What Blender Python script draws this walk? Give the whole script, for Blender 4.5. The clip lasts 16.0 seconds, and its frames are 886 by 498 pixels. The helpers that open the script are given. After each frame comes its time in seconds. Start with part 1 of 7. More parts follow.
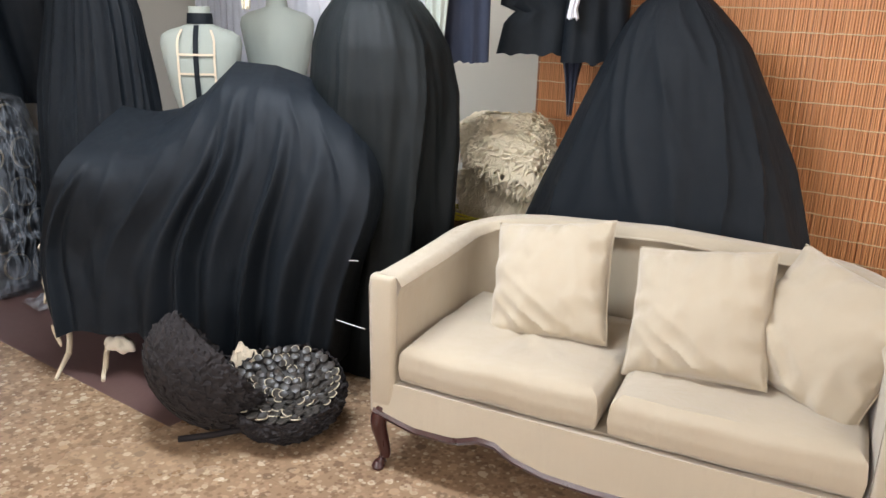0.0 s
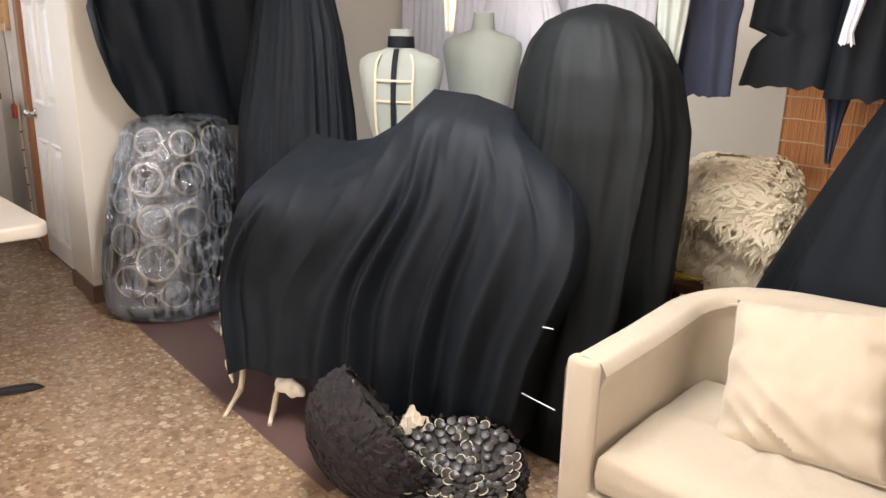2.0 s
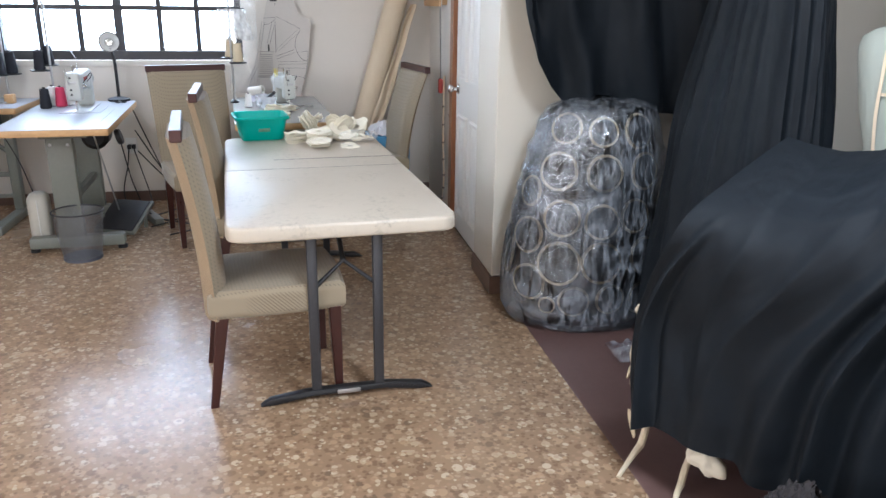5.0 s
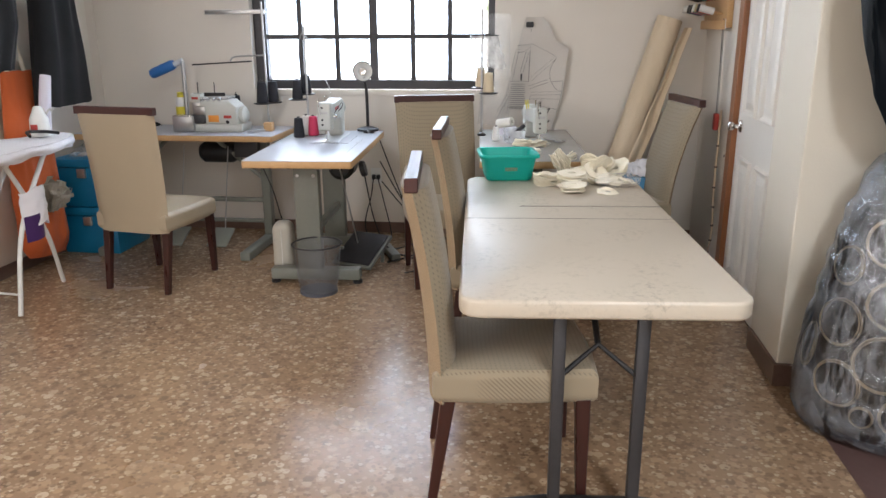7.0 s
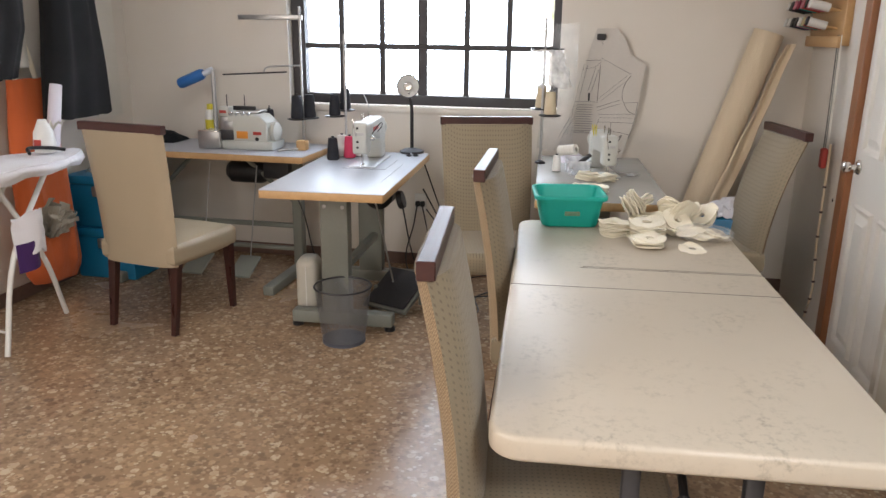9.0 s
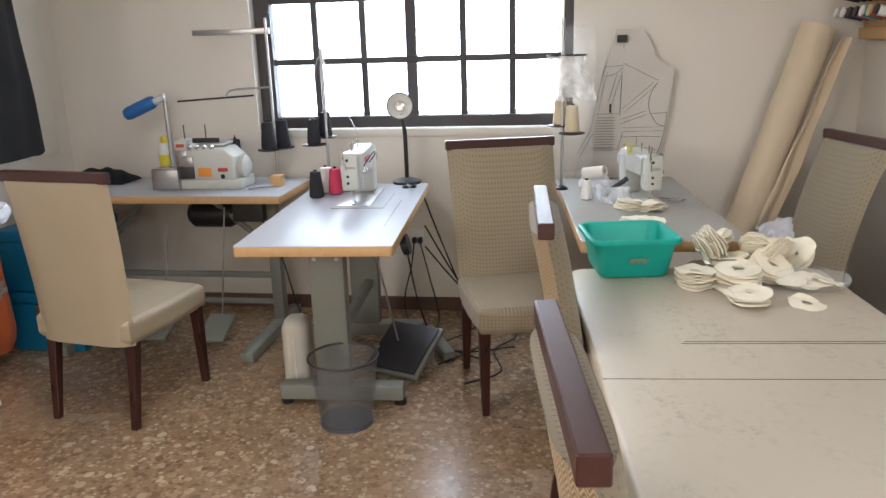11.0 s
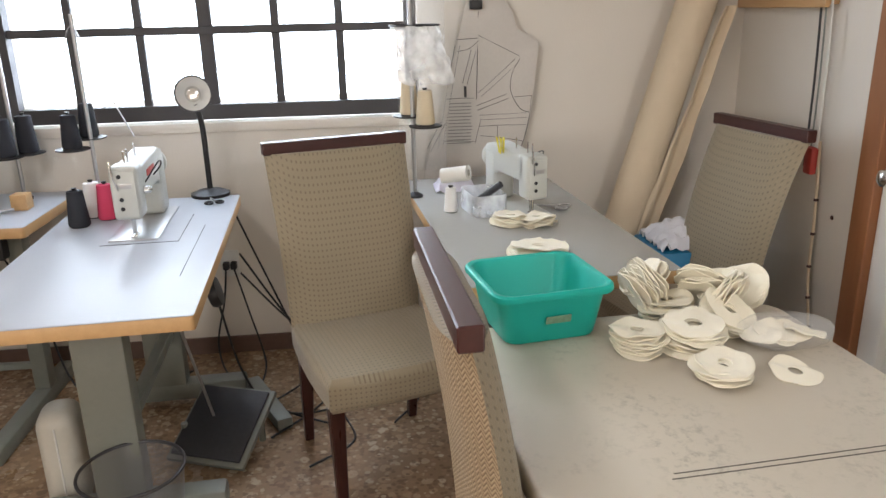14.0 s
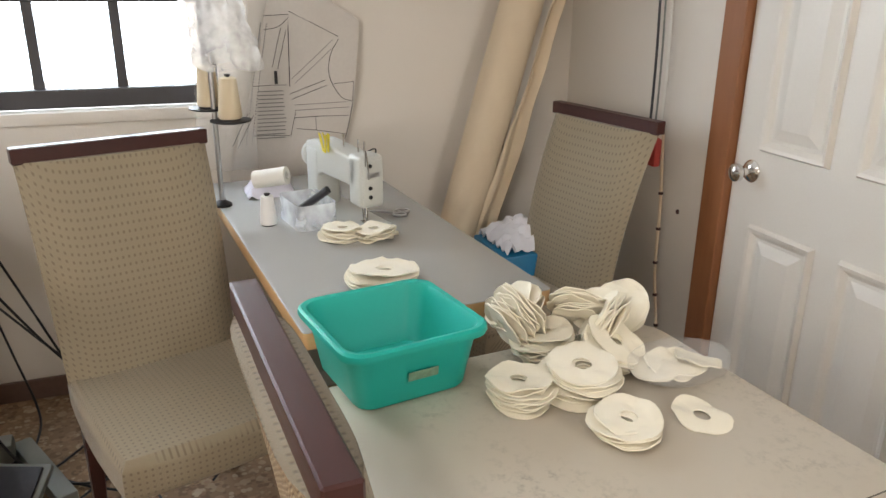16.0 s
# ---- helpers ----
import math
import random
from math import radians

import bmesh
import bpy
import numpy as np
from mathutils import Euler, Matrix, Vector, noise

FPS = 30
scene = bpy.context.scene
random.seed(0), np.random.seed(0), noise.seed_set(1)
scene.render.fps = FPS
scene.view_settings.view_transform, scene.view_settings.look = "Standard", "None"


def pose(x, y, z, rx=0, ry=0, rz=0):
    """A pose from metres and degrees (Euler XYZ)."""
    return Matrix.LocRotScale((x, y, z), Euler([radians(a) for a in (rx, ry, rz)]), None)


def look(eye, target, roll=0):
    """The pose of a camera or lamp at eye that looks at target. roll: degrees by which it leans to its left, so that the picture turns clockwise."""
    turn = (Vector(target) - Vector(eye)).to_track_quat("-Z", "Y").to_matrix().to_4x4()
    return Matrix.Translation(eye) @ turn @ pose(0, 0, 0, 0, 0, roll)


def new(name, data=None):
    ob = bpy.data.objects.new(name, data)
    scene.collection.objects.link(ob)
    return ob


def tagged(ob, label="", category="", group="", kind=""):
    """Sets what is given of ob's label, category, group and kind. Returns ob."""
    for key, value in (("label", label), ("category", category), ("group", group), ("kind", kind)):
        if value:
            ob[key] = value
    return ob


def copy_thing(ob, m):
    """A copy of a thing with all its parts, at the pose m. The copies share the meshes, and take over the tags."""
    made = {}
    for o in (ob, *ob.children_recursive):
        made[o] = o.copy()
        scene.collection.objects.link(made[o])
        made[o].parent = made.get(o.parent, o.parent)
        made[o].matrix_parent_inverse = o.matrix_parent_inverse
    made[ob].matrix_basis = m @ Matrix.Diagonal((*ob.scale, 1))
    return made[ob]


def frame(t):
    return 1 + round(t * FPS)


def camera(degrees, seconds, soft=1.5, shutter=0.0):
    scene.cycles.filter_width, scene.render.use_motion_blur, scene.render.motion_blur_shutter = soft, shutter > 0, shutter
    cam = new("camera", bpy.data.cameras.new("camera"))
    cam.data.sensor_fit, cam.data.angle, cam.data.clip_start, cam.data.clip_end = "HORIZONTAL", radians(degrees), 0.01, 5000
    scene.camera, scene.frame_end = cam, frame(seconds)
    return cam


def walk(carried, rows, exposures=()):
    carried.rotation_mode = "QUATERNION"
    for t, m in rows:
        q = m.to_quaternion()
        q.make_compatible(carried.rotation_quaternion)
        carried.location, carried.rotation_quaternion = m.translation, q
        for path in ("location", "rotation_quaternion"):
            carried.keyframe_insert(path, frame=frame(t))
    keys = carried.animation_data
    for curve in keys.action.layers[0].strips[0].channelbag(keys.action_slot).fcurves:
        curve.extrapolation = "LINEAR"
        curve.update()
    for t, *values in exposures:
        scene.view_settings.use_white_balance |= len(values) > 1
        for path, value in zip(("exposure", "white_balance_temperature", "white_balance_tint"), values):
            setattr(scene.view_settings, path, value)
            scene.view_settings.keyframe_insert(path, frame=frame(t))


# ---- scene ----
cam = camera(60.8, 16.0)
PATH = [
    (0, (-1.109, 1.243, 1.515), (-2.199, 2.814, 0.927), 1.4),
    (0.5, (-1.203, 1.332, 1.512), (-2.358, 2.862, 0.942), 1.2),
    (1, (-1.282, 1.48, 1.522), (-2.618, 2.87, 0.991), 2.1),
    (1.5, (-1.346, 1.561, 1.513), (-2.802, 2.824, 0.978), 2.7),
    (2, (-1.442, 1.569, 1.509), (-2.91, 2.815, 0.967), 1.6),
    (2.5, (-1.566, 1.561, 1.51), (-3.037, 2.804, 0.966), -0.1),
    (3, (-1.653, 1.562, 1.494), (-3.15, 2.756, 0.917), -0.6),
    (3.5, (-1.733, 1.643, 1.5), (-3.327, 2.691, 0.9), 0.8),
    (4, (-1.823, 1.726, 1.494), (-3.584, 2.463, 0.897), 2.0),
    (4.5, (-1.945, 1.737, 1.479), (-3.783, 2.216, 0.853), 1.7),
    (5, (-2.108, 1.699, 1.487), (-3.974, 2.064, 0.866), 0.8),
    (5.2, (-2.158, 1.678, 1.479), (-4.04, 1.977, 0.873), 0.6),
    (7.3, (-2.791, 1.648, 1.472), (-4.687, 1.365, 0.903), -0.8),
    (7.5, (-2.864, 1.674, 1.494), (-4.757, 1.376, 0.921), -1.1),
    (8, (-3.032, 1.681, 1.494), (-4.927, 1.353, 0.947), 0.1),
    (8.5, (-3.188, 1.652, 1.499), (-5.081, 1.295, 0.96), 1.9),
    (9, (-3.348, 1.626, 1.503), (-5.23, 1.229, 0.955), 0.7),
    (9.5, (-3.51, 1.525, 1.486), (-5.404, 1.16, 0.958), -1.3),
    (11.8, (-4.193, 1.213, 1.507), (-6.099, 0.947, 0.962), -1.5),
    (12, (-4.234, 1.218, 1.502), (-6.139, 0.961, 0.948), -1.5),
    (12.5, (-4.378, 1.243, 1.503), (-6.283, 1.004, 0.943), 0.0),
    (13, (-4.527, 1.25, 1.504), (-6.43, 1.005, 0.939), 1.1),
    (13.5, (-4.697, 1.17, 1.495), (-6.608, 1.096, 0.912), -0.7),
    (14, (-4.844, 1.102, 1.49), (-6.739, 1.286, 0.88), -1.3),
    (14.5, (-5.0, 1.134, 1.49), (-6.884, 1.403, 0.877), -0.2),
    (15, (-5.127, 1.112, 1.478), (-6.998, 1.443, 0.855), -0.1),
    (15.5, (-5.229, 1.101, 1.472), (-7.032, 1.666, 0.817), -0.3),
    (16, (-5.257, 1.118, 1.475), (-7.022, 1.782, 0.809), 0.5),
]
EXPOSURES = [(0.0, 0.17, 6350, 14), (1.0, 0.35, 6750, 18), (2.0, 0.34, 7050, 19), (3.0, 0.43, 6950, 18), (3.5, 0.48, 6600, 18), (4.0, 0.46, 5800, 14), (5.0, 0.20, 5950, 13), (7.5, -0.03, 6800, 15), (9.0, -0.08, 7000, 16), (12.0, 0.02, 6800, 13), (13.0, 0.0, 6800, 13), (14.5, 0.0, 7100, 15), (15.0, -0.02, 7300, 15), (15.5, -0.04, 7800, 18), (16.0, 0.0, 7200, 14)]
walk(cam, [(t, look(eye, target, roll)) for t, eye, target, roll in PATH], EXPOSURES)

# ---- light ----
world = bpy.data.worlds.new("world")
scene.world = world
world.use_nodes = True
wn = world.node_tree
sky = wn.nodes.new("ShaderNodeTexSky")
sky.sky_type, sky.sun_disc, sky.sun_elevation, sky.sun_rotation = "NISHITA", False, radians(55), radians(200)
wn.links.new(sky.outputs[0], wn.nodes["Background"].inputs[0])
wn.nodes["Background"].inputs[1].default_value = 0.12


def area(name, eye, target, sx, sy, watts, colour):
    data = bpy.data.lights.new(name, "AREA")
    data.shape, data.size, data.size_y, data.energy, data.color = "RECTANGLE", sx, sy, watts, colour
    ob = new(name, data)
    ob.matrix_world = look(eye, target)
    return ob


area("window_daylight", (-8.28, 0.45, 1.62), (-4, 0.5, 1.0), 1.6, 1.0, 44, (0.64, 0.80, 1.0))
# Fill lamp in an added, unseen opening of the east wall.
area("unseen_east_fill", (1.42, 2.5, 1.3), (-3, 2.9, 0.8), 3.6, 2.1, 68, (1.0, 0.95, 0.88))
# Fill lamp in an added south opening, aimed down to brighten alcove and floor.
area("unseen_south_fill", (-2.1, -1.62, 1.85), (-3.3, 2.6, 0.0), 2.4, 1.3, 108, (1.0, 0.97, 0.94))
# Unseen overhead lamp, assumed and placed to brighten the alcove and nearby floor.
area("unseen_alcove_lamp_light", (-2.95, 2.7, 2.555), (-2.95, 2.7, 0), 1.2, 0.24, 68, (0.84, 0.93, 1.0))

# Unseen workroom lamp, inferred from shadows on the window wall.
area("unseen_workroom_lamp_light", (-5.5, 0.1, 2.555), (-5.5, 0.1, 0), 1.2, 0.24, 18, (0.88, 0.94, 1.0))

# ---- materials ----


class Nodes:
    def __init__(self, name):
        self.m = bpy.data.materials.new(name)
        self.m.use_nodes = True
        self.t = self.m.node_tree
        self.b = self.t.nodes["Principled BSDF"]
        self.co = self.add("ShaderNodeTexCoord").outputs["Object"]

    def add(self, kind, **inputs):
        n = self.t.nodes.new(kind)
        for k, v in inputs.items():
            s = n.inputs[k.replace("_", " ")]
            if isinstance(v, bpy.types.NodeSocket):
                self.t.links.new(v, s)
            else:
                s.default_value = v
        return n

    def link(self, a, b):
        self.t.links.new(a, b)

    def noise(self, scale, detail=3.0, rough=0.55, vec=None):
        return self.add("ShaderNodeTexNoise", Vector=vec or self.co, Scale=scale, Detail=detail, Roughness=rough).outputs["Fac"]

    def ramp(self, fac, stops, constant=False):
        n = self.add("ShaderNodeValToRGB", Fac=fac)
        r = n.color_ramp
        if constant:
            r.interpolation = "CONSTANT"
        while len(r.elements) < len(stops):
            r.elements.new(0.5)
        for e, (p, c) in zip(r.elements, stops):
            e.position, e.color = p, (*c, 1) if len(c) == 3 else c
        return n.outputs[0]

    def math(self, op, a, b=0.0):
        n = self.t.nodes.new("ShaderNodeMath")
        n.operation = op
        for s, v in zip(n.inputs, (a, b)):
            if isinstance(v, bpy.types.NodeSocket):
                self.link(v, s)
            else:
                s.default_value = v
        return n.outputs[0]

    def mix(self, fac, a, b, mode="MIX"):
        n = self.t.nodes.new("ShaderNodeMix")
        n.data_type, n.blend_type = "RGBA", mode
        for s, v in ((n.inputs[0], fac), (n.inputs[6], a), (n.inputs[7], b)):
            if isinstance(v, bpy.types.NodeSocket):
                self.link(v, s)
            else:
                s.default_value = (*v, 1) if isinstance(v, tuple) and len(v) == 3 else v
        return n.outputs[2]

    def bump(self, height, strength=0.3, distance=0.002):
        n = self.add("ShaderNodeBump", Height=height, Strength=strength, Distance=distance)
        self.link(n.outputs[0], self.b.inputs["Normal"])

    def set(self, **inputs):
        for k, v in inputs.items():
            s = self.b.inputs[k.replace("_", " ")]
            if isinstance(v, bpy.types.NodeSocket):
                self.link(v, s)
            else:
                s.default_value = (*v, 1) if isinstance(v, tuple) and len(v) == 3 and s.type == "RGBA" else v
        return self


def tone(c, k):
    return tuple(min(1.0, v * k) for v in c)


def basic(name, colour, rough=0.5, metal=0.0, grain=60.0, stain=4.0, vary=0.12, bump=0.15, wear=0.0, **more):
    """A surface with fine grain and broad stains."""
    n = Nodes(name)
    fine, broad = n.noise(grain), n.noise(stain, 4.0)
    c = n.mix(fine, tone(colour, 1 - vary), tone(colour, 1 + vary))
    c = n.mix(n.math("MULTIPLY", broad, 0.7), c, tone(colour, 1 - 1.6 * vary))
    r = n.math("ADD", n.math("MULTIPLY", broad, 0.2), rough - 0.1)
    n.set(Base_Color=c, Roughness=r, Metallic=metal, **more)
    n.bump(fine, bump)
    return n.m


def terrazzo():
    n = Nodes("terrazzo")
    base = n.mix(n.noise(3.0, 5.0), (0.17, 0.105, 0.066), (0.28, 0.18, 0.115))
    for scale, edge, stops, amount in (
        (26.0, 0.30, [(0.0, (0.36, 0.24, 0.15)), (0.35, (0.13, 0.075, 0.05)), (0.6, (0.42, 0.32, 0.22)), (0.82, (0.09, 0.06, 0.045)), (0.91, (0.54, 0.44, 0.32))], 0.84),
        (58.0, 0.34, [(0.0, (0.28, 0.17, 0.11)), (0.3, (0.11, 0.065, 0.045)), (0.65, (0.35, 0.25, 0.17)), (0.9, (0.52, 0.43, 0.31))], 0.72),
    ):
        warp = n.add("ShaderNodeVectorMath", **{})
        warp.operation = "ADD"
        nz = n.add("ShaderNodeTexNoise", Vector=n.co, Scale=scale * 0.6, Detail=2.0)
        sc = n.add("ShaderNodeVectorMath")
        sc.operation = "SCALE"
        n.link(nz.outputs["Color"], sc.inputs[0])
        sc.inputs["Scale"].default_value = 0.5 / scale
        n.link(n.co, warp.inputs[0])
        n.link(sc.outputs[0], warp.inputs[1])
        v = n.add("ShaderNodeTexVoronoi", Vector=warp.outputs[0], Scale=scale)
        hue = n.add("ShaderNodeSeparateColor", Color=v.outputs["Color"])
        chip = n.ramp(hue.outputs[0], stops, True)
        inside = n.ramp(n.math("SUBTRACT", v.outputs["Distance"], n.math("MULTIPLY", hue.outputs[1], 0.32)), [(edge - 0.07, (1, 1, 1)), (edge, (0, 0, 0))])
        keep = n.math("MULTIPLY", inside, n.math("LESS_THAN", hue.outputs[2], 0.75))
        base = n.mix(n.math("MULTIPLY", keep, amount), base, chip)
    dust = n.noise(1.3, 6.0)
    n.set(Base_Color=n.mix(n.math("MULTIPLY", dust, 0.42), base, (0.48, 0.325, 0.175)), Roughness=n.ramp(dust, [(0.3, (0.16, 0.16, 0.16)), (0.7, (0.30, 0.30, 0.30))]), Specular_IOR_Level=0.6)
    n.bump(n.noise(6.0, 2.0), 0.12, 0.004)
    return n.m


def woven(name, light, dark, k=260.0):
    """Upholstery with rows of small dark dots."""
    n = Nodes(name)
    s = n.add("ShaderNodeSeparateXYZ", Vector=n.co)
    a = n.math("SINE", n.math("MULTIPLY", s.outputs[0], k))
    b = n.math("SINE", n.math("MULTIPLY", n.math("ADD", s.outputs[1], s.outputs[2]), k))
    dots = n.math("MULTIPLY", n.math("MAXIMUM", a, 0.0), n.math("MAXIMUM", b, 0.0))
    c = n.mix(n.math("MULTIPLY", dots, 0.8), light, dark)
    c = n.mix(n.math("MULTIPLY", n.noise(5.0, 4.0), 0.35), c, tone(light, 0.75))
    n.set(Base_Color=c, Roughness=0.85, Sheen_Weight=0.2)
    n.bump(n.math("ADD", n.math("MULTIPLY", dots, -0.6), n.noise(300.0)), 0.5, 0.002)
    return n.m


def ribbed(name, light, dark):
    """Coarse slanting cord weave."""
    n = Nodes(name)
    s = n.add("ShaderNodeSeparateXYZ", Vector=n.co)
    zig = n.math("PINGPONG", n.math("ADD", s.outputs[0], s.outputs[1]), 0.012)
    cord = n.math("SINE", n.math("MULTIPLY", n.math("ADD", s.outputs[2], zig), 640.0))
    n.set(Base_Color=n.mix(n.math("ADD", n.math("MULTIPLY", cord, 0.45), 0.5), dark, light), Roughness=0.85)
    n.bump(cord, 0.6, 0.002)
    return n.m


def cloth(name, colour, rough=0.7, sheen=0.1, weave=900.0, vary=0.15):
    n = Nodes(name)
    c = n.mix(n.noise(7.0, 4.0), tone(colour, 1 - vary), tone(colour, 1 + vary))
    n.set(Base_Color=c, Roughness=n.math("ADD", n.math("MULTIPLY", n.noise(20.0), 0.2), rough - 0.1), Sheen_Weight=sheen, Specular_IOR_Level=0.26 if sheen < 0.01 else 0.35)
    mp = n.add("ShaderNodeMapping", Vector=n.co, Rotation=(0.3, 0.5, 0.2), Scale=(16.0, 16.0, 3.5))
    n.bump(n.math("ADD", n.math("MULTIPLY", n.noise(weave, 1.0), 0.3), n.math("MULTIPLY", n.noise(1.0, 3.0, 0.5, mp.outputs[0]), 2.5)), 0.4 if sheen < 0.01 else 0.5, 0.006 if sheen < 0.01 else 0.007)
    return n.m


def timber(name, dark, light, rough=0.35, along=2, scale=9.0):
    n = Nodes(name)
    st = [scale * 4] * 3
    st[along] = scale * 0.35
    mp = n.add("ShaderNodeMapping", Vector=n.co, Scale=tuple(st))
    g = n.noise(1.0, 6.0, 0.65, mp.outputs[0])
    n.set(Base_Color=n.mix(g, dark, light), Roughness=n.math("ADD", n.math("MULTIPLY", g, 0.2), rough - 0.1))
    n.bump(g, 0.15, 0.001)
    return n.m


def wall_paint(name, colour):
    n = Nodes(name)
    c = n.mix(n.noise(1.1, 5.0), tone(colour, 0.9), tone(colour, 1.05))
    scuff = n.ramp(n.noise(9.0, 8.0, 0.7), [(0.68, (0, 0, 0)), (0.8, (1, 1, 1))])
    c = n.mix(n.math("MULTIPLY", scuff, 0.25), c, tone(colour, 0.6))
    n.set(Base_Color=c, Roughness=0.62)
    n.bump(n.math("ADD", n.noise(120.0, 4.0), n.math("MULTIPLY", n.noise(8.0, 3.0), 2.0)), 0.2, 0.003)
    return n.m


def worn_top(name, colour, stain, amount=0.6, rough=0.36):
    """A table surface with grey rubbed stains."""
    n = Nodes(name)
    patch = n.ramp(n.noise(4.2, 3.0), [(0.46, (0, 0, 0)), (0.68, (1, 1, 1))])
    speck = n.ramp(n.noise(38.0, 6.0, 0.75), [(0.5, (0, 0, 0)), (0.66, (1, 1, 1))])
    c = n.mix(n.noise(2.0, 4.0), tone(colour, 0.92), tone(colour, 1.04))
    c = n.mix(n.math("MULTIPLY", n.math("MULTIPLY", patch, speck), amount), c, stain)
    n.set(Base_Color=c, Roughness=n.math("ADD", n.math("MULTIPLY", patch, 0.04), rough))
    n.bump(n.noise(420.0, 2.0), 0.12, 0.001)
    return n.m


def clear(name, colour=(1, 1, 1), rough=0.08, alpha=0.25, wrinkle=30.0, strength=0.6, streaks=False):
    """Thin plastic film: mostly see-through, with bright creases."""
    n = Nodes(name)
    vec = n.add("ShaderNodeMapping", Vector=n.co, Scale=(1.0, 1.0, 0.4)).outputs[0] if streaks else None
    crease = n.noise(wrinkle, 1.2 if streaks else 5.0, 0.5, vec)
    if streaks:
        crease = n.math("SUBTRACT", 1.0, n.math("MULTIPLY", n.math("ABSOLUTE", n.math("SUBTRACT", crease, 0.5)), 14.0))
        crease = n.math("MAXIMUM", crease, 0.0)
    n.set(Base_Color=colour, Roughness=rough, Alpha=n.ramp(crease, [(0.35, (alpha * 0.5,) * 3), (0.75, (min(1, alpha * 2.2),) * 3)]), Specular_IOR_Level=0.9)
    n.bump(n.noise(wrinkle * 1.3, 3.0, 0.6, vec) if streaks else crease, strength, 0.02 if streaks else 0.01)
    return n.m


M = {
    "terrazzo": terrazzo(),
    "maroon_floor": basic("maroon_floor", (0.125, 0.072, 0.063), 0.34, grain=40, stain=2.5, vary=0.2),
    "white_wall": wall_paint("white_wall", (0.72, 0.67, 0.60)),
    "cream_wall": wall_paint("cream_wall", (0.68, 0.63, 0.53)),
    "ceiling": wall_paint("ceiling_paint", (0.78, 0.76, 0.72)),
    "door_paint": basic("door_paint", (0.76, 0.73, 0.67), 0.4, grain=140, vary=0.04, bump=0.08),
    "frame_wood": timber("frame_wood", (0.22, 0.085, 0.035), (0.36, 0.15, 0.065)),
    "dark_wood": timber("dark_wood", (0.022, 0.006, 0.005), (0.06, 0.018, 0.014), 0.3),
    "rail_wood": timber("rail_wood", (0.03, 0.009, 0.008), (0.075, 0.022, 0.018), 0.38, along=0),
    "edge_wood": timber("edge_wood", (0.45, 0.26, 0.11), (0.62, 0.39, 0.19), 0.45, along=0),
    "baseboard": basic("baseboard_tile", (0.16, 0.095, 0.07), 0.35, vary=0.25, grain=50),
    "black_metal": basic("black_metal", (0.018, 0.018, 0.02), 0.45, 0.2, vary=0.2),
    "seam_grime": basic("seam_grime", (0.17, 0.15, 0.12), 0.7, vary=0.4, stain=14),
    "bar_paint": basic("bar_paint", (0.05, 0.047, 0.05), 0.5, vary=0.2, stain=9),
    "grey_metal": basic("grey_metal", (0.06, 0.06, 0.065), 0.42, 0.4, vary=0.2),
    "machine_green": basic("machine_green", (0.205, 0.215, 0.185), 0.45, vary=0.1, stain=6),
    "chrome": basic("chrome", (0.75, 0.74, 0.72), 0.16, 1.0, vary=0.04, bump=0.03),
    "steel": basic("steel", (0.5, 0.5, 0.5), 0.35, 0.9, vary=0.1),
    "table_plastic": worn_top("table_plastic", (0.575, 0.51, 0.415), (0.17, 0.15, 0.11), 0.5),
    "melamine": worn_top("melamine", (0.42, 0.44, 0.48), (0.34, 0.35, 0.37), 0.12, 0.34),
    "grey_melamine": worn_top("grey_melamine", (0.40, 0.40, 0.38), (0.33, 0.33, 0.32), 0.12, 0.22),
    "weave": woven("chair_weave", (0.30, 0.245, 0.165), (0.13, 0.10, 0.065), 420.0),
    "weave_rib": ribbed("chair_rib", (0.50, 0.38, 0.24), (0.22, 0.15, 0.09)),
    "vinyl": basic("chair_vinyl", (0.38, 0.31, 0.215), 0.5, grain=200, vary=0.06, bump=0.2),
    "sofa_cloth": cloth("sofa_velvet", (0.43, 0.36, 0.258), 0.7, 0.35, vary=0.06),
    "black_cloth": cloth("black_cloth", (0.0044, 0.0072, 0.0105), 0.66, 0.0),
    "black_satin": cloth("black_satin", (0.0036, 0.0054, 0.0056), 0.62, 0.0),
    "white_cloth": cloth("white_cloth", (0.74, 0.74, 0.78), 0.8, 0.2, vary=0.05),
    "cream_cloth": cloth("cream_cloth", (0.86, 0.78, 0.62), 0.85, 0.05),
    "navy_cloth": cloth("navy_cloth", (0.018, 0.024, 0.045), 0.75),
    "canvas": cloth("canvas_cloth", (0.66, 0.54, 0.39), 0.85, 0.1, vary=0.05),
    "felt": cloth("felt", (0.90, 0.83, 0.66), 0.95, 0.3, vary=0.05),
    "teal": basic("teal_plastic", (0.0, 0.44, 0.36), 0.4, grain=200, vary=0.04, bump=0.05, Specular_IOR_Level=0.3),
    "white_plastic": basic("white_plastic", (0.74, 0.74, 0.71), 0.4, vary=0.05, bump=0.05),
    "machine_white": basic("machine_white", (0.52, 0.53, 0.49), 0.35, vary=0.05, bump=0.04),
    "linen": cloth("dummy_linen", (0.34, 0.365, 0.315), 0.8, 0.1, vary=0.08),
}

# ---- mesh helpers ----


def mesh(name, bm, material, smooth=True):
    bmesh.ops.recalc_face_normals(bm, faces=bm.faces)
    me = bpy.data.meshes.new(name)
    bm.to_mesh(me)
    bm.free()
    me.materials.append(M[material] if isinstance(material, str) else material)
    if smooth:
        me.shade_smooth()
        me.set_sharp_from_angle(angle=radians(38))
    return me


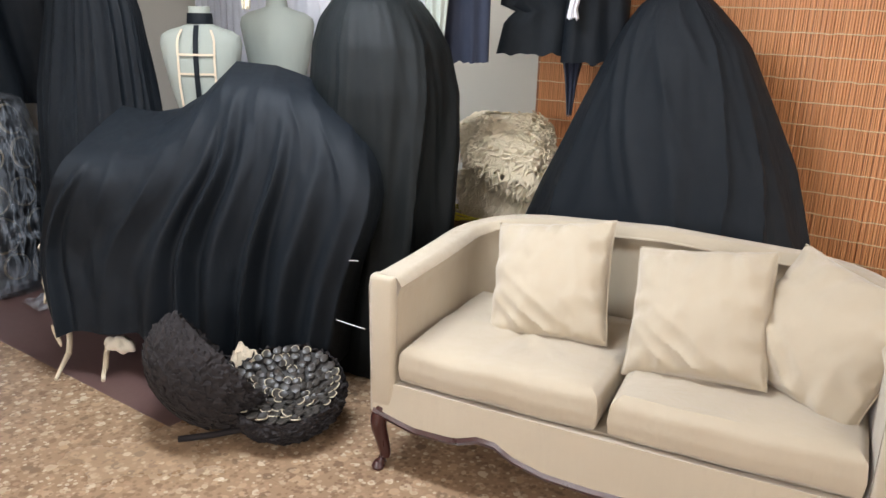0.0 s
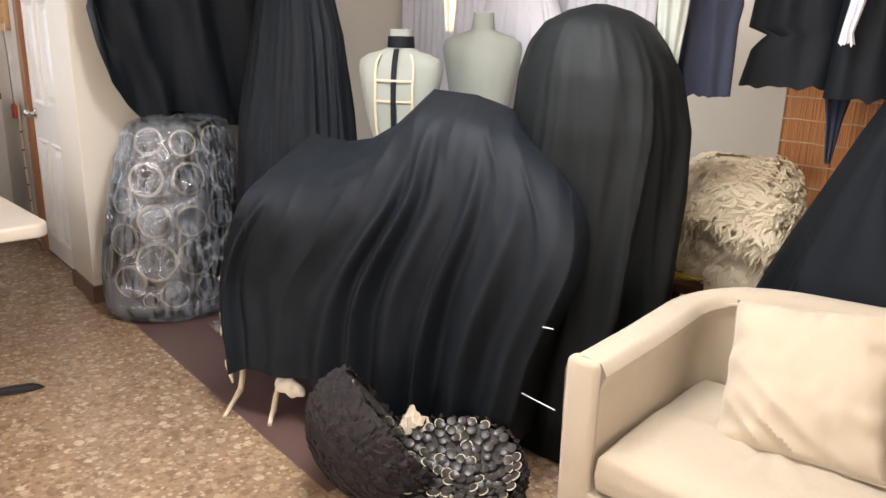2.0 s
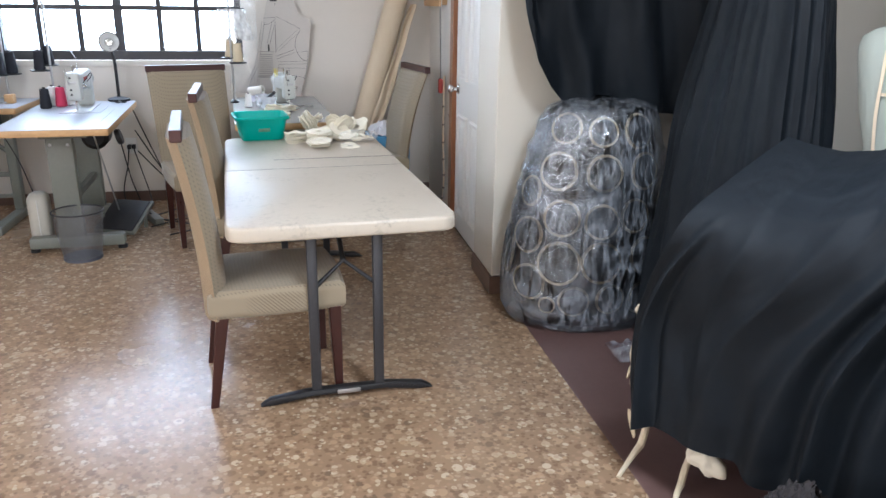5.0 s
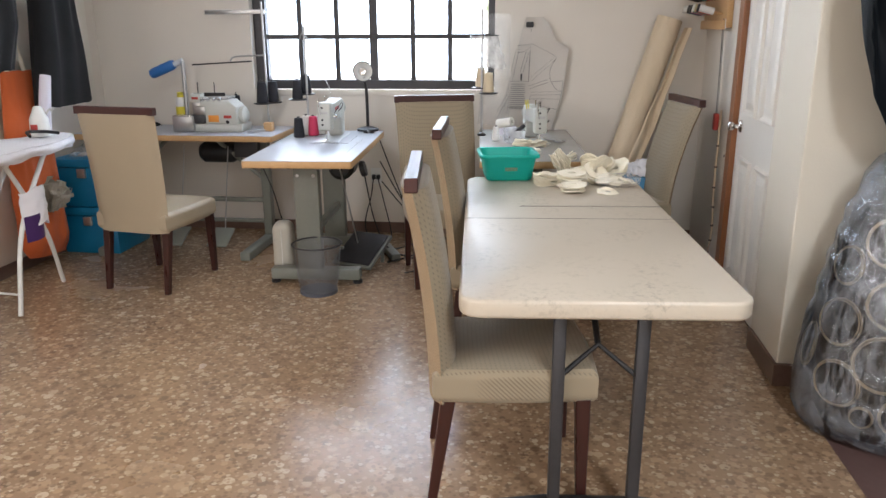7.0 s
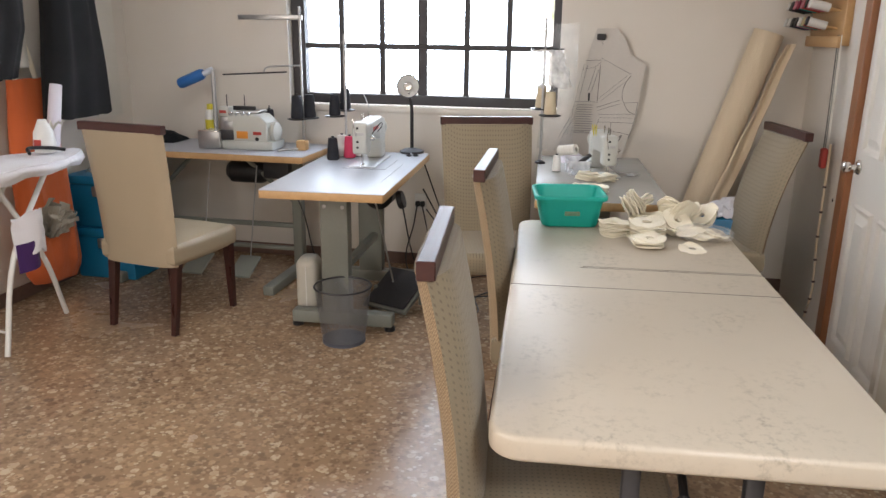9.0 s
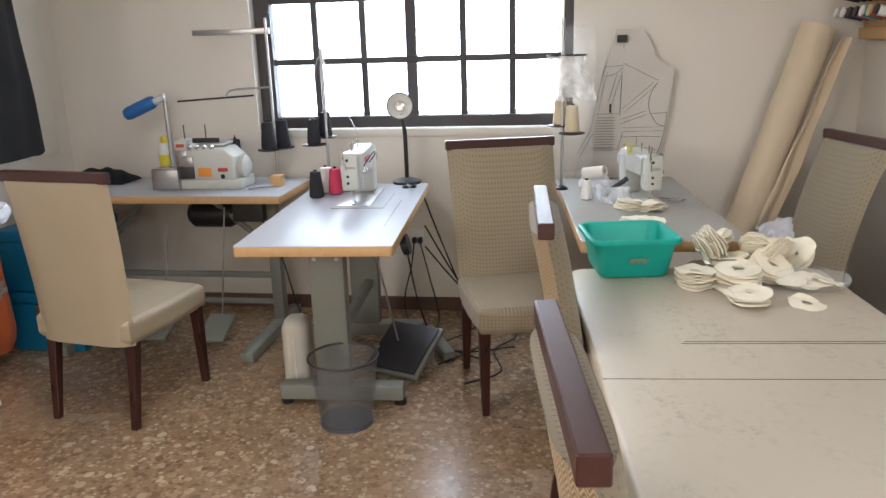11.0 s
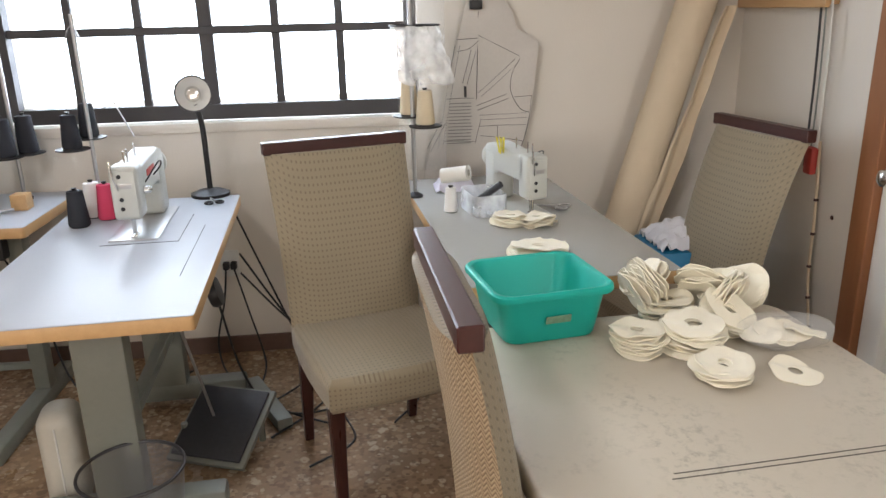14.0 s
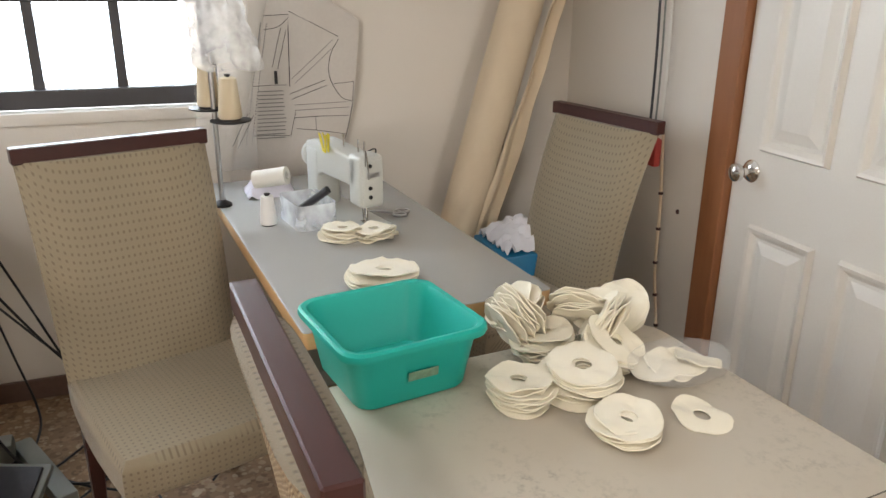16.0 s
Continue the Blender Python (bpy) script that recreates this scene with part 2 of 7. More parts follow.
def part(name, bm, material, parent, label="", smooth=True, m=None):
    ob = new(name, mesh(name, bm, material, smooth))
    if m is not None:
        ob.matrix_basis = m
    ob.parent = parent
    return tagged(ob, label)


def thing(name, label, category, m=None, group="", kind=""):
    ob = new(name)
    ob.empty_display_size = 0.1
    if m is not None:
        ob.matrix_basis = m
    return tagged(ob, label, category, group, kind)


def single(name, bm, material, label, category, group="", kind="", smooth=True, m=None):
    ob = part(name, bm, material, None, "", smooth, m)
    return tagged(ob, label, category, group, kind)


def box(x0, y0, z0, x1, y1, z1, bevel=0.0, seg=2, bm=None, m=None):
    own = bmesh.new()
    bmesh.ops.create_cube(own, size=1.0)
    for v in own.verts:
        v.co = Vector((x0 + (v.co.x + 0.5) * (x1 - x0), y0 + (v.co.y + 0.5) * (y1 - y0), z0 + (v.co.z + 0.5) * (z1 - z0)))
    if bevel:
        bmesh.ops.bevel(own, geom=own.edges[:], offset=bevel, segments=seg, profile=0.5, affect="EDGES")
    if m is not None:
        own.transform(m)
    return join(bm, own)


def join(bm, own):
    if bm is None:
        return own
    me = bpy.data.meshes.new("tmp")
    own.to_mesh(me)
    own.free()
    bm.from_mesh(me)
    bpy.data.meshes.remove(me)
    return bm


def lathe(profile, seg=24, bm=None, m=None, sx=1.0, sy=1.0, cap=True):
    """Rings of (radius, z) closed round z."""
    own = bmesh.new()
    rings = []
    for r, z in profile:
        rings.append([own.verts.new((sx * r * math.cos(2 * math.pi * i / seg), sy * r * math.sin(2 * math.pi * i / seg), z)) for i in range(seg)])
    for a, b in zip(rings, rings[1:]):
        for i in range(seg):
            own.faces.new((a[i], a[(i + 1) % seg], b[(i + 1) % seg], b[i]))
    for ring in (rings[0], rings[-1]) if cap else ():
        if (ring[0].co - ring[1].co).length > 1e-6:
            own.faces.new(ring)
    bmesh.ops.remove_doubles(own, verts=own.verts, dist=1e-6)
    if m is not None:
        own.transform(m)
    return join(bm, own)


def tube(points, r, seg=8, bm=None, m=None, r1=None):
    """A round rod through points."""
    own = bmesh.new()
    pts = [Vector(p) for p in points]
    rings = []
    for i, p in enumerate(pts):
        d = (pts[min(i + 1, len(pts) - 1)] - pts[max(i - 1, 0)]).normalized()
        side = d.cross(Vector((0, 0, 1)) if abs(d.z) < 0.9 else Vector((1, 0, 0))).normalized()
        up = side.cross(d)
        rr = r if r1 is None else r + (r1 - r) * i / (len(pts) - 1)
        rings.append([own.verts.new(p + rr * (side * math.cos(2 * math.pi * k / seg) + up * math.sin(2 * math.pi * k / seg))) for k in range(seg)])
    for a, b in zip(rings, rings[1:]):
        for k in range(seg):
            own.faces.new((a[k], a[(k + 1) % seg], b[(k + 1) % seg], b[k]))
    own.faces.new(rings[0])
    own.faces.new(rings[-1])
    if m is not None:
        own.transform(m)
    return join(bm, own)


def curve_points(knots, n=6):
    """Smooth points through knots (Catmull-Rom)."""
    k = [Vector(p) for p in knots]
    k = [2 * k[0] - k[1]] + k + [2 * k[-1] - k[-2]]
    out = []
    for i in range(1, len(k) - 2):
        for j in range(n):
            t = j / n
            a, b, c, d = k[i - 1:i + 3]
            out.append(0.5 * (2 * b + (c - a) * t + (2 * a - 5 * b + 4 * c - d) * t * t + (3 * b - 3 * c + d - a) * t ** 3))
    return out + [k[-2]]


def prism(outline, z0, z1, bevel=0.0, bm=None, m=None, seg=2):
    """A flat outline in x, y pulled from z0 to z1."""
    own = bmesh.new()
    f = own.faces.new([own.verts.new((x, y, z0)) for x, y in outline])
    up = bmesh.ops.extrude_face_region(own, geom=[f])
    bmesh.ops.translate(own, verts=[v for v in up["geom"] if isinstance(v, bmesh.types.BMVert)], vec=(0, 0, z1 - z0))
    bmesh.ops.recalc_face_normals(own, faces=own.faces)
    if bevel:
        es = [e for e in own.edges if abs(e.verts[0].co.z - e.verts[1].co.z) < 1e-6]
        bmesh.ops.bevel(own, geom=es, offset=bevel, segments=seg, profile=0.5, affect="EDGES")
    if m is not None:
        own.transform(m)
    return join(bm, own)


def rounded(w, d, r, n=5):
    pts = []
    for cx, cy, a0 in ((w / 2 - r, d / 2 - r, 0), (-w / 2 + r, d / 2 - r, 90), (-w / 2 + r, -d / 2 + r, 180), (w / 2 - r, -d / 2 + r, 270)):
        for i in range(n + 1):
            a = radians(a0 + 90 * i / n)
            pts.append((cx + r * math.cos(a), cy + r * math.sin(a)))
    return pts


def grid(nu, nv, fn, bm=None, wrap=False):
    """A sheet of fn(u, v), 0 to 1."""
    own = bmesh.new()
    vs = [[own.verts.new(fn(i / nu, j / nv)) for j in range(nv + 1)] for i in range(nu if wrap else nu + 1)]
    for i in range(nu):
        for j in range(nv):
            a, b = vs[i], vs[(i + 1) % len(vs)]
            own.faces.new((a[j], b[j], b[j + 1], a[j + 1]))
    bmesh.ops.remove_doubles(own, verts=own.verts, dist=1e-5)
    return join(bm, own)


def lerp(table, x):
    """Linear reading of a table of (x, value)."""
    if x <= table[0][0]:
        return table[0][1]
    for (a, p), (b, q) in zip(table, table[1:]):
        if x <= b:
            return p + (q - p) * (x - a) / (b - a)
    return table[-1][1]


def wob(x, y=0.0, z=0.0):
    return noise.noise(Vector((x, y, z)))


def thicken(bm, d):
    bmesh.ops.recalc_face_normals(bm, faces=bm.faces)
    bmesh.ops.solidify(bm, geom=bm.faces[:], thickness=d)
    return bm


# ---- structure ----
WX, WY0, WY1, BY, PX, EX, H = -8.1, -1.6, 2.745, 4.98, -5.78, 1.4, 2.65


def structure(name, bm, material, label="", smooth=False):
    return tagged(part(name, bm, material, None, label, smooth), label, name.split("_")[0], kind="structure")


structure("floor", box(WX - 0.2, WY0 - 0.2, -0.1, EX + 0.2, WY1, 0.0), "terrazzo", "polished brown terrazzo floor with mixed stone chips")
structure("floor_alcove", box(PX - 0.2, WY1 + 0.0005, -0.1, -3.40, BY + 0.2, -0.001), "maroon_floor", "dull maroon painted patch of floor in the alcove")
structure("floor_east", box(-3.3995, WY1 + 0.0005, -0.1, EX + 0.2, BY + 0.2, 0.0), "terrazzo", "polished brown terrazzo floor with mixed stone chips")
structure("ceiling", box(WX - 0.2, WY0 - 0.2, H, EX + 0.2, BY + 0.2, H + 0.1), "ceiling", "plain white ceiling")
WIN = (-0.42, 1.33, 1.04, 2.15)
bm = box(WX - 0.2, WY0 - 0.2, 0, WX, WIN[0], H)
box(WX - 0.2, WIN[1], 0, WX, WY1 + 0.2, H, bm=bm)
box(WX - 0.2, WIN[0], 0, WX, WIN[1], WIN[2], bm=bm)
box(WX - 0.2, WIN[0], WIN[3], WX, WIN[1], H, bm=bm)
structure("wall_west", bm, "white_wall", "white plastered wall round the window")
# Made-up opening in an unseen stretch of wall, for the south fill lamp.
SW = (-3.3, -0.9, 1.2, 2.5)
bm = box(WX, WY0 - 0.2, 0, SW[0], WY0, H)
box(SW[1], WY0 - 0.2, 0, EX + 0.2, WY0, H, bm=bm)
box(SW[0], WY0 - 0.2, 0, SW[1], WY0, SW[2], bm=bm)
box(SW[0], WY0 - 0.2, SW[3], SW[1], WY0, H, bm=bm)
structure("wall_south", bm, "white_wall", "white plastered wall")
DX0, DX1, DH = -7.06, -6.29, 2.06
bm = box(WX, WY1, 0, DX0 - 0.10, WY1 + 0.2, H)
box(DX0 - 0.10, WY1, DH + 0.08, -6.03, WY1 + 0.2, H, bm=bm)
structure("wall_north", bm, "white_wall", "white plastered wall beside the door")
structure("wall_pier", box(-6.19, WY1 - 0.065, 0.10, PX, BY, H, 0.006), "cream_wall", "cream painted end of a wall")
structure("wall_back", box(PX, BY, 0, EX + 0.2, BY + 0.2, H), "cream_wall", "cream painted back wall")
# Unseen wall; the wide opening is added for the east fill lamp.
bm = box(EX, WY0, 0, EX + 0.2, 0.65, H)
box(EX, 4.35, 0, EX + 0.2, BY, H, bm=bm)
box(EX, 0.65, 2.4, EX + 0.2, 4.35, H, bm=bm)
structure("wall_east", bm, "white_wall", "white plastered wall")
structure("baseboard_pier", box(-6.195, WY1 - 0.075, 0, PX + 0.01, BY - 0.01, 0.0985, 0.003), "baseboard", "brown stone base of the wall end")
structure("baseboard_west", box(WX, WY0 + 0.013, 0, WX + 0.012, WY1, 0.08, 0.002), "baseboard", "brown terrazzo skirting")
structure("baseboard_south", box(WX, WY0, 0, EX, WY0 + 0.012, 0.08, 0.002), "baseboard", "brown terrazzo skirting")

# Assumed ceiling fittings, out of view, with a glowing diffuser above each lamp.
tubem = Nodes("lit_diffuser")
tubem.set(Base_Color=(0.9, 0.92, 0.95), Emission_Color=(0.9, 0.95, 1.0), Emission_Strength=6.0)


def unseen_ceiling_light(m):
    c = thing("unseen_ceiling_light", "unseen white fluorescent ceiling fitting with a pale diffuser, assumed from overhead light", "ceiling light", m, "ceiling lights")
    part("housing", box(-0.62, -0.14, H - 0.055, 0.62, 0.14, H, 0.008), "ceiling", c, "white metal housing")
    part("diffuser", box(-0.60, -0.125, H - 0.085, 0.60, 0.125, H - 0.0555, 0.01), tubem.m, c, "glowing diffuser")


unseen_ceiling_light(pose(-2.95, 2.7, 0))
unseen_ceiling_light(pose(-5.5, 0.1, 0))

# window with its bars
win = thing("window_1", "dark metal window with square panes and a white sill", "window", kind="structure")
bm = box(WX - 0.13, WIN[0], WIN[2] + 0.03, WX - 0.07, WIN[0] + 0.09, WIN[3])
box(WX - 0.13, WIN[1] - 0.05, WIN[2] + 0.03, WX - 0.07, WIN[1], WIN[3], bm=bm)
box(WX - 0.13, WIN[0] + 0.09, WIN[2] + 0.015, WX - 0.06, WIN[1] - 0.05, WIN[2] + 0.078, 0.004, bm=bm)
box(WX - 0.13, WIN[0] + 0.05, WIN[3] - 0.05, WX - 0.07, WIN[1] - 0.05, WIN[3], bm=bm)
part("window_frame", bm, "bar_paint", win, smooth=False)
part("window_sill", box(WX - 0.06, WIN[0], WIN[2] - 0.03, WX + 0.012, WIN[1], WIN[2] + 0.012, 0.004), "white_wall", win, "white plastered sill")
cols = [-0.085, 0.188, 0.456, 0.742, 1.008]
for y in cols:
    wide = 0.029 if abs(y - 0.456) < 0.01 else 0.017
    part("glazing_bar", box(WX - 0.112, y - wide, WIN[2] + 0.07, WX - 0.088, y + wide, WIN[3] - 0.05, 0.003), "bar_paint", win, smooth=False)
for z in (1.42, 1.75):
    part("glazing_bar", box(WX - 0.116, WIN[0] + 0.05, z - 0.017, WX - 0.084, WIN[1] - 0.05, z + 0.017, 0.003), "bar_paint", win, smooth=False)
glass = Nodes("window_glass")
glass.set(Base_Color=(1, 1, 1), Roughness=0.02, Transmission_Weight=1.0, IOR=1.01)
pane = part("pane", box(WX - 0.102, WIN[0] + 0.05, WIN[2] + 0.07, WX - 0.098, WIN[1] - 0.05, WIN[3] - 0.05), glass.m, win, smooth=False)
pane.visible_shadow = False

# bright yard outside
glow = Nodes("yard_glow")
sep = glow.add("ShaderNodeSeparateXYZ", Vector=glow.co)
leaf = glow.ramp(glow.noise(2.2, 8.0, 0.7), [(0.42, (0.36, 0.44, 0.28)), (0.62, (1.0, 1.0, 0.97))])
fac = glow.math("MULTIPLY", glow.math("GREATER_THAN", sep.outputs[2], 1.55), 1.0)
col = glow.mix(fac, (1.0, 0.99, 0.96), leaf)
glow.set(Base_Color=(0, 0, 0), Roughness=1.0, Emission_Color=col, Emission_Strength=1.75)
backdrop = structure("backdrop", box(-14.1, -9, -1.0, -14.0, 12, 6.5), glow.m, "overexposed sunlit yard with pale foliage")

# ---- door ----
door = thing("door_1", "white six-panel door with a chrome knob, closed, in a brown wooden frame", "door", kind="structure")
bm = box(DX0, WY1 - 0.002, 0.008, DX1, WY1 + 0.038, DH - 0.005, 0.002)
part("door_leaf", bm, "door_paint", door, smooth=False)
lw = DX1 - DX0
for px0, px1 in ((0.13, 0.455), (0.565, 0.88)):
    for z0, z1 in ((0.14, 0.80), (1.02, 1.66), (1.76, 1.95)):
        a, b = DX0 + lw * px0, DX0 + lw * px1
        bm = bmesh.new()
        rings = []
        for ins, y in ((0.0, WY1 - 0.0022), (0.008, WY1 - 0.018), (0.018, WY1 - 0.015), (0.032, WY1 - 0.0032), (0.042, WY1 - 0.0032), (0.075, WY1 - 0.014)):
            rings.append([bm.verts.new(p) for p in ((a + ins, y, z0 + ins), (b - ins, y, z0 + ins), (b - ins, y, z1 - ins), (a + ins, y, z1 - ins))])
        for r0, r1 in zip(rings, rings[1:]):
            for i in range(4):
                bm.faces.new((r0[i], r0[(i + 1) % 4], r1[(i + 1) % 4], r1[i]))
        bm.faces.new(rings[-1])
        part("panel", bm, "door_paint", door, smooth=False)
part("jamb", box(DX0 - 0.098, WY1 - 0.03, 0, DX0 - 0.004, WY1 + 0.12, DH + 0.07, 0.004), "frame_wood", door, "brown wooden jamb", smooth=False)
part("jamb", box(DX1 + 0.004, WY1 - 0.02, 0, DX1 + 0.03, WY1 + 0.12, DH + 0.07, 0.003), "frame_wood", door, "brown wooden jamb", smooth=False)
part("jamb", box(DX0 - 0.004, WY1 - 0.027, DH, DX1 + 0.004, WY1 + 0.12, DH + 0.07, 0.004), "frame_wood", door, "brown wooden head", smooth=False)
knob = lathe([(0.0, -0.002), (0.034, -0.002), (0.034, 0.004), (0.026, 0.012), (0.012, 0.016), (0.011, 0.034), (0.02, 0.042), (0.027, 0.052), (0.026, 0.064), (0.016, 0.072), (0.0, 0.073)], 24)
part("knob", knob, "chrome", door, "round chrome knob", m=pose(-6.985, WY1 - 0.002, 0.955, 90))

# ---- folding table ----
TAB = pose(-5.645, 1.785, 0, 0, 0, 4.5)
table = thing("folding_table", "long off-white plastic folding table with stains and grey metal legs", "table", TAB)
L2, W2 = 0.93, 0.422
top = prism(rounded(2 * L2, 2 * W2, 0.07, 6), 0.677, 0.735, 0.012, seg=3)
part("tabletop", top, "table_plastic", table, "off-white plastic top with grey stains")
for x, y0 in ((-0.035, -W2 + 0.004), (-0.248, -0.19), (-0.262, -0.18)):
    part("seam", box(x - 0.0012, y0, 0.7345, x + 0.0012, W2 - 0.004, 0.7358), "seam_grime", table, "dark folding seam", smooth=False)
for x, s in ((0.85, 1), (-0.85, -1)):
    for y in (-0.123, 0.123):
        part("leg", box(x - 0.014, y - 0.019, 0.04, x + 0.014, y + 0.019, 0.68, 0.005), "grey_metal", table)
    bm = prism([(-0.34, 0.0), (-0.30, 0.026), (-0.15, 0.045), (0.15, 0.045), (0.30, 0.026), (0.34, 0.0), (0.33, -0.0), (0.28, 0.0), (0.15, 0.02), (-0.15, 0.02), (-0.28, 0.0)], -0.018, 0.018, 0.004)
    part("foot", bm, "black_metal", table, "dark curved foot bar", m=pose(x, 0, 0.001, 90, 0, 90))
    part("foot_badge", box(-0.045, -0.002, -0.009, 0.045, 0.002, 0.009, 0.002), "steel", table, "small pale maker's plate", m=pose(x + s * 0.019, 0, 0.03, 0, 0, 90))
    part("spreader", tube([(x, -0.123, 0.46), (x - s * 0.05, 0, 0.55), (x, 0.123, 0.46)], 0.009), "black_metal", table)
    part("strut", tube([(x - s * 0.05, 0, 0.55), (x - s * 0.30, 0, 0.685)], 0.01), "black_metal", table)

# ---- chairs ----
CW = 0.25


def chair(m, label, seat_mat="weave", rear="vinyl", group="matching dining chairs", lean_by=1.0):
    c = thing("dining_chair", label, "chair", m, group)

    def seat(u, v):
        a = 2 * math.pi * u
        cx, sx = math.cos(a), math.sin(a)
        k = 1.0 / max(abs(cx), abs(sx)) ** 0.86
        puff = 0.018 * (1 - abs(2 * v - 1) ** 4)
        rad = lerp([(0, 0), (0.12, 0.95), (0.3, 1.0), (0.7, 1.0), (0.86, 0.93), (1, 0)], v)
        z = lerp([(0, 0.365), (0.12, 0.365), (0.3, 0.385), (0.7, 0.455), (0.86, 0.475), (1, 0.492)], v)
        return Vector((cx * k * 0.243 * rad, -0.01 + sx * k * 0.265 * rad, z))
    part("seat", grid(32, 14, seat, wrap=True), seat_mat, c, "padded seat with woven dots")

    def back(face):
        def fn(u, v):
            z = 0.36 + v * 0.675
            lean = -0.235 - lean_by * (0.02 * v + 0.13 * v * v)
            w = CW - 0.02 * (1 - v)
            x = (2 * u - 1) * w
            edge = (1 - abs(2 * u - 1) ** 6)
            th = 0.046 + 0.004 * (1 - v)
            return Vector((x, lean + (th * edge if face else -0.85 * th * edge), z))
        return fn
    part("backrest", grid(14, 18, back(1)), seat_mat, c, "tall upholstered back with woven dots")
    part("back_cover", grid(14, 18, back(0)), rear, c, "plain rear cover")
    bm = grid(14, 2, lambda u, v: Vector(((2 * u - 1) * CW, -0.235 - 0.15 * lean_by + (-0.039 + 0.085 * v) * (1 - abs(2 * u - 1) ** 6), 1.034)))
    part("top_pad", bm, seat_mat, c)
    part("top_rail", box(-CW - 0.004, -0.256 - 0.15 * lean_by, 1.030, CW + 0.004, -0.216 - 0.15 * lean_by, 1.072, 0.003, 1), "rail_wood", c, "dark polished wooden top rail", smooth=False)
    for x, y, bx, by in ((-0.205, 0.20, -0.205, 0.21), (0.205, 0.20, 0.205, 0.21), (-0.2, -0.215, -0.2, -0.27), (0.2, -0.215, 0.2, -0.27)):
        bm = bmesh.new()
        lo = [bm.verts.new((bx + sx * 0.015, by + sy * 0.015, 0)) for sx, sy in ((-1, -1), (1, -1), (1, 1), (-1, 1))]
        hi = [bm.verts.new((x + sx * 0.023, y + sy * 0.023, 0.375)) for sx, sy in ((-1, -1), (1, -1), (1, 1), (-1, 1))]
        bm.faces.new(lo)
        bm.faces.new(hi)
        for i in range(4):
            bm.faces.new((lo[i], lo[(i + 1) % 4], hi[(i + 1) % 4], hi[i]))
        bmesh.ops.bevel(bm, geom=bm.edges[:], offset=0.003, segments=1, affect="EDGES")
        part("leg", bm, "dark_wood", c, "dark tapered wooden leg", smooth=False)
    return c


chair_near = chair(pose(-5.02, 1.585, 0, 0, 0, 7), "tan woven dining chair pushed under the folding table", "weave", "weave_rib", lean_by=0.55)
chair_far = copy_thing(chair_near, pose(-6.06, 1.535, 0, 0, 0, 3))
chair_far["label"] = "tan woven dining chair pushed under the far end of the table"
chair_window = chair(pose(-7.10, 1.105, 0, 0, 0, -73), "tan woven dining chair standing with its back to the window wall", "weave", "weave_rib")
chair_wall = copy_thing(chair_window, pose(-7.39, 2.15, 0, 0, 0, 191))
chair_wall["label"] = "tan woven dining chair leaning against the wall by the door"
chair_left = chair(pose(-6.88, -0.607, 0, 0, 0, 81), "beige dining chair facing the overlock sewing table", "vinyl", "vinyl", lean_by=0.35)

# ---- sofa ----
SOFA = pose(-1.844, 3.15, 0, 0, 0, 8.5)
sofa = thing("sofa", "cream velvet two-seat sofa with curved back and carved dark legs", "sofa", SOFA)
SW2, SD = 0.80, 0.80


def sofa_path(s):
    """The line of arms and back in plan, s from -1 (front of one arm) to 1."""
    a = abs(s)
    if a > 0.62:
        k = (a - 0.62) / 0.38
        x, y = SW2 - 0.06 + 0.01 * k, 0.52 * (1 - k)
    else:
        ang = radians(90 * min(1, max(0, (a - 0.36) / 0.26)))
        x = (SW2 - 0.26) * min(1, a / 0.36) + 0.20 * math.sin(ang)
        y = SD - 0.07 - 0.21 * (1 - math.cos(ang))
    return math.copysign(x, s), y


def sofa_top(s):
    return lerp([(0, 0.805), (0.3, 0.785), (0.48, 0.755), (0.62, 0.733), (0.8, 0.718), (1, 0.71)], abs(s))


def sofa_shell():
    def fn(u, v):
        s = 2 * u - 1
        x, y = sofa_path(s)
        x1, y1 = sofa_path(max(-1, s - 0.01))
        x2, y2 = sofa_path(min(1, s + 0.01))
        n = Vector((-(y2 - y1), x2 - x1, 0)).normalized()
        if n.y < 0 and abs(s) < 0.6:
            n = -n
        if abs(s) >= 0.6:
            n = Vector((math.copysign(1, s), 0.0, 0)) if abs(s) > 0.62 else n
        t = sofa_top(s)
        prof = [(0, -0.05, 0.22), (0.3, -0.05, 0.45), (0.5, -0.05, t - 0.07), (0.58, -0.065, t - 0.03), (0.66, -0.045, t), (0.76, 0.01, t + 0.005), (0.84, 0.05, t - 0.015), (0.88, 0.06, t - 0.05), (1, 0.05, 0.2)]
        d = lerp([(p, q) for p, q, _ in prof], v)
        z = lerp([(p, q) for p, _, q in prof], v)
        return Vector((x, y, z)) + n * d
    return fn


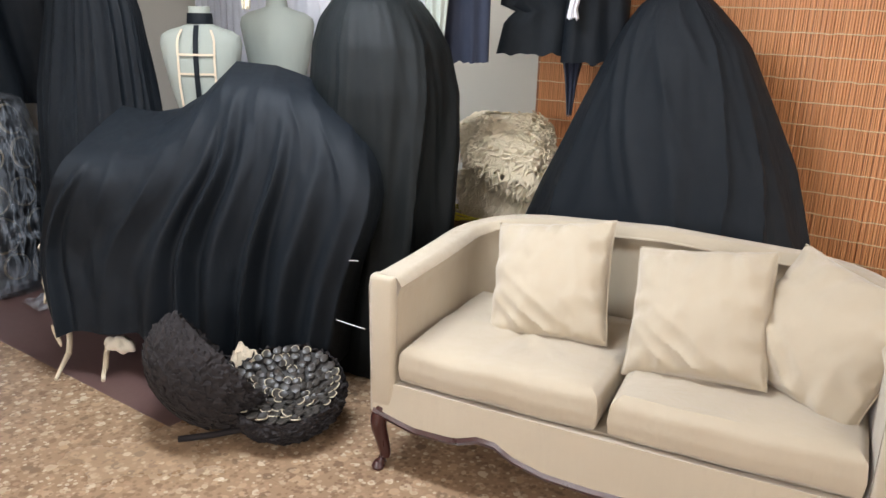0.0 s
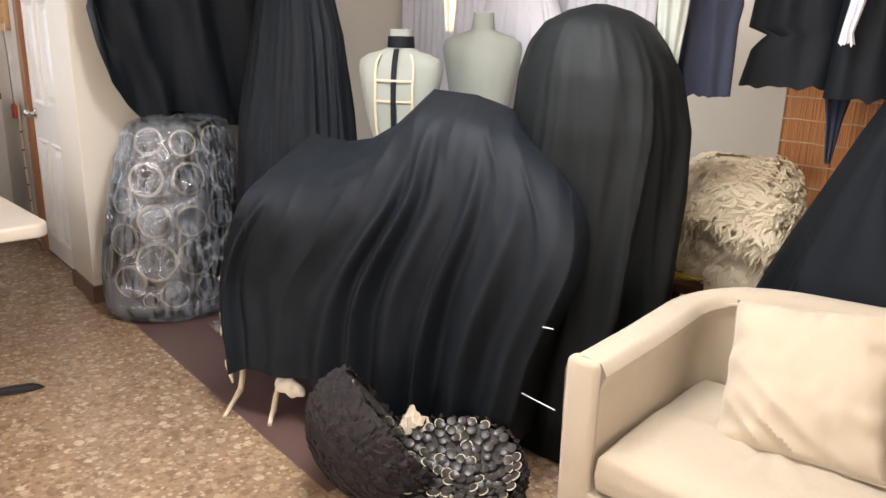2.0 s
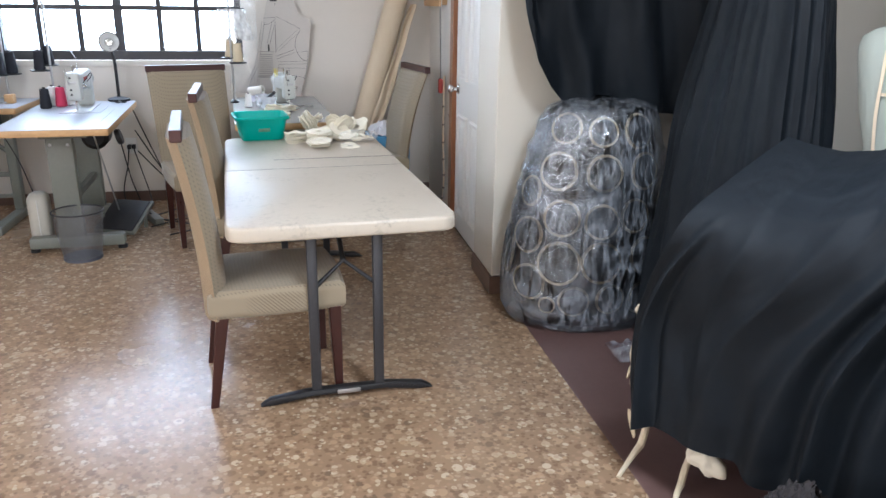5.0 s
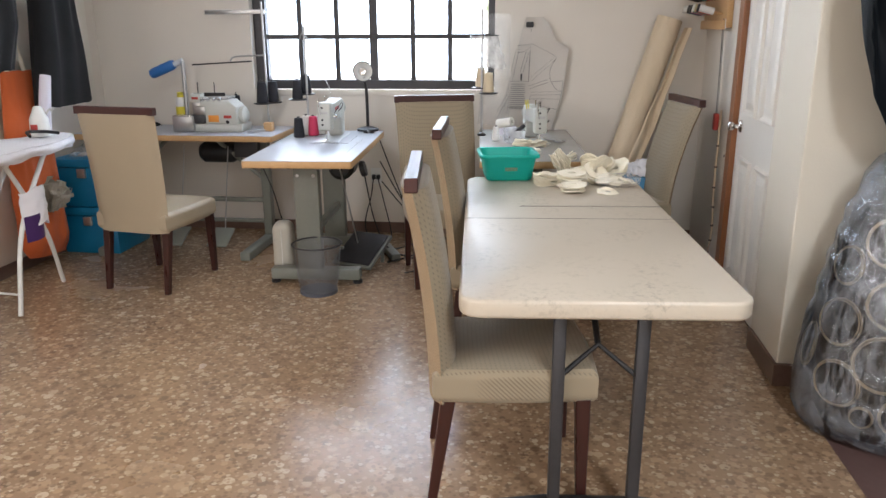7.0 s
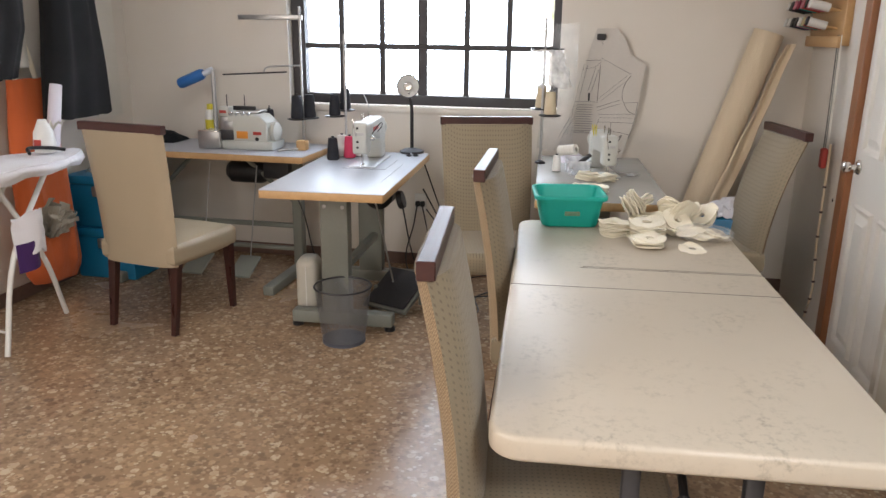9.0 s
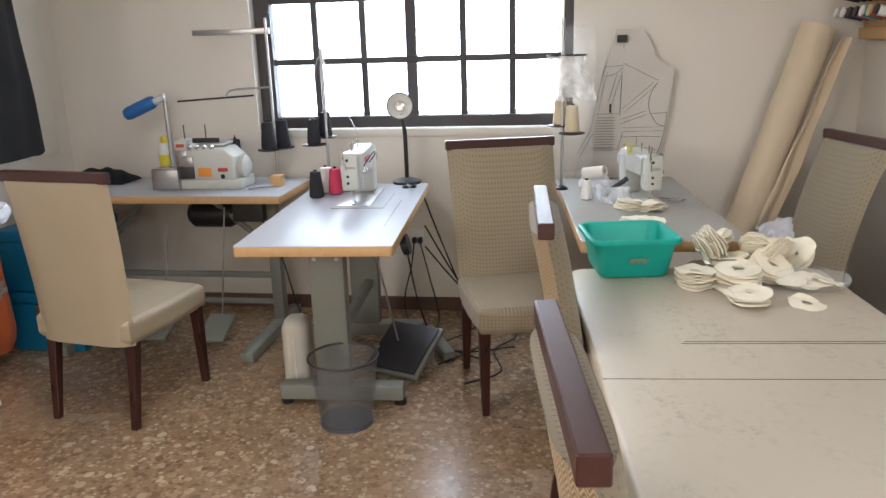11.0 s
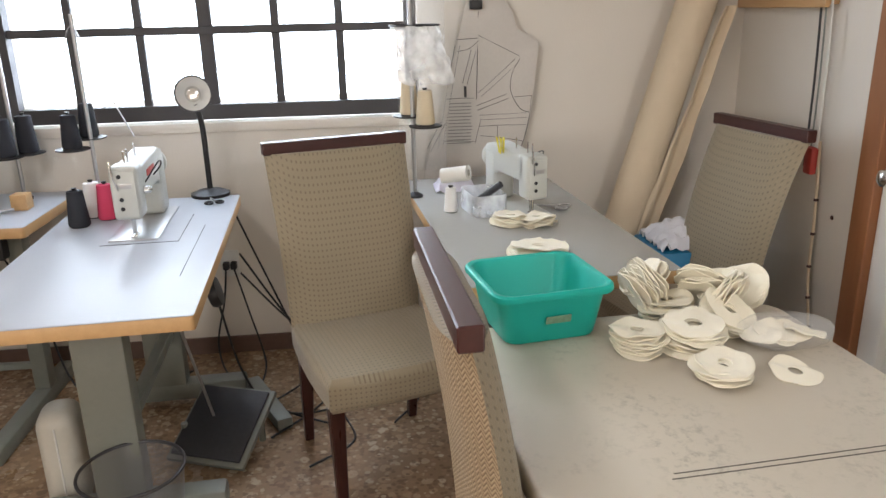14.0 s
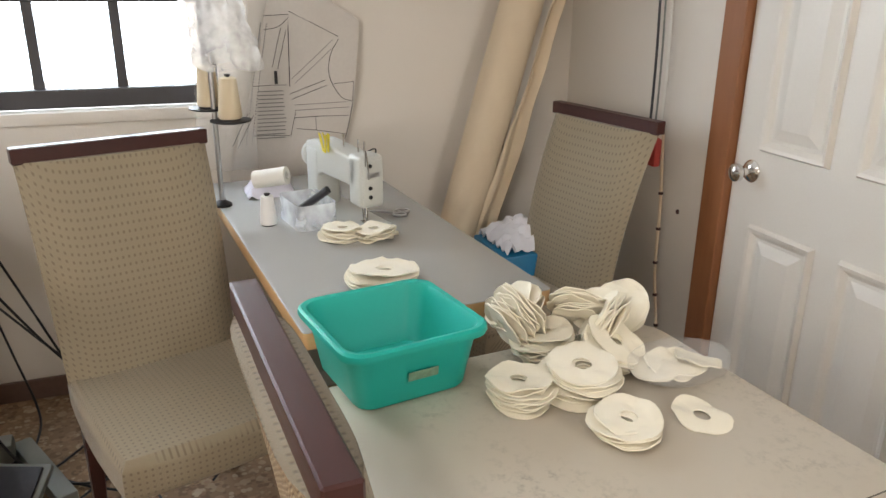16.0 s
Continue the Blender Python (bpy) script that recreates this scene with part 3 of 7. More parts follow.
shell = grid(72, 40, sofa_shell())
es = [e for e in shell.edges if e.is_boundary]
bmesh.ops.holes_fill(shell, edges=es)
part("back_shell", shell, "sofa_cloth", sofa, "curved upholstered back running into the arms")
pipe = []
for i in range(61):
    s = -0.53 + 1.06 * i / 60
    x, y = sofa_path(s)
    k = 0.07 if abs(s) < 0.6 else 0.0
    pipe.append((x - (math.copysign(0.066, s) if abs(s) > 0.55 else 0), y - k, sofa_top(s) - 0.035))
part("piping", tube(pipe, 0.006), "sofa_cloth", sofa, "thin welt along the back")
for sgn in (-1, 1):
    part("arm_front", box(sgn * (SW2 - 0.05) - 0.048, -0.022, 0.2, sgn * (SW2 - 0.05) + 0.048, 0.03, 0.712, 0.018, 3), "sofa_cloth", sofa)

    def cushion(u, v, sgn=sgn):
        a = 2 * math.pi * u
        c, s = math.cos(a), math.sin(a)
        k = 1.0 / max(abs(c), abs(s)) ** 0.93
        rad = lerp([(0, 0), (0.15, 0.9), (0.28, 0.985), (0.5, 1.0), (0.72, 0.985), (0.85, 0.9), (1, 0)], v)
        z = lerp([(0, 0.33), (0.15, 0.335), (0.28, 0.355), (0.5, 0.40), (0.72, 0.452), (0.85, 0.476), (0.93, 0.484), (1, 0.486)], v)
        dip = 0.012 * wob(c * 2 + sgn * 3, s * 2, v)
        return Vector((sgn * 0.352 + c * k * 0.345 * rad, 0.315 + s * k * 0.335 * rad, z + dip))
    part("seat_cushion", grid(48, 20, cushion, wrap=True), "sofa_cloth", sofa, "plump loose seat cushion")


def skirt(u, v):
    x = (2 * u - 1) * (SW2 - 0.02)
    a = abs(2 * u - 1)
    low = lerp([(0, 0.17), (0.2, 0.175), (0.34, 0.20), (0.42, 0.235), (0.5, 0.235), (0.6, 0.205), (0.8, 0.2), (1, 0.235)], a)
    bow = -0.01 * (1 - a * a)
    return Vector((x, -0.012 + bow - 0.012 * v, 0.335 + (low - 0.335) * v))


part("front_rail", thicken(grid(48, 6, skirt), 0.03), "sofa_cloth", sofa, "scalloped upholstered front rail")
bm = tube([Vector(skirt(i / 48, 1.0)) + Vector((0, 0.012, -0.014)) for i in range(49)], 0.017, 6)
part("wood_trim", bm, "dark_wood", sofa, "dark carved wooden edge under the rail")
part("base", box(-SW2 + 0.05, 0.02, 0.21, SW2 - 0.05, SD - 0.08, 0.335, 0.01), "sofa_cloth", sofa)
for sx in (-1, 1):
    for y, sy in ((0.0, -1), (SD - 0.1, 1)):
        kn = [(sx * (SW2 - 0.05), y + 0.01, 0.24), (sx * (SW2 - 0.035), y + sy * 0.012, 0.18), (sx * (SW2 - 0.045), y + sy * 0.004, 0.11), (sx * (SW2 - 0.055), y, 0.05), (sx * (SW2 - 0.04), y + sy * 0.022, 0.012)]
        bm = tube(curve_points(kn, 5), 0.034, 10, r1=0.014)
        lathe([(0, 0.0), (0.02, 0.001), (0.024, 0.012), (0.014, 0.03), (0, 0.033)], 10, bm, pose(sx * (SW2 - 0.04), y + sy * 0.022, 0))
        part("leg", bm, "dark_wood", sofa, "dark carved cabriole leg")


def pillow(m, seed, label):
    w = 0.215

    def fn(side):
        def f(u, v):
            a, b = 2 * u - 1, 2 * v - 1
            x = w * a * (1 - 0.055 * (1 - b * b) + 0.012 * wob(b * 3, seed))
            z = w * b * (1 - 0.055 * (1 - a * a) + 0.012 * wob(a * 3, seed + 2))
            dome = max(0.0, (1 - a * a) * (1 - b * b))
            th = 0.092 * dome ** 0.42
            da, db = 1 - abs(a), 1 - abs(b)
            tuck = 0.016 * math.exp(-da / 0.18) * math.sin(13 * b + 4 * wob(b * 2, a, seed)) + 0.016 * math.exp(-db / 0.18) * math.sin(13 * a + 4 * wob(a * 2, b, seed + 3))
            fold = 0.010 * wob(a * 1.8 + seed, b * 1.8, side) + 0.005 * wob(a * 5 + seed, b * 4, side)
            for c0, k, amp in ((-1.15, 0.7, 0.020), (-0.85, 0.5, 0.018), (-0.5, 0.3, 0.012), (1.2, -0.2, 0.010)):
                d = a * 0.75 + b * 1.0 - c0 - 0.25 * k * a * a + 0.05 * wob(a * 3, seed)
                fold += amp * math.exp(-abs(d / 0.075) ** 1.4) * math.exp(-((a + 0.35 * k) / 0.55) ** 2)
            return Vector((x, side * (th + (fold + tuck) * min(1.0, dome * 6) + 0.001), z))
        return f
    bm = grid(44, 44, fn(-1))
    grid(44, 44, fn(1), bm)
    bmesh.ops.remove_doubles(bm, verts=bm.verts, dist=0.0025)
    pil = single("throw_pillow", bm, "sofa_cloth", label, "pillow", "sofa pillows", m=m)
    edge = [(-1, -1), (0, -1), (1, -1), (1, 0), (1, 1), (0, 1), (-1, 1), (-1, 0), (-1, -1)]
    rim = []
    for (a0, b0), (a1, b1) in zip(edge, edge[1:]):
        for k in range(6):
            p = fn(1)((a0 + (a1 - a0) * k / 6 + 1) / 2, (b0 + (b1 - b0) * k / 6 + 1) / 2)
            rim.append((p.x, 0.0, p.z))
    part("seam", tube(rim + rim[:1], 0.0035, 6), "sofa_cloth", pil)
    return pil


pillow(pose(-2.215, 3.50, 0.645, -30, -9, 8), 1.0, "square cream velvet pillow leaning on the sofa back")
pillow(pose(-1.70, 3.50, 0.65, -34, -8, 4), 5.0, "square cream velvet pillow in the middle of the sofa")
pillow(pose(-1.35, 3.55, 0.65, -34, 12, -22), 9.0, "square cream velvet pillow tilted into the sofa arm")

# ---- covered figures ----


def spline(pts, t):
    """A smooth reading, t from 0 to 1, of evenly spaced values."""
    n = len(pts) - 1
    i = min(n - 1, int(t * n))
    f = t * n - i
    p = [pts[max(0, i - 1)], pts[i], pts[i + 1], pts[min(n, i + 2)]]
    return 0.5 * (2 * p[1] + (p[2] - p[0]) * f + (2 * p[0] - 5 * p[1] + 4 * p[2] - p[3]) * f * f + (3 * p[1] - 3 * p[2] + p[3] - p[0]) * f ** 3)


def horse_cover():
    """A sheet over a low body that stands askew: a runs along it, b towards the room."""
    turn = radians(27)
    along, out = Vector((math.cos(turn), math.sin(turn), 0)), Vector((math.sin(turn), -math.cos(turn), 0))
    base = Vector((-4.15, 3.16, 0))
    end_l = [-0.17, -0.19, -0.045, -0.015, 0.0]
    end_r = [0.99, 1.07, 1.185, 1.14, 1.04]
    reach = ([0.41, 0.40, 0.45, 0.26, 0.0], [0.39, 0.40, 0.36, 0.25, 0.0], [0.40, 0.42, 0.41, 0.27, 0.0])
    rise = ([0.0, 0.40, 0.76, 0.89, 1.0], [0.0, 0.36, 0.70, 0.92, 1.0], [0.0, 0.38, 0.74, 0.94, 1.0])
    ridge = [(0.0, 1.115), (0.06, 1.103), (0.16, 1.095), (0.26, 1.115), (0.37, 1.183), (0.45, 1.26), (0.51, 1.318), (0.68, 1.306), (0.82, 1.25), (0.96, 1.138), (1.0, 1.08)]
    hem = [(0.0, 0.19), (0.10, 0.22), (0.3, 0.22), (0.45, 0.19), (0.6, 0.15), (0.75, 0.16), (0.9, 0.10), (1.0, 0.11)]
    # crest at the hem, crest where it starts, height of the start, width, depth
    pipes = ((0.035, 0.06, 0.55, 0.016, 0.045), (0.36, 0.52, 0.70, 0.034, 0.030), (0.475, 0.56, 0.74, 0.024, 0.060), (0.60, 0.60, 0.66, 0.036, 0.035), (0.71, 0.72, 0.62, 0.022, 0.065), (0.83, 0.84, 0.60, 0.034, 0.045), (0.94, 0.95, 0.50, 0.03, 0.03), (0.20, 0.34, 0.62, 0.05, 0.018))

    def mix3(table, u, v):
        l, m, r = (spline(t, v) for t in table)
        return l + (m - l) * min(1, u * 2) if u < 0.5 else m + (r - m) * (2 * u - 1)

    def fn(s, v):
        if s < 0.62:
            u, side = s / 0.62, 1.0
        elif s < 0.72:
            u, side = 1.0, math.cos(math.pi * (s - 0.62) / 0.10)
        elif s < 0.90:
            u, side = 1 - (s - 0.72) / 0.18, -1.0
        else:
            u, side = 0.0, -math.cos(math.pi * (s - 0.90) / 0.10)
        low, top = lerp(hem, u), lerp(ridge, u)
        a = spline(end_l, v) + (spline(end_r, v) - spline(end_l, v)) * u
        cap = math.sqrt(max(0.0, 1 - side * side))
        a += (0.05 if u > 0.5 else -0.03) * cap * (1 - v)
        b = max(0.0, mix3(reach, u, v)) * (side if side > 0 else 0.8 * side)
        z = low + (top - low) * mix3(rise, u, v)
        f = 0.0
        for c0, c1, start, wide, deep in pipes:
            k = min(1.0, v / start)
            c = c0 + (c1 - c0) * k ** 1.3 + 0.012 * wob(v * 4, c0 * 11)
            fade = min(1.0, max(0.0, (start + 0.06 - v) / 0.42))
            d = (u - c) / (wide * (1.15 - 0.45 * k))
            f += deep * (math.exp(-abs(d) ** 1.7) - 0.45 * math.exp(-abs(d - 1.7) ** 2) - 0.35 * math.exp(-abs(d + 1.7) ** 2)) * fade
        for k in range(4):
            sag = v - 0.95 + 0.105 * k - (3.2 - 0.3 * k) * (u - 0.24 - 0.012 * k) ** 2 + 0.015 * wob(u * 7, k * 3.0)
            f += (0.020 - 0.003 * k) * math.exp(-abs(sag / 0.022) ** 1.4) * math.exp(-((u - 0.24) / (0.13 + 0.02 * k)) ** 2)
        for c, lean, mid_v, span, deep in ((0.64, 0.10, 0.72, 0.22, 0.014), (0.76, -0.18, 0.70, 0.2, 0.016), (0.88, -0.30, 0.62, 0.2, 0.016), (0.44, 0.35, 0.74, 0.2, 0.016), (0.16, -0.12, 0.45, 0.25, 0.012), (0.27, 0.20, 0.38, 0.2, 0.010)):
            d = u - c - lean * (v - mid_v) + 0.01 * wob(v * 6, c * 7)
            f += deep * math.exp(-abs(d / 0.016) ** 1.3) * math.exp(-((v - mid_v) / span) ** 2)
        f += 0.014 * wob(u * 5 + v, v * 3, 3.1) + 0.006 * wob(u * 16 + v * 6, v * 7, 1.7) + 0.003 * abs(wob(u * 26 - v * 14, v * 14, 4.4))
        f *= min(1.0, (1 - v) * 9) * (0.5 + 0.5 * abs(side))
        p = base + along * a + out * (b + (f if side > 0 else -f))
        p.z = z + 0.015 * wob(u * 14, 7.0) * (1 - v) ** 3
        return p
    return grid(300, 90, fn, wrap=True)


single("covered_figure", horse_cover(), "black_cloth", "black cloth sheet draped over a wide low costume figure", "covered figure")


def tall_cover(cx, cy, prof, ry, seed, count, amp=0.05, seg=220, rows=80, rot=0.0, slant=0.0, creases=()):
    """A draped sheet: prof holds (z, left x, right x); count soft folds fan out below the top."""
    zs = [p[0] for p in prof]
    high = zs[-1]
    rng = random.Random(int(seed * 10))
    folds = []
    for i in range(count):
        a0 = 2 * math.pi * (i + rng.uniform(-0.38, 0.38)) / count
        folds.append((a0, rng.uniform(0.35, 0.7) * 2 * math.pi / count, rng.uniform(0.35, 1.25), slant * rng.uniform(0.4, 1.5), rng.uniform(0.15, 0.8) * high))

    def fn(u, v):
        z = zs[0] + (high - zs[0]) * v
        l, r = lerp([(p[0], p[1]) for p in prof], z), lerp([(p[0], p[2]) for p in prof], z)
        a = 2 * math.pi * u
        half, mid = (r - l) / 2, (r + l) / 2
        down = (high - z) / high
        w = 0.0
        for a0, wide, k, lean, start in folds:
            d = (a - a0 - lean * (z - start) - 0.10 * wob(z * 1.7, a0 * 5, seed) + math.pi) % (2 * math.pi) - math.pi
            if abs(d) < 3 * wide:
                ease = 1 / (1 + math.exp((z - start - 0.25 * high) / (0.10 * high)))
                w += k * math.exp(-abs(d / (wide * (0.55 + 0.45 * down))) ** 1.5) * (0.45 + 0.55 * ease)
        rad = 1 + amp * (w - 0.6) * min(1.0, 0.15 + 2.2 * down) + 0.03 * wob(math.cos(a) * 2, math.sin(a) * 2 + z * 2, seed) + 0.012 * wob(math.cos(a) * 9, math.sin(a) * 9 + z * 3, seed + 4)
        for a0, z0, slope, tall, wide, span in creases:
            rad += tall * math.exp(-abs((a - a0 - slope * (z - z0) + 0.04 * wob(z * 4, a0)) / wide) ** 1.3) * math.exp(-((z - z0) / span) ** 2)
        depth = ry * (half / max(0.05, (prof[0][2] - prof[0][1]) / 2)) ** 0.8
        return Vector((mid + half * rad * math.cos(a), cy + depth * rad * math.sin(a), z))
    bm = grid(seg, rows, fn, wrap=True)
    if rot:
        bm.transform(Matrix.Translation((cx, cy, 0)) @ Matrix.Rotation(radians(rot), 4, "Z") @ Matrix.Translation((-cx, -cy, 0)))
    return bm


single("covered_stand", tall_cover(-3.2, 3.72, [(0.01, -3.50, -2.93), (0.6, -3.50, -2.87), (1.03, -3.50, -2.84), (1.22, -3.485, -2.84), (1.40, -3.465, -2.88), (1.50, -3.43, -2.94), (1.57, -3.37, -3.0), (1.61, -3.28, -3.08), (1.63, -3.2, -3.16)], 0.25, 2.0, 22, amp=0.14, slant=0.28),
       "black_satin", "tall rounded stand hidden under a black satin sheet", "covered stand")
single("covered_stand", tall_cover(-4.85, 3.45, [(0.01, -5.28, -4.42), (0.5, -5.27, -4.42), (1.0, -5.2, -4.44), (1.5, -5.08, -4.5), (1.8, -5.0, -4.6), (2.1, -4.86, -4.76)], 0.24, 7.0, 34, amp=0.12, slant=0.1),
       "black_cloth", "tall narrow stand hidden under a black pleated sheet", "covered stand")
single("covered_stand", tall_cover(-2.15, 4.42, [(0.01, -3.06, -1.34), (0.56, -2.83, -1.53), (0.97, -2.64, -1.66), (1.23, -2.53, -1.78), (1.43, -2.44, -1.88), (1.50, -2.40, -1.94), (1.58, -2.34, -2.02), (1.63, -2.28, -2.08), (1.66, -2.22, -2.14)], 0.42, 11.0, 16, amp=0.05, slant=-0.15, seg=200, rows=90,
                                   creases=((4.25, 1.15, -0.9, 0.05, 0.05, 0.4), (4.55, 1.0, -0.75, 0.06, 0.06, 0.5), (4.8, 1.25, -1.1, 0.06, 0.05, 0.3), (4.95, 0.85, -0.4, 0.06, 0.07, 0.5), (5.35, 1.05, 0.12, 0.09, 0.06, 0.6), (5.62, 0.8, 0.25, 0.07, 0.07, 0.5), (4.0, 0.8, -0.5, 0.05, 0.06, 0.4), (5.1, 1.45, -1.4, 0.05, 0.06, 0.18))),
       "black_cloth", "broad cone-shaped gown stand under a black sheet", "covered stand")

# gathered black curtain beside the wrapped bag


def swag(u, v):
    low = lerp([(0, 1.6), (0.02, 1.42), (0.06, 1.24), (0.13, 1.12), (0.2, 1.04), (0.28, 1.02), (0.45, 1.04), (0.6, 0.99), (1, 0.95)], u)
    z = H - 0.02 + (low - H + 0.02) * v
    y = 2.71 + 1.2 * u
    pull = math.sin(28 * (u + 0.45 * (1 - v) * (1 - u)) + 2.2 * wob(u * 4, v * 2)) * 0.036 + math.sin(47 * (u + 0.4 * (1 - v)) + 2 * wob(u * 7, v * 3)) * 0.010
    belly = 0.06 * math.sin(math.pi * v)
    return Vector((-5.52 + pull + belly + 0.03 * wob(u * 6, v * 4, 5), y, z))


single("curtain", thicken(grid(120, 50, swag), 0.004), "black_cloth", "gathered black curtain hanging above the wrapped bag", "curtain")

# white gowns and curtain at the back


def pleats(x0, x1, y, z0, z1, n, amp, seed):
    def fn(u, v):
        x = x0 + (x1 - x0) * u
        p = math.sin(2 * math.pi * n * u + 1.5 * wob(u * 6, v * 1.5, seed)) * amp * (0.4 + 0.8 * (1 - v))
        return Vector((x + 0.25 * amp * math.cos(2 * math.pi * n * u), y + p, z0 + (z1 - z0) * v))
    return thicken(grid(int(n * 9), 20, fn), 0.004)


single("curtain", pleats(-5.75, -3.72, 4.80, 0.03, H - 0.02, 32, 0.030, 3.0), "white_cloth", "long white pleated curtain along the back wall", "curtain")
single("covered_gown", tall_cover(-4.35, 4.6, [(0.01, -4.95, -3.95), (1.0, -4.86, -4.02), (1.5, -4.76, -4.1), (1.85, -4.6, -4.25), (2.0, -4.48, -4.38)], 0.22, 5.0, 60, amp=0.06, slant=0.05),
       "white_cloth", "white pleated gown on a stand, hidden to the neck", "gown")


def dummy(m, label):
    prof = [(0.78, 0.155, 0.11), (0.86, 0.165, 0.115), (0.96, 0.135, 0.095), (1.06, 0.125, 0.09), (1.18, 0.16, 0.11), (1.30, 0.182, 0.115), (1.38, 0.196, 0.10), (1.42, 0.188, 0.085), (1.445, 0.15, 0.072), (1.462, 0.09, 0.062), (1.475, 0.058, 0.055), (1.53, 0.05, 0.05), (1.555, 0.05, 0.05)]
    bm = bmesh.new()
    rings = []
    for z, a, b in prof:
        rings.append([bm.verts.new((a * math.copysign(abs(math.cos(t)) ** 0.85, math.cos(t)), b * math.copysign(abs(math.sin(t)) ** 0.9, math.sin(t)), z)) for t in (2 * math.pi * i / 32 for i in range(32))])
    for r0, r1 in zip(rings, rings[1:]):
        for i in range(32):
            bm.faces.new((r0[i], r0[(i + 1) % 32], r1[(i + 1) % 32], r1[i]))
    bm.faces.new(rings[0])
    bm.faces.new(rings[-1])
    tube([(0, 0, 0.02), (0, 0, 0.8)], 0.018, bm=bm)
    lathe([(0.17, 0), (0.17, 0.02), (0.03, 0.05), (0, 0.05)], 20, bm)
    return single("dress_form", bm, "linen", label, "dress form", "dress forms", m=m)


DUM = pose(-4.26, 3.68, -0.02, 0, 0, 38)
dummy(DUM, "pale linen dress form with a black harness over its back")
dummy(pose(-4.25, 4.17, 0.07, 0, 0, 38), "pale linen dress form without a head")
har = thing("harness", "black and cream strap harness worn by the dress form", "harness", DUM)


def strap(pts, w, mat, label):
    def fn(u, v):
        p = curve_points(pts, 8)
        q = p[min(len(p) - 1, int(round(u * (len(p) - 1))))]
        return Vector((q.x + (v - 0.5) * w[0], q.y, q.z + (v - 0.5) * w[1]))
    part("strap", thicken(grid(24, 1, fn), 0.004), mat, har, label)


strap([(0.0, -0.075, 1.47), (0, -0.105, 1.42), (0, -0.125, 1.33), (0, -0.123, 1.2), (0, -0.105, 1.08), (0, -0.113, 0.98)], (0.024, 0), "black_cloth", "wide black centre strap")
for x in (-0.085, 0.085):
    strap([(x * 0.8, -0.085, 1.45), (x, -0.108, 1.40), (x, -0.119, 1.30), (x, -0.113, 1.18), (x * 0.9, -0.095, 1.05)], (0.010, 0), "canvas", "narrow cream strap")
for z, y in ((1.335, -0.127), (1.245, -0.125)):
    strap([(-0.09, y + 0.012, z), (0, y, z), (0.09, y + 0.012, z)], (0, 0.010), "canvas", "cream cross strap")
part("neck_band", lathe([(0.064, 1.475), (0.062, 1.475), (0.058, 1.525), (0.06, 1.525)], 24, cap=False), "black_cloth", har, "black neck band with studs")

# ---- alcove: wrapped bag, bowls, bundle, garments, blind ----
M["ring_wire"] = basic("ring_wire", (0.58, 0.48, 0.34), 0.5, vary=0.15)
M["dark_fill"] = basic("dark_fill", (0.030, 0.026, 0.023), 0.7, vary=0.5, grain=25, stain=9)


def stretch_film(name, cover, seed):
    """Clinging film: clear, with small sharp glints and painted-in highlights: milky fanning creases, pale haze."""
    n = Nodes(name)
    slant = n.add("ShaderNodeMapping", Vector=n.co, Location=(seed, seed, 0), Rotation=(0.5, 0.25, 0.3), Scale=(14.0, 14.0, 2.6))
    fine = n.noise(1.6, 4.0, 0.6, slant.outputs[0])
    line = n.math("SUBTRACT", 1.0, n.math("MINIMUM", n.math("MULTIPLY", n.math("ABSOLUTE", n.math("SUBTRACT", fine, 0.5)), 16.0), 1.0))
    haze = n.ramp(n.noise(4.5, 3.0, 0.5), [(0.45, (0, 0, 0)), (0.72, (1, 1, 1))])
    # Pale diffuse layer puts streak highlights and reflected-sky haze into the colour.
    highlight_veil = n.math("ADD", n.math("MULTIPLY", n.math("MULTIPLY", line, 0.36), n.noise(7.0, 2.0)), n.math("MULTIPLY", haze, cover))
    dent = n.add("ShaderNodeBump", Height=n.math("ADD", n.math("MULTIPLY", fine, 1.6), n.noise(26.0, 3.0)), Strength=0.9, Distance=0.010).outputs[0]
    shine = n.add("ShaderNodeBsdfGlossy", Color=(0.95, 0.97, 1.0, 1), Roughness=0.10, Normal=dent)
    gloss = n.math("ADD", n.math("MULTIPLY", n.add("ShaderNodeFresnel", IOR=1.7, Normal=dent).outputs[0], 0.9), 0.01)
    clear_part = n.add("ShaderNodeMixShader", Fac=gloss)
    n.link(n.add("ShaderNodeBsdfTransparent").outputs[0], clear_part.inputs[1])
    n.link(shine.outputs[0], clear_part.inputs[2])
    both = n.add("ShaderNodeMixShader", Fac=highlight_veil)
    n.link(clear_part.outputs[0], both.inputs[1])
    n.link(n.add("ShaderNodeBsdfDiffuse", Color=(0.72, 0.78, 0.86, 1)).outputs[0], both.inputs[2])
    n.link(both.outputs[0], n.t.nodes["Material Output"].inputs["Surface"])
    return n.m


M["film"] = stretch_film("plastic_film", 0.10, 0.0)
M["film_folds"] = stretch_film("film_folds", 0.08, 3.0)
M["fur"] = basic("dark_fur", (0.016, 0.011, 0.0105), 0.9, grain=160, vary=0.5, bump=0.8)
M["scale"] = basic("scale_shell", (0.05, 0.043, 0.036), 0.4, vary=0.5)
M["scale_rim"] = basic("scale_rim", (0.55, 0.48, 0.34), 0.5, vary=0.2)
M["bone"] = basic("bone", (0.66, 0.56, 0.40), 0.6, vary=0.12, bump=0.4)
M["yellow"] = basic("yellow_cord", (0.62, 0.52, 0.03), 0.5, vary=0.1)
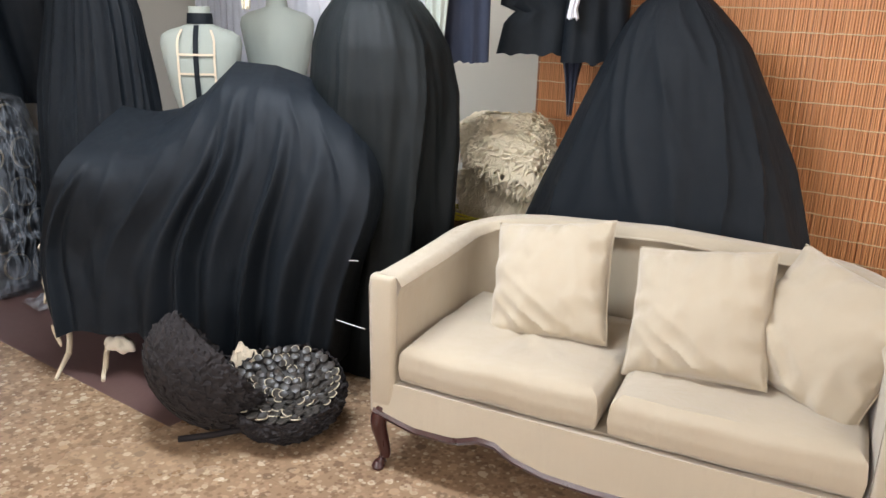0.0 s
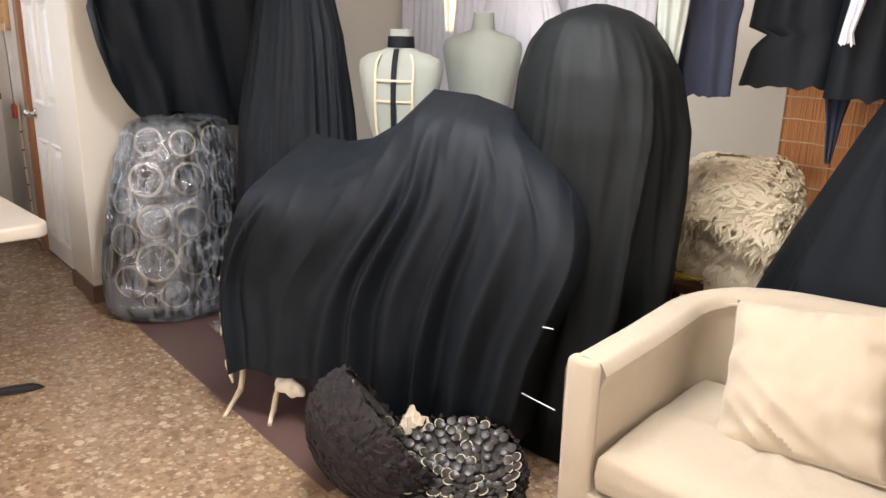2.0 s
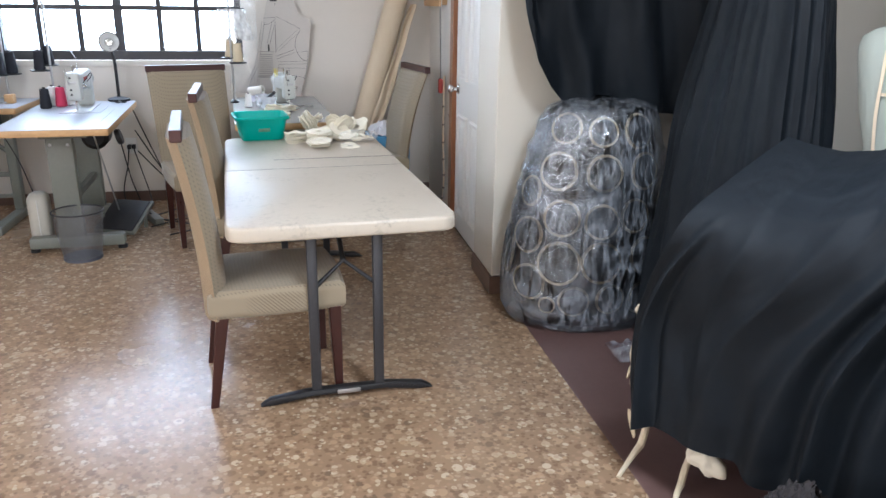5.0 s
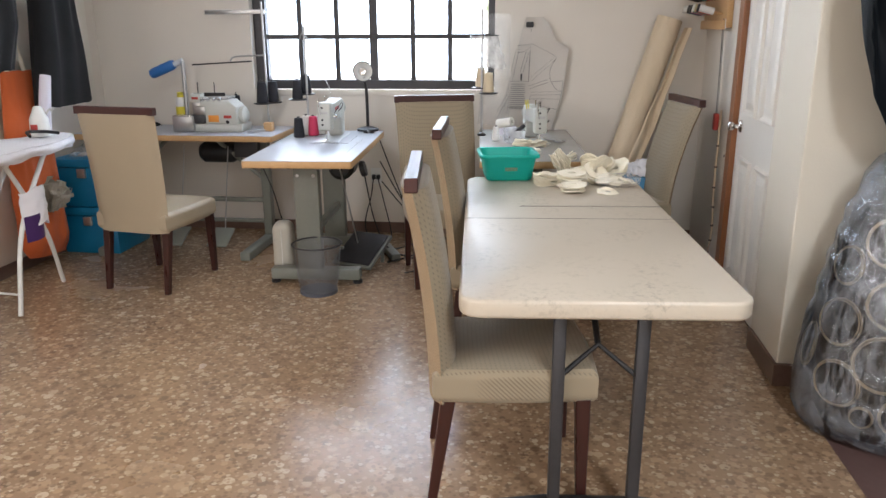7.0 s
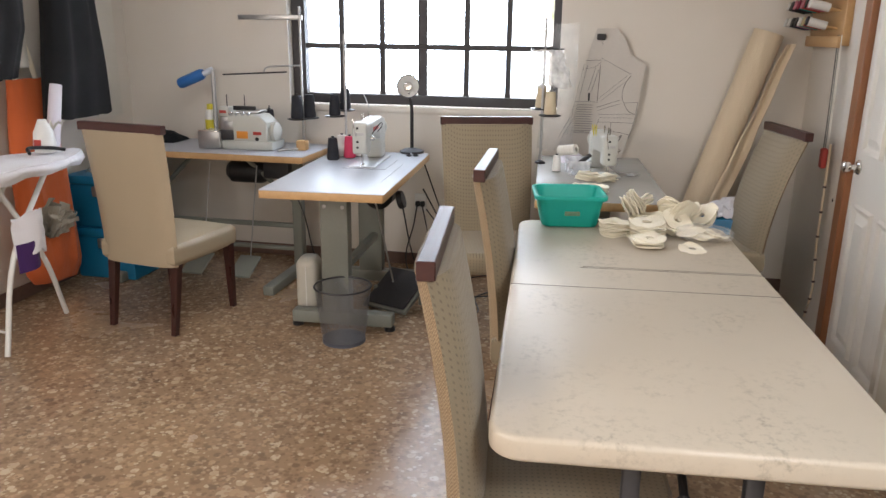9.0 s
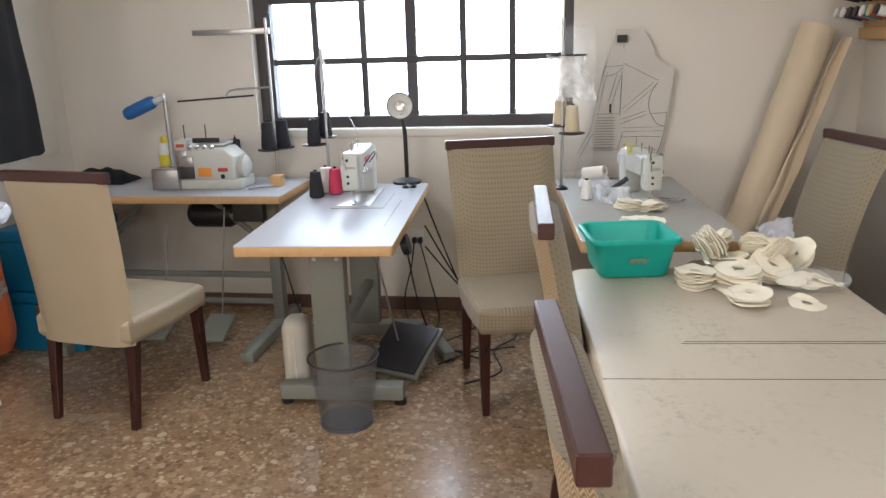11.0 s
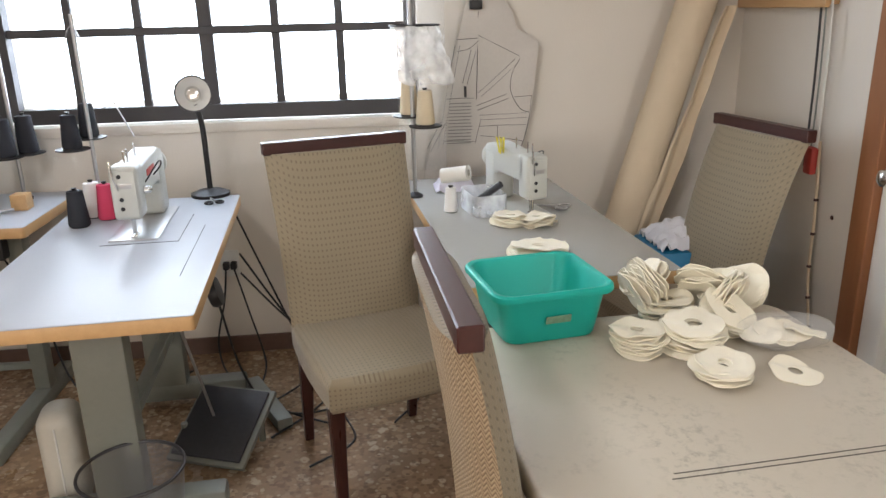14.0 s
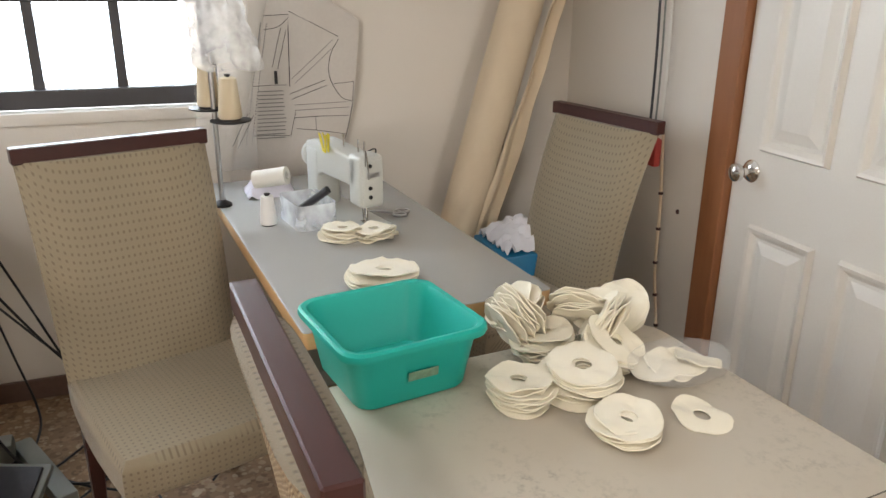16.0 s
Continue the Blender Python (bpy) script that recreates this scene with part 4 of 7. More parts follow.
M["stool_wood"] = timber("stool_wood", (0.06, 0.025, 0.012), (0.15, 0.06, 0.03), 0.4)

BAGW = [(0.0, 0.36), (0.08, 0.40), (0.3, 0.40), (0.55, 0.36), (0.8, 0.315), (0.95, 0.265), (1.02, 0.235), (1.05, 0.16), (1.07, 0.0)]


def bag_point(a, z, grow=0.0):
    r = lerp(BAGW, z) + grow
    return Vector((-5.475 + 0.72 * r * math.cos(a), 3.08 + 0.02 * z + r * math.sin(a), z + 0.012))


def bag_surface(grow, rough):
    def fn(u, v):
        a, z = 2 * math.pi * u, 1.07 * v
        p = bag_point(a, z, grow)
        k = rough * (wob(math.cos(a) * 4, math.sin(a) * 4, z * 4) + 0.6 * wob(math.cos(a) * 11, math.sin(a) * 11, z * 9))
        c = Vector((math.cos(a), math.sin(a), 0))
        return p + c * k * min(1, v * 8) * min(1, (1 - v) * 6)
    return fn


bag = thing("wrapped_bag", "dark basket of wire rings wrapped in clear plastic film", "bag")
part("filling", grid(48, 26, bag_surface(-0.05, 0.02), wrap=True), "dark_fill", bag, "dark filling seen through the film")
film = part("film", grid(96, 60, bag_surface(0.004, 0.012), wrap=True), "film", bag, "crinkled clear plastic film")
random.seed(4)
for a, z, r in [(-0.84, 0.75, 0.086), (-0.13, 0.75, 0.083), (-0.67, 0.54, 0.084), (-0.13, 0.53, 0.080), (-1.20, 0.44, 0.085), (-0.63, 0.33, 0.10), (-0.10, 0.34, 0.096), (-1.05, 0.22, 0.086), (-0.40, 0.15, 0.072), (0.05, 0.16, 0.071), (-0.74, 0.12, 0.038), (0.55, 0.75, 0.085), (0.35, 0.55, 0.078), (-0.19, 0.93, 0.066), (0.5, 0.93, 0.08), (-1.36, 0.64, 0.07), (-0.89, 0.94, 0.07), (0.50, 0.36, 0.085), (0.48, 0.15, 0.075), (1.05, 0.55, 0.08), (-1.7, 0.3, 0.085), (1.0, 0.28, 0.09)]:
    p, q, w = bag_point(a, z, -0.012), bag_point(a, z + 0.02, -0.012), bag_point(a + 0.05, z, -0.012)
    nrm = (w - p).cross(q - p).normalized()
    x = (w - p).normalized()
    y = nrm.cross(x)
    pts = [p + r * (x * math.cos(2 * math.pi * i / 22) + y * math.sin(2 * math.pi * i / 22)) for i in range(23)]
    bm = tube(pts, 0.0036, 6)
    tube([p + 0.93 * (c - p) + nrm * 0.006 for c in pts], 0.0022, 4, bm)
    part("ring", bm, "ring_wire", bag, "thin tan wire ring")


def film_fold(z0, z1, seed):
    def fn(u, v):
        a, z = 2 * math.pi * u, z0 + (z1 - z0) * v + 0.03 * wob(u * 9, seed)
        p = bag_point(a, min(z, 1.06), 0.026)
        k = 0.005 * math.sin(40 * v + 9 * wob(u * 5, v * 3, seed)) + 0.005 * wob(u * 22, v * 9, seed) + 0.005 * abs(wob(u * 50 + 12 * v, v * 14, seed))
        return p + Vector((math.cos(a), math.sin(a), 0.5)) * k
    return grid(130, 70, fn, wrap=True)


part("film_fold", film_fold(0.02, 1.065, 2.0), "film_folds", bag, "second crinkled layer of film")
part("film_fold", film_fold(0.0, 0.07, 6.0), "film_folds", bag, "bunched film round the base")
bm = grid(22, 16, lambda u, v: Vector((-5.02 + 0.17 * u, 3.02 + 0.20 * v, 0.02 + 0.045 * abs(wob(u * 6, v * 6, 9)) + 0.03 * math.sin(math.pi * u) * math.sin(math.pi * v))))
single("film_scrap", bm, "film", "crumpled scrap of clear plastic on the maroon floor", "plastic scrap")


def fur_bowl(m, rx, rz, label, inside, reach=0.70):
    bowl = thing("fur_bowl", label, "bowl", m)

    def outer(u, v):
        a = 2 * math.pi * u
        th = math.pi * (0.02 + 0.98 * v)
        lip = 0.0
        r, z = math.sin(th * 0.62) / math.sin(0.62 * math.pi * 0.8), 1 - math.cos(th * 0.62)
        d = Vector((math.cos(a) * r * rx, math.sin(a) * r * rx, z * rz))
        n = 0.010 * wob(d.x * 26, d.y * 26, d.z * 26) + 0.030 * abs(wob(d.x * 46 + 2 * wob(d.z * 30), d.y * 46, d.z * 46)) + 0.014 * abs(wob(d.x * 95, d.y * 95, d.z * 95))
        return d + d.normalized() * (n + 0.004)
    bm = grid(200, 90, outer, wrap=True)
    part("shell", bm, "fur", bowl, "shaggy dark outside")
    top = rz * (1 - math.cos(0.62 * math.pi))
    rr = rx * math.sin(0.62 * math.pi) / math.sin(0.62 * math.pi * 0.8)
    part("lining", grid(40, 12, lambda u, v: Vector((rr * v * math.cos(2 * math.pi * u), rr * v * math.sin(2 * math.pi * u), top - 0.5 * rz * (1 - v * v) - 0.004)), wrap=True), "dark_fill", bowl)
    base = lathe([(0.0, 0.0), (0.017, 0.0), (0.023, 0.006), (0.021, 0.011), (0.012, 0.008), (0.0, 0.007)], 10)
    rim = tube([(0.022 * math.cos(t), 0.022 * math.sin(t), 0.008) for t in (math.pi * i / 8 for i in range(9))], 0.003, 5)
    me, rm = mesh("scale", base, "scale"), mesh("scale_rim", rim, "scale_rim")
    k = 0
    for ring in range(inside):
        rad = rr * (0.08 + (reach - 0.08) * ring / max(1, inside - 1)) + 0.008 * wob(k * 0.7, 9.0)
        n = max(1, int(2 * math.pi * rad / 0.042))
        for i in range(n):
            a = 2 * math.pi * (i + 0.5 * (ring % 2) + 0.5 * wob(k * 1.3, 2.5)) / n
            v = rad / rr
            z = top - 0.5 * rz * (1 - v * v) + 0.003
            ob = new("scale", me)
            ob.matrix_basis = Matrix.Translation((rad * math.cos(a), rad * math.sin(a), z)) @ Matrix.Rotation(a - math.pi / 2 + 1.6 * wob(k * 1.9, 6.0), 4, "Z") @ Matrix.Rotation(radians(24 + 34 * wob(k * 1.7)), 4, "X") @ Matrix.Scale(0.76 + 0.25 * wob(k * 2.9, 8.0), 4)
            ob.parent = bowl
            if wob(k * 2.3, 4.0) > 0.06:
                o2 = new("scale_rim", rm)
                o2.parent = ob
            k += 1
    return bowl


fur_bowl(pose(-3.06, 3.05, 0.025, 15, 10, 0), 0.21, 0.125, "shaggy dark bowl lined with shell-like scales, lying open on the floor", 8, 0.97)
fur_bowl(pose(-3.335, 2.705, 0.118, 0, 52, 70), 0.235, 0.19, "shaggy dark bowl with scales, tipped on its side", 6, 0.86)
bm = tube(curve_points([(-3.28, 2.70, 0.012), (-3.20, 2.78, 0.02), (-3.10, 2.84, 0.05)], 4), 0.012, 8)
single("bowl_prop", bm, "fur", "short dark foot sticking out under the bowls", "prop")
bm = grid(24, 10, lambda u, v: Vector((-3.33 + 0.10 * u, 3.0 + 0.05 * v, 0.19 + 0.07 * v + 0.02 * wob(u * 5, v * 5) - 0.02 * u)))
single("cream_scrap", thicken(bm, 0.01), "canvas", "crumpled cream cloth scrap behind the bowls", "cloth")

# bird legs under the wide sheet
legs = thing("bird_leg", "cream bird leg with a long toe below the black sheet", "costume leg")
part("shank", tube(curve_points([(-4.21, 2.83, 0.2), (-4.185, 2.815, 0.12), (-4.18, 2.80, 0.055)], 4), 0.013, 8), "bone", legs)
part("toe", tube(curve_points([(-4.18, 2.80, 0.06), (-4.15, 2.755, 0.035), (-4.09, 2.685, 0.008)], 5), 0.014, 8, r1=0.007), "bone", legs)
legs = thing("bird_leg", "cream bird leg with a padded thigh below the black sheet", "costume leg")
thigh = lathe([(0.04 * math.sin(math.pi * i / 14), -0.036 * math.cos(math.pi * i / 14)) for i in range(15)], 28, sx=1.9, sy=0.8)
for q in thigh.verts:
    q.co += q.co.normalized() * (0.012 * wob(q.co.x * 40, q.co.y * 40, q.co.z * 40) + 0.014 * wob(q.co.x * 22, q.co.z * 30, 3))
    q.co.z -= 0.25 * max(0.0, q.co.x)
thigh.transform(pose(-3.965, 2.915, 0.128, 0, -6, 25))
part("thigh", thigh, "cream_cloth", legs, "padded cream thigh")
part("shank", tube(curve_points([(-4.01, 2.90, 0.14), (-4.015, 2.88, 0.08), (-3.985, 2.85, 0.03)], 4), 0.012, 8), "bone", legs)
part("toe", tube(curve_points([(-3.99, 2.855, 0.03), (-3.965, 2.83, 0.02), (-3.925, 2.80, 0.007)], 5), 0.012, 8, r1=0.008), "bone", legs)
for i, (x, y, z, sx, sz) in enumerate(((-4.335, 2.86, 0.12, 0.016, 0.05), (-4.36, 2.865, 0.235, 0.012, 0.04), (-4.37, 2.87, 0.335, 0.022, 0.055), (-4.365, 2.875, 0.42, 0.014, 0.05), (-4.395, 2.88, 0.50, 0.020, 0.022), (-4.37, 2.89, 0.56, 0.013, 0.03), (-4.39, 2.86, 0.28, 0.011, 0.028))):
    bm = lathe([(0, -1), (0.6, -0.8), (1.0, -0.2), (0.8, 0.5), (0.35, 0.95), (0, 1)], 9, sx=1.0, sy=0.6)
    for q in bm.verts:
        q.co = Vector((q.co.x * sx, q.co.y * sx, q.co.z * sz)) * (1 + 0.35 * wob(q.co.x * 2.1, q.co.y * 2.3, q.co.z * 1.7 + i * 5))
    single("shell_trim", bm, "bone", "small cream shell trim at the edge of the black sheet", "trim piece", "shell trims", m=pose(x + 0.205, y - 0.125, z + 0.06, 10, -14 if z < 0.45 else 6, 25 * i))
for a, b in (((-2.99, 3.30, 0.61), (-2.91, 3.28, 0.63)), ((-3.06, 3.29, 0.355), (-2.88, 3.28, 0.36))):
    single("white_rod", tube([a, b], 0.0021, 6), "white_plastic", "thin white rod sticking out beside the black sheet", "rod", "white rods")

# stool with the fringe bundle
stool = thing("stool", "old dark wooden stool holding a cloth bundle", "stool", pose(-3.22, 4.62, 0, 0, 0, 20))
part("stool_top", lathe([(0, 0.44), (0.19, 0.44), (0.205, 0.455), (0.205, 0.485), (0.19, 0.50), (0, 0.50)], 28), "stool_wood", stool)
for i in range(4):
    a = radians(45 + 90 * i)
    part("leg", tube([(0.2 * math.cos(a), 0.2 * math.sin(a), 0.0), (0.14 * math.cos(a), 0.14 * math.sin(a), 0.44)], 0.022, 10), "stool_wood", stool)
for k in range(3):
    pts = [(-3.34 + 0.05 * k + 0.16 * math.cos(t), 4.50 + 0.10 * math.sin(t), 0.508 + 0.012 * k + 0.01 * math.sin(3 * t)) for t in (math.pi * 2 * i / 24 for i in range(25))]
    single("cord", tube(pts, 0.006, 6), "yellow", "coil of yellow cord on the stool", "cord")
random.seed(11)
bun = thing("fringe_bundle", "bundle of cream ragged fringe cloth piled on the stool", "cloth bundle")


def bundle(u, v):
    a = 2 * math.pi * u
    r = math.sin(math.pi * v) ** 0.45
    z = 0.765 - 0.27 * math.cos(math.pi * v)
    p = Vector((-3.07 + 0.06 * wob(z * 4) + (0.25 + 0.02 * v) * r * math.cos(a), 4.62 + 0.18 * r * math.sin(a), z))
    k = 0.05 * wob(p.x * 7, p.y * 7, p.z * 7) + 0.05 * wob(p.x * 3.5, p.y * 3.5, p.z * 3.5 + 2)
    k += 0.05 * math.exp(-abs((z - 0.86 + 0.5 * (p.x + 3.1)) / 0.05) ** 1.6) - 0.05 * math.exp(-abs((z - 0.77 + 0.6 * (p.x + 3.1)) / 0.03) ** 1.6)
    return p + Vector((math.cos(a), math.sin(a), 0)) * k * min(1.0, r)


M["fringe_cloth"] = cloth("fringe_cloth", (0.93, 0.82, 0.60), 0.9, 0.05, vary=0.06)
part("core", grid(60, 40, bundle, wrap=True), "fringe_cloth", bun)
bm = bmesh.new()
for i in range(3000):
    u, v = random.random(), 0.04 + 0.92 * random.random()
    p = bundle(u, v)
    out = Vector((math.cos(2 * math.pi * u) * math.sin(math.pi * v), math.sin(2 * math.pi * u) * math.sin(math.pi * v), -0.7 * math.cos(math.pi * v))).normalized()
    turn = 0.9 * wob(p.x * 4, p.z * 4, 2) + 0.5 * wob(p.x * 14, p.z * 14, 5) + random.uniform(-0.3, 0.3) - 0.3 - 0.7 * min(1.0, max(0.0, (p.z - 0.78) / 0.12))
    flat = Vector((-math.sin(2 * math.pi * u), math.cos(2 * math.pi * u), 0))
    run = (flat * math.sin(turn) - Vector((0, 0, 1)) * math.cos(turn)).normalized()
    side = run.cross(out).normalized()
    ln, w = random.uniform(0.045, 0.085), random.uniform(0.007, 0.015)
    curl = random.uniform(0.006, 0.026)
    row = []
    for k in range(4):
        t = k / 3
        c = p + out * (0.009 + 0.010 * math.sin(math.pi * t) + curl * t) + run * ln * t + side * 0.015 * math.sin(4 * t + i)
        ww = w * (1 - 0.75 * t * t)
        row.append((bm.verts.new(c - side * ww), bm.verts.new(c + out * 0.004), bm.verts.new(c + side * ww)))
    for a, b in zip(row, row[1:]):
        bm.faces.new((a[0], a[1], b[1], b[0]))
        bm.faces.new((a[1], a[2], b[2], b[1]))
fr = part("fringe", bm, "fringe_cloth", bun, "hanging ragged strips")
tagged(fr, kind="stuff")

# hanging garments
rail = single("clothes_rail", tube([(-3.0, 3.75, 2.02), (-2.72, 4.9, 2.02)], 0.012, 10), "steel", "thin steel clothes rail fixed to the wall", "rail")


def garment(pts, y, th, mat, label, seed, m=None, kind="shirt"):
    """pts: (z, left, right) from the hem up."""
    def fn(side):
        def f(u, v):
            z = pts[0][0] + (pts[-1][0] - pts[0][0]) * v
            l, r = lerp([(p[0], p[1]) for p in pts], z), lerp([(p[0], p[2]) for p in pts], z)
            x = l + (r - l) * u
            d = (math.sin(u * 17 + seed + 1.5 * v) * 0.4 + wob(u * 4, v * 2, seed)) * 0.018
            e = max(0.0, 1 - abs(2 * u - 1) ** 4) ** 0.5
            return Vector((x, side * th * e + d, z + 0.018 * wob(u * 7, seed) * (1 - v)))
        return f
    bm = grid(36, 24, fn(-1))
    grid(36, 24, fn(1), bm)
    bmesh.ops.remove_doubles(bm, verts=bm.verts, dist=1e-4)
    return single("hanging_garment", bm, mat, label, kind, "hanging clothes", m=m)


garment([(1.33, -0.10, 0.10), (1.6, -0.105, 0.10), (1.62, -0.13, 0.11), (2.0, -0.08, 0.08)], 0, 0.03, "navy_cloth", "navy blue garment hanging from the rail", 1.0, pose(-2.95, 4.03, 0, 0, 0, 38))
garment([(1.36, -0.2, 0.12), (1.5, -0.17, 0.13), (1.55, -0.12, 0.13), (1.56, -0.19, 0.13), (2.0, -0.15, 0.12)], 0, 0.04, "black_cloth", "black jacket hanging from the rail", 4.0, pose(-2.80, 4.42, 0, 0, 0, 30))
garment([(1.33, -0.20, 0.09), (1.6, -0.19, 0.09), (2.0, -0.14, 0.08)], 0, 0.04, "black_cloth", "black skirt hanging from the rail", 8.0, pose(-2.52, 4.52, 0, 0, 0, 25), "skirt")
garment([(1.08, -0.012, 0.012), (1.25, -0.03, 0.03), (1.4, -0.06, 0.06), (2.0, -0.06, 0.06)], 0, 0.02, "navy_cloth", "dark navy sleeve hanging between black clothes", 2.0, pose(-2.70, 4.56, 0, 0, 0, 25))
garment([(1.52, -0.025, 0.03), (1.56, -0.02, 0.02), (1.7, 0.0, 0.05), (2.0, 0.0, 0.06)], 0, 0.015, "white_cloth", "white sleeve end hanging over black clothes", 3.0, pose(-2.62, 4.36, 0, 0, 0, 25), "sleeve")
garment([(1.15, -0.012, 0.012), (1.3, -0.02, 0.02), (1.6, -0.05, 0.05), (2.0, -0.06, 0.07)], 0, 0.02, "linen", "cream garment hanging behind the covered stand", 5.0, pose(-2.985, 3.86, 0, 0, 0, 35))
garment([(1.50, -0.02, 0.02), (1.62, -0.03, 0.03), (1.8, -0.03, 0.03), (2.0, -0.02, 0.02)], 0, 0.02, "cream_cloth", "cream lace piece hanging above the dress form", 6.0, pose(-4.12, 3.85, 0.03, 0, 0, 38), "lace")

# bamboo blind
bam = Nodes("bamboo")
rnd = bam.add("ShaderNodeNewGeometry").outputs["Random Per Island"]
st = bam.add("ShaderNodeMapping", Vector=bam.co, Scale=(60, 60, 3))
grain = bam.noise(1.0, 5.0, 0.6, st.outputs[0])
bam.set(Base_Color=bam.mix(grain, bam.ramp(rnd, [(0.0, (0.58, 0.24, 0.085)), (0.6, (0.66, 0.30, 0.12)), (1.0, (0.52, 0.21, 0.075))]), (0.68, 0.34, 0.15)), Roughness=0.45)
bam.bump(grain, 0.3)
blind = thing("bamboo_blind", "wide brown bamboo blind with pale horizontal threads on the wall", "blind")
verts, faces = [], []
random.seed(5)
x = -3.07
while x < -0.9:
    w = random.uniform(0.0035, 0.0065)
    y = 4.945 + random.uniform(-0.003, 0.003)
    b = len(verts)
    for z in (0.08, 2.52):
        for dx, dy in ((-w, 0.003), (-w * 0.5, -0.003), (w * 0.5, -0.003), (w, 0.003)):
            verts.append((x + dx, y + dy, z))
    for i in range(3):
        faces.append((b + i, b + i + 1, b + i + 5, b + i + 4))
    x += 2 * w + random.choice((0.0001, 0.0002, 0.0003, 0.0009))
me = bpy.data.meshes.new("stick")
me.from_pydata(verts, [], faces)
me.materials.append(bam.m)
ob = new("stick", me)
ob.parent = blind
tagged(ob, "thin bamboo sticks", kind="stuff")
part("backing", box(-3.09, 4.952, 0.06, -0.88, 4.972, 2.55), "frame_wood", blind, smooth=False)
M["thread"] = basic("pale_thread", (0.74, 0.58, 0.36), 0.8)
for i in range(25):
    z = 0.12 + i * 0.098
    pts = [(-3.08 + 2.2 * k / 60, 4.938, z + 0.006 * wob(k * 0.7, i * 3.0) - 0.02 * (k / 60) ** 2) for k in range(61)]
    part("thread", tube(pts, 0.0030, 4), "thread", blind)

# ---- workroom: sewing tables ----
M["thread_dark"] = basic("thread_dark", (0.02, 0.022, 0.03), 0.8, grain=400, vary=0.2)
M["thread_pink"] = basic("thread_pink", (0.65, 0.05, 0.12), 0.75, grain=400)
M["thread_white"] = basic("thread_white", (0.78, 0.77, 0.74), 0.8, grain=400, vary=0.06)
M["thread_cream"] = basic("thread_cream", (0.66, 0.55, 0.38), 0.8, grain=400, vary=0.08)
M["blue_plastic"] = basic("blue_plastic", (0.02, 0.15, 0.45), 0.4, vary=0.1)
M["orange_label"] = basic("orange_label", (0.75, 0.28, 0.04), 0.5, vary=0.05)
M["red_label"] = basic("red_label", (0.45, 0.05, 0.04), 0.5, vary=0.05)
M["yellow_cap"] = basic("yellow_cap", (0.7, 0.6, 0.05), 0.4, vary=0.05)
M["blue_crate"] = basic("blue_crate", (0.0, 0.17, 0.34), 0.4, vary=0.08)
M["orange_cloth"] = cloth("orange_cloth", (0.62, 0.13, 0.035), 0.8, 0.1, vary=0.12)
M["paper"] = basic("paper", (0.74, 0.71, 0.64), 0.8, vary=0.05, bump=0.1)
M["lilac_paper"] = basic("lilac_paper", (0.72, 0.69, 0.76), 0.8, vary=0.04)
M["mesh_metal"] = None
n = Nodes("mesh_metal")
mp = n.add("ShaderNodeSeparateXYZ", Vector=n.co)
ang = n.math("ARCTAN2", mp.outputs[1], mp.outputs[0])
g1 = n.math("LESS_THAN", n.math("SINE", n.math("MULTIPLY", ang, 190.0)), 0.82)
g2 = n.math("LESS_THAN", n.math("SINE", n.math("MULTIPLY", mp.outputs[2], 1500.0)), 0.82)
hole = n.math("MULTIPLY", g1, g2)
n.set(Base_Color=(0.24, 0.25, 0.27), Roughness=0.42, Metallic=0.6, Alpha=n.math("SUBTRACT", 1.0, n.math("MULTIPLY", hole, 0.97)))
M["mesh_metal"] = n.m
M["clear_plastic"] = clear("clear_plastic", (0.85, 0.9, 0.95), 0.15, 0.42, 8.0, 0.2)
M["bag_film"] = clear("bag_film", (0.9, 0.92, 0.9), 0.3, 0.24, 9.0, 0.5)
M["thin_film"] = clear("thin_film", (0.9, 0.92, 0.92), 0.2, 0.13, 7.0, 0.5)
M["milky_film"] = clear("milky_film", (0.92, 0.93, 0.92), 0.4, 0.42, 12.0, 0.5)


def sewing_table(m, length, width, z, label, top_mat):
    t = thing("sewing_table", label, "sewing table", m)
    part("tabletop", prism(rounded(length, width, 0.012, 3), z - 0.002, z, 0.0008), top_mat, t, "pale laminate surface")
    part("table_core", prism(rounded(length, width, 0.012, 3), z - 0.04, z - 0.0025, 0.002), "edge_wood", t, "light wood edge band")
    return t


ZT = 0.795
MT = pose(-7.20, 0.325, 0, 0, 0, 3.5)
mid = sewing_table(MT, 1.27, 0.60, ZT, "sewing table with pale laminate top on a grey-green pedestal", "melamine")
for x in (0.30, -0.45):
    part("column", box(x - 0.04, -0.10, 0.09, x + 0.04, 0.045, 0.70, 0.008), "machine_green", mid, "grey-green steel column")
    for y, z in ((-0.075, 0.66), (0.02, 0.66)):
        part("bolt", lathe([(0, 0), (0.010, 0), (0.010, 0.005), (0.004, 0.008), (0, 0.008)], 8, m=pose(x + 0.04, y, z, 0, 90)), "steel", mid)
    part("foot", box(x - 0.04, -0.27, 0.025, x + 0.04, 0.27, 0.095, 0.012), "machine_green", mid, "grey-green steel foot")
    for y in (-0.25, 0.25):
        part("foot_pad", lathe([(0.0, 0), (0.028, 0), (0.028, 0.018), (0.015, 0.03), (0, 0.03)], 14, m=pose(x, y, 0)), "black_metal", mid, "black rubber foot")
part("top_bracket", box(-0.52, -0.13, 0.70, 0.36, 0.13, 0.752, 0.004), "machine_green", mid)
part("crossbar", box(-0.41, -0.02, 0.30, 0.26, 0.02, 0.34, 0.004), "machine_green", mid)
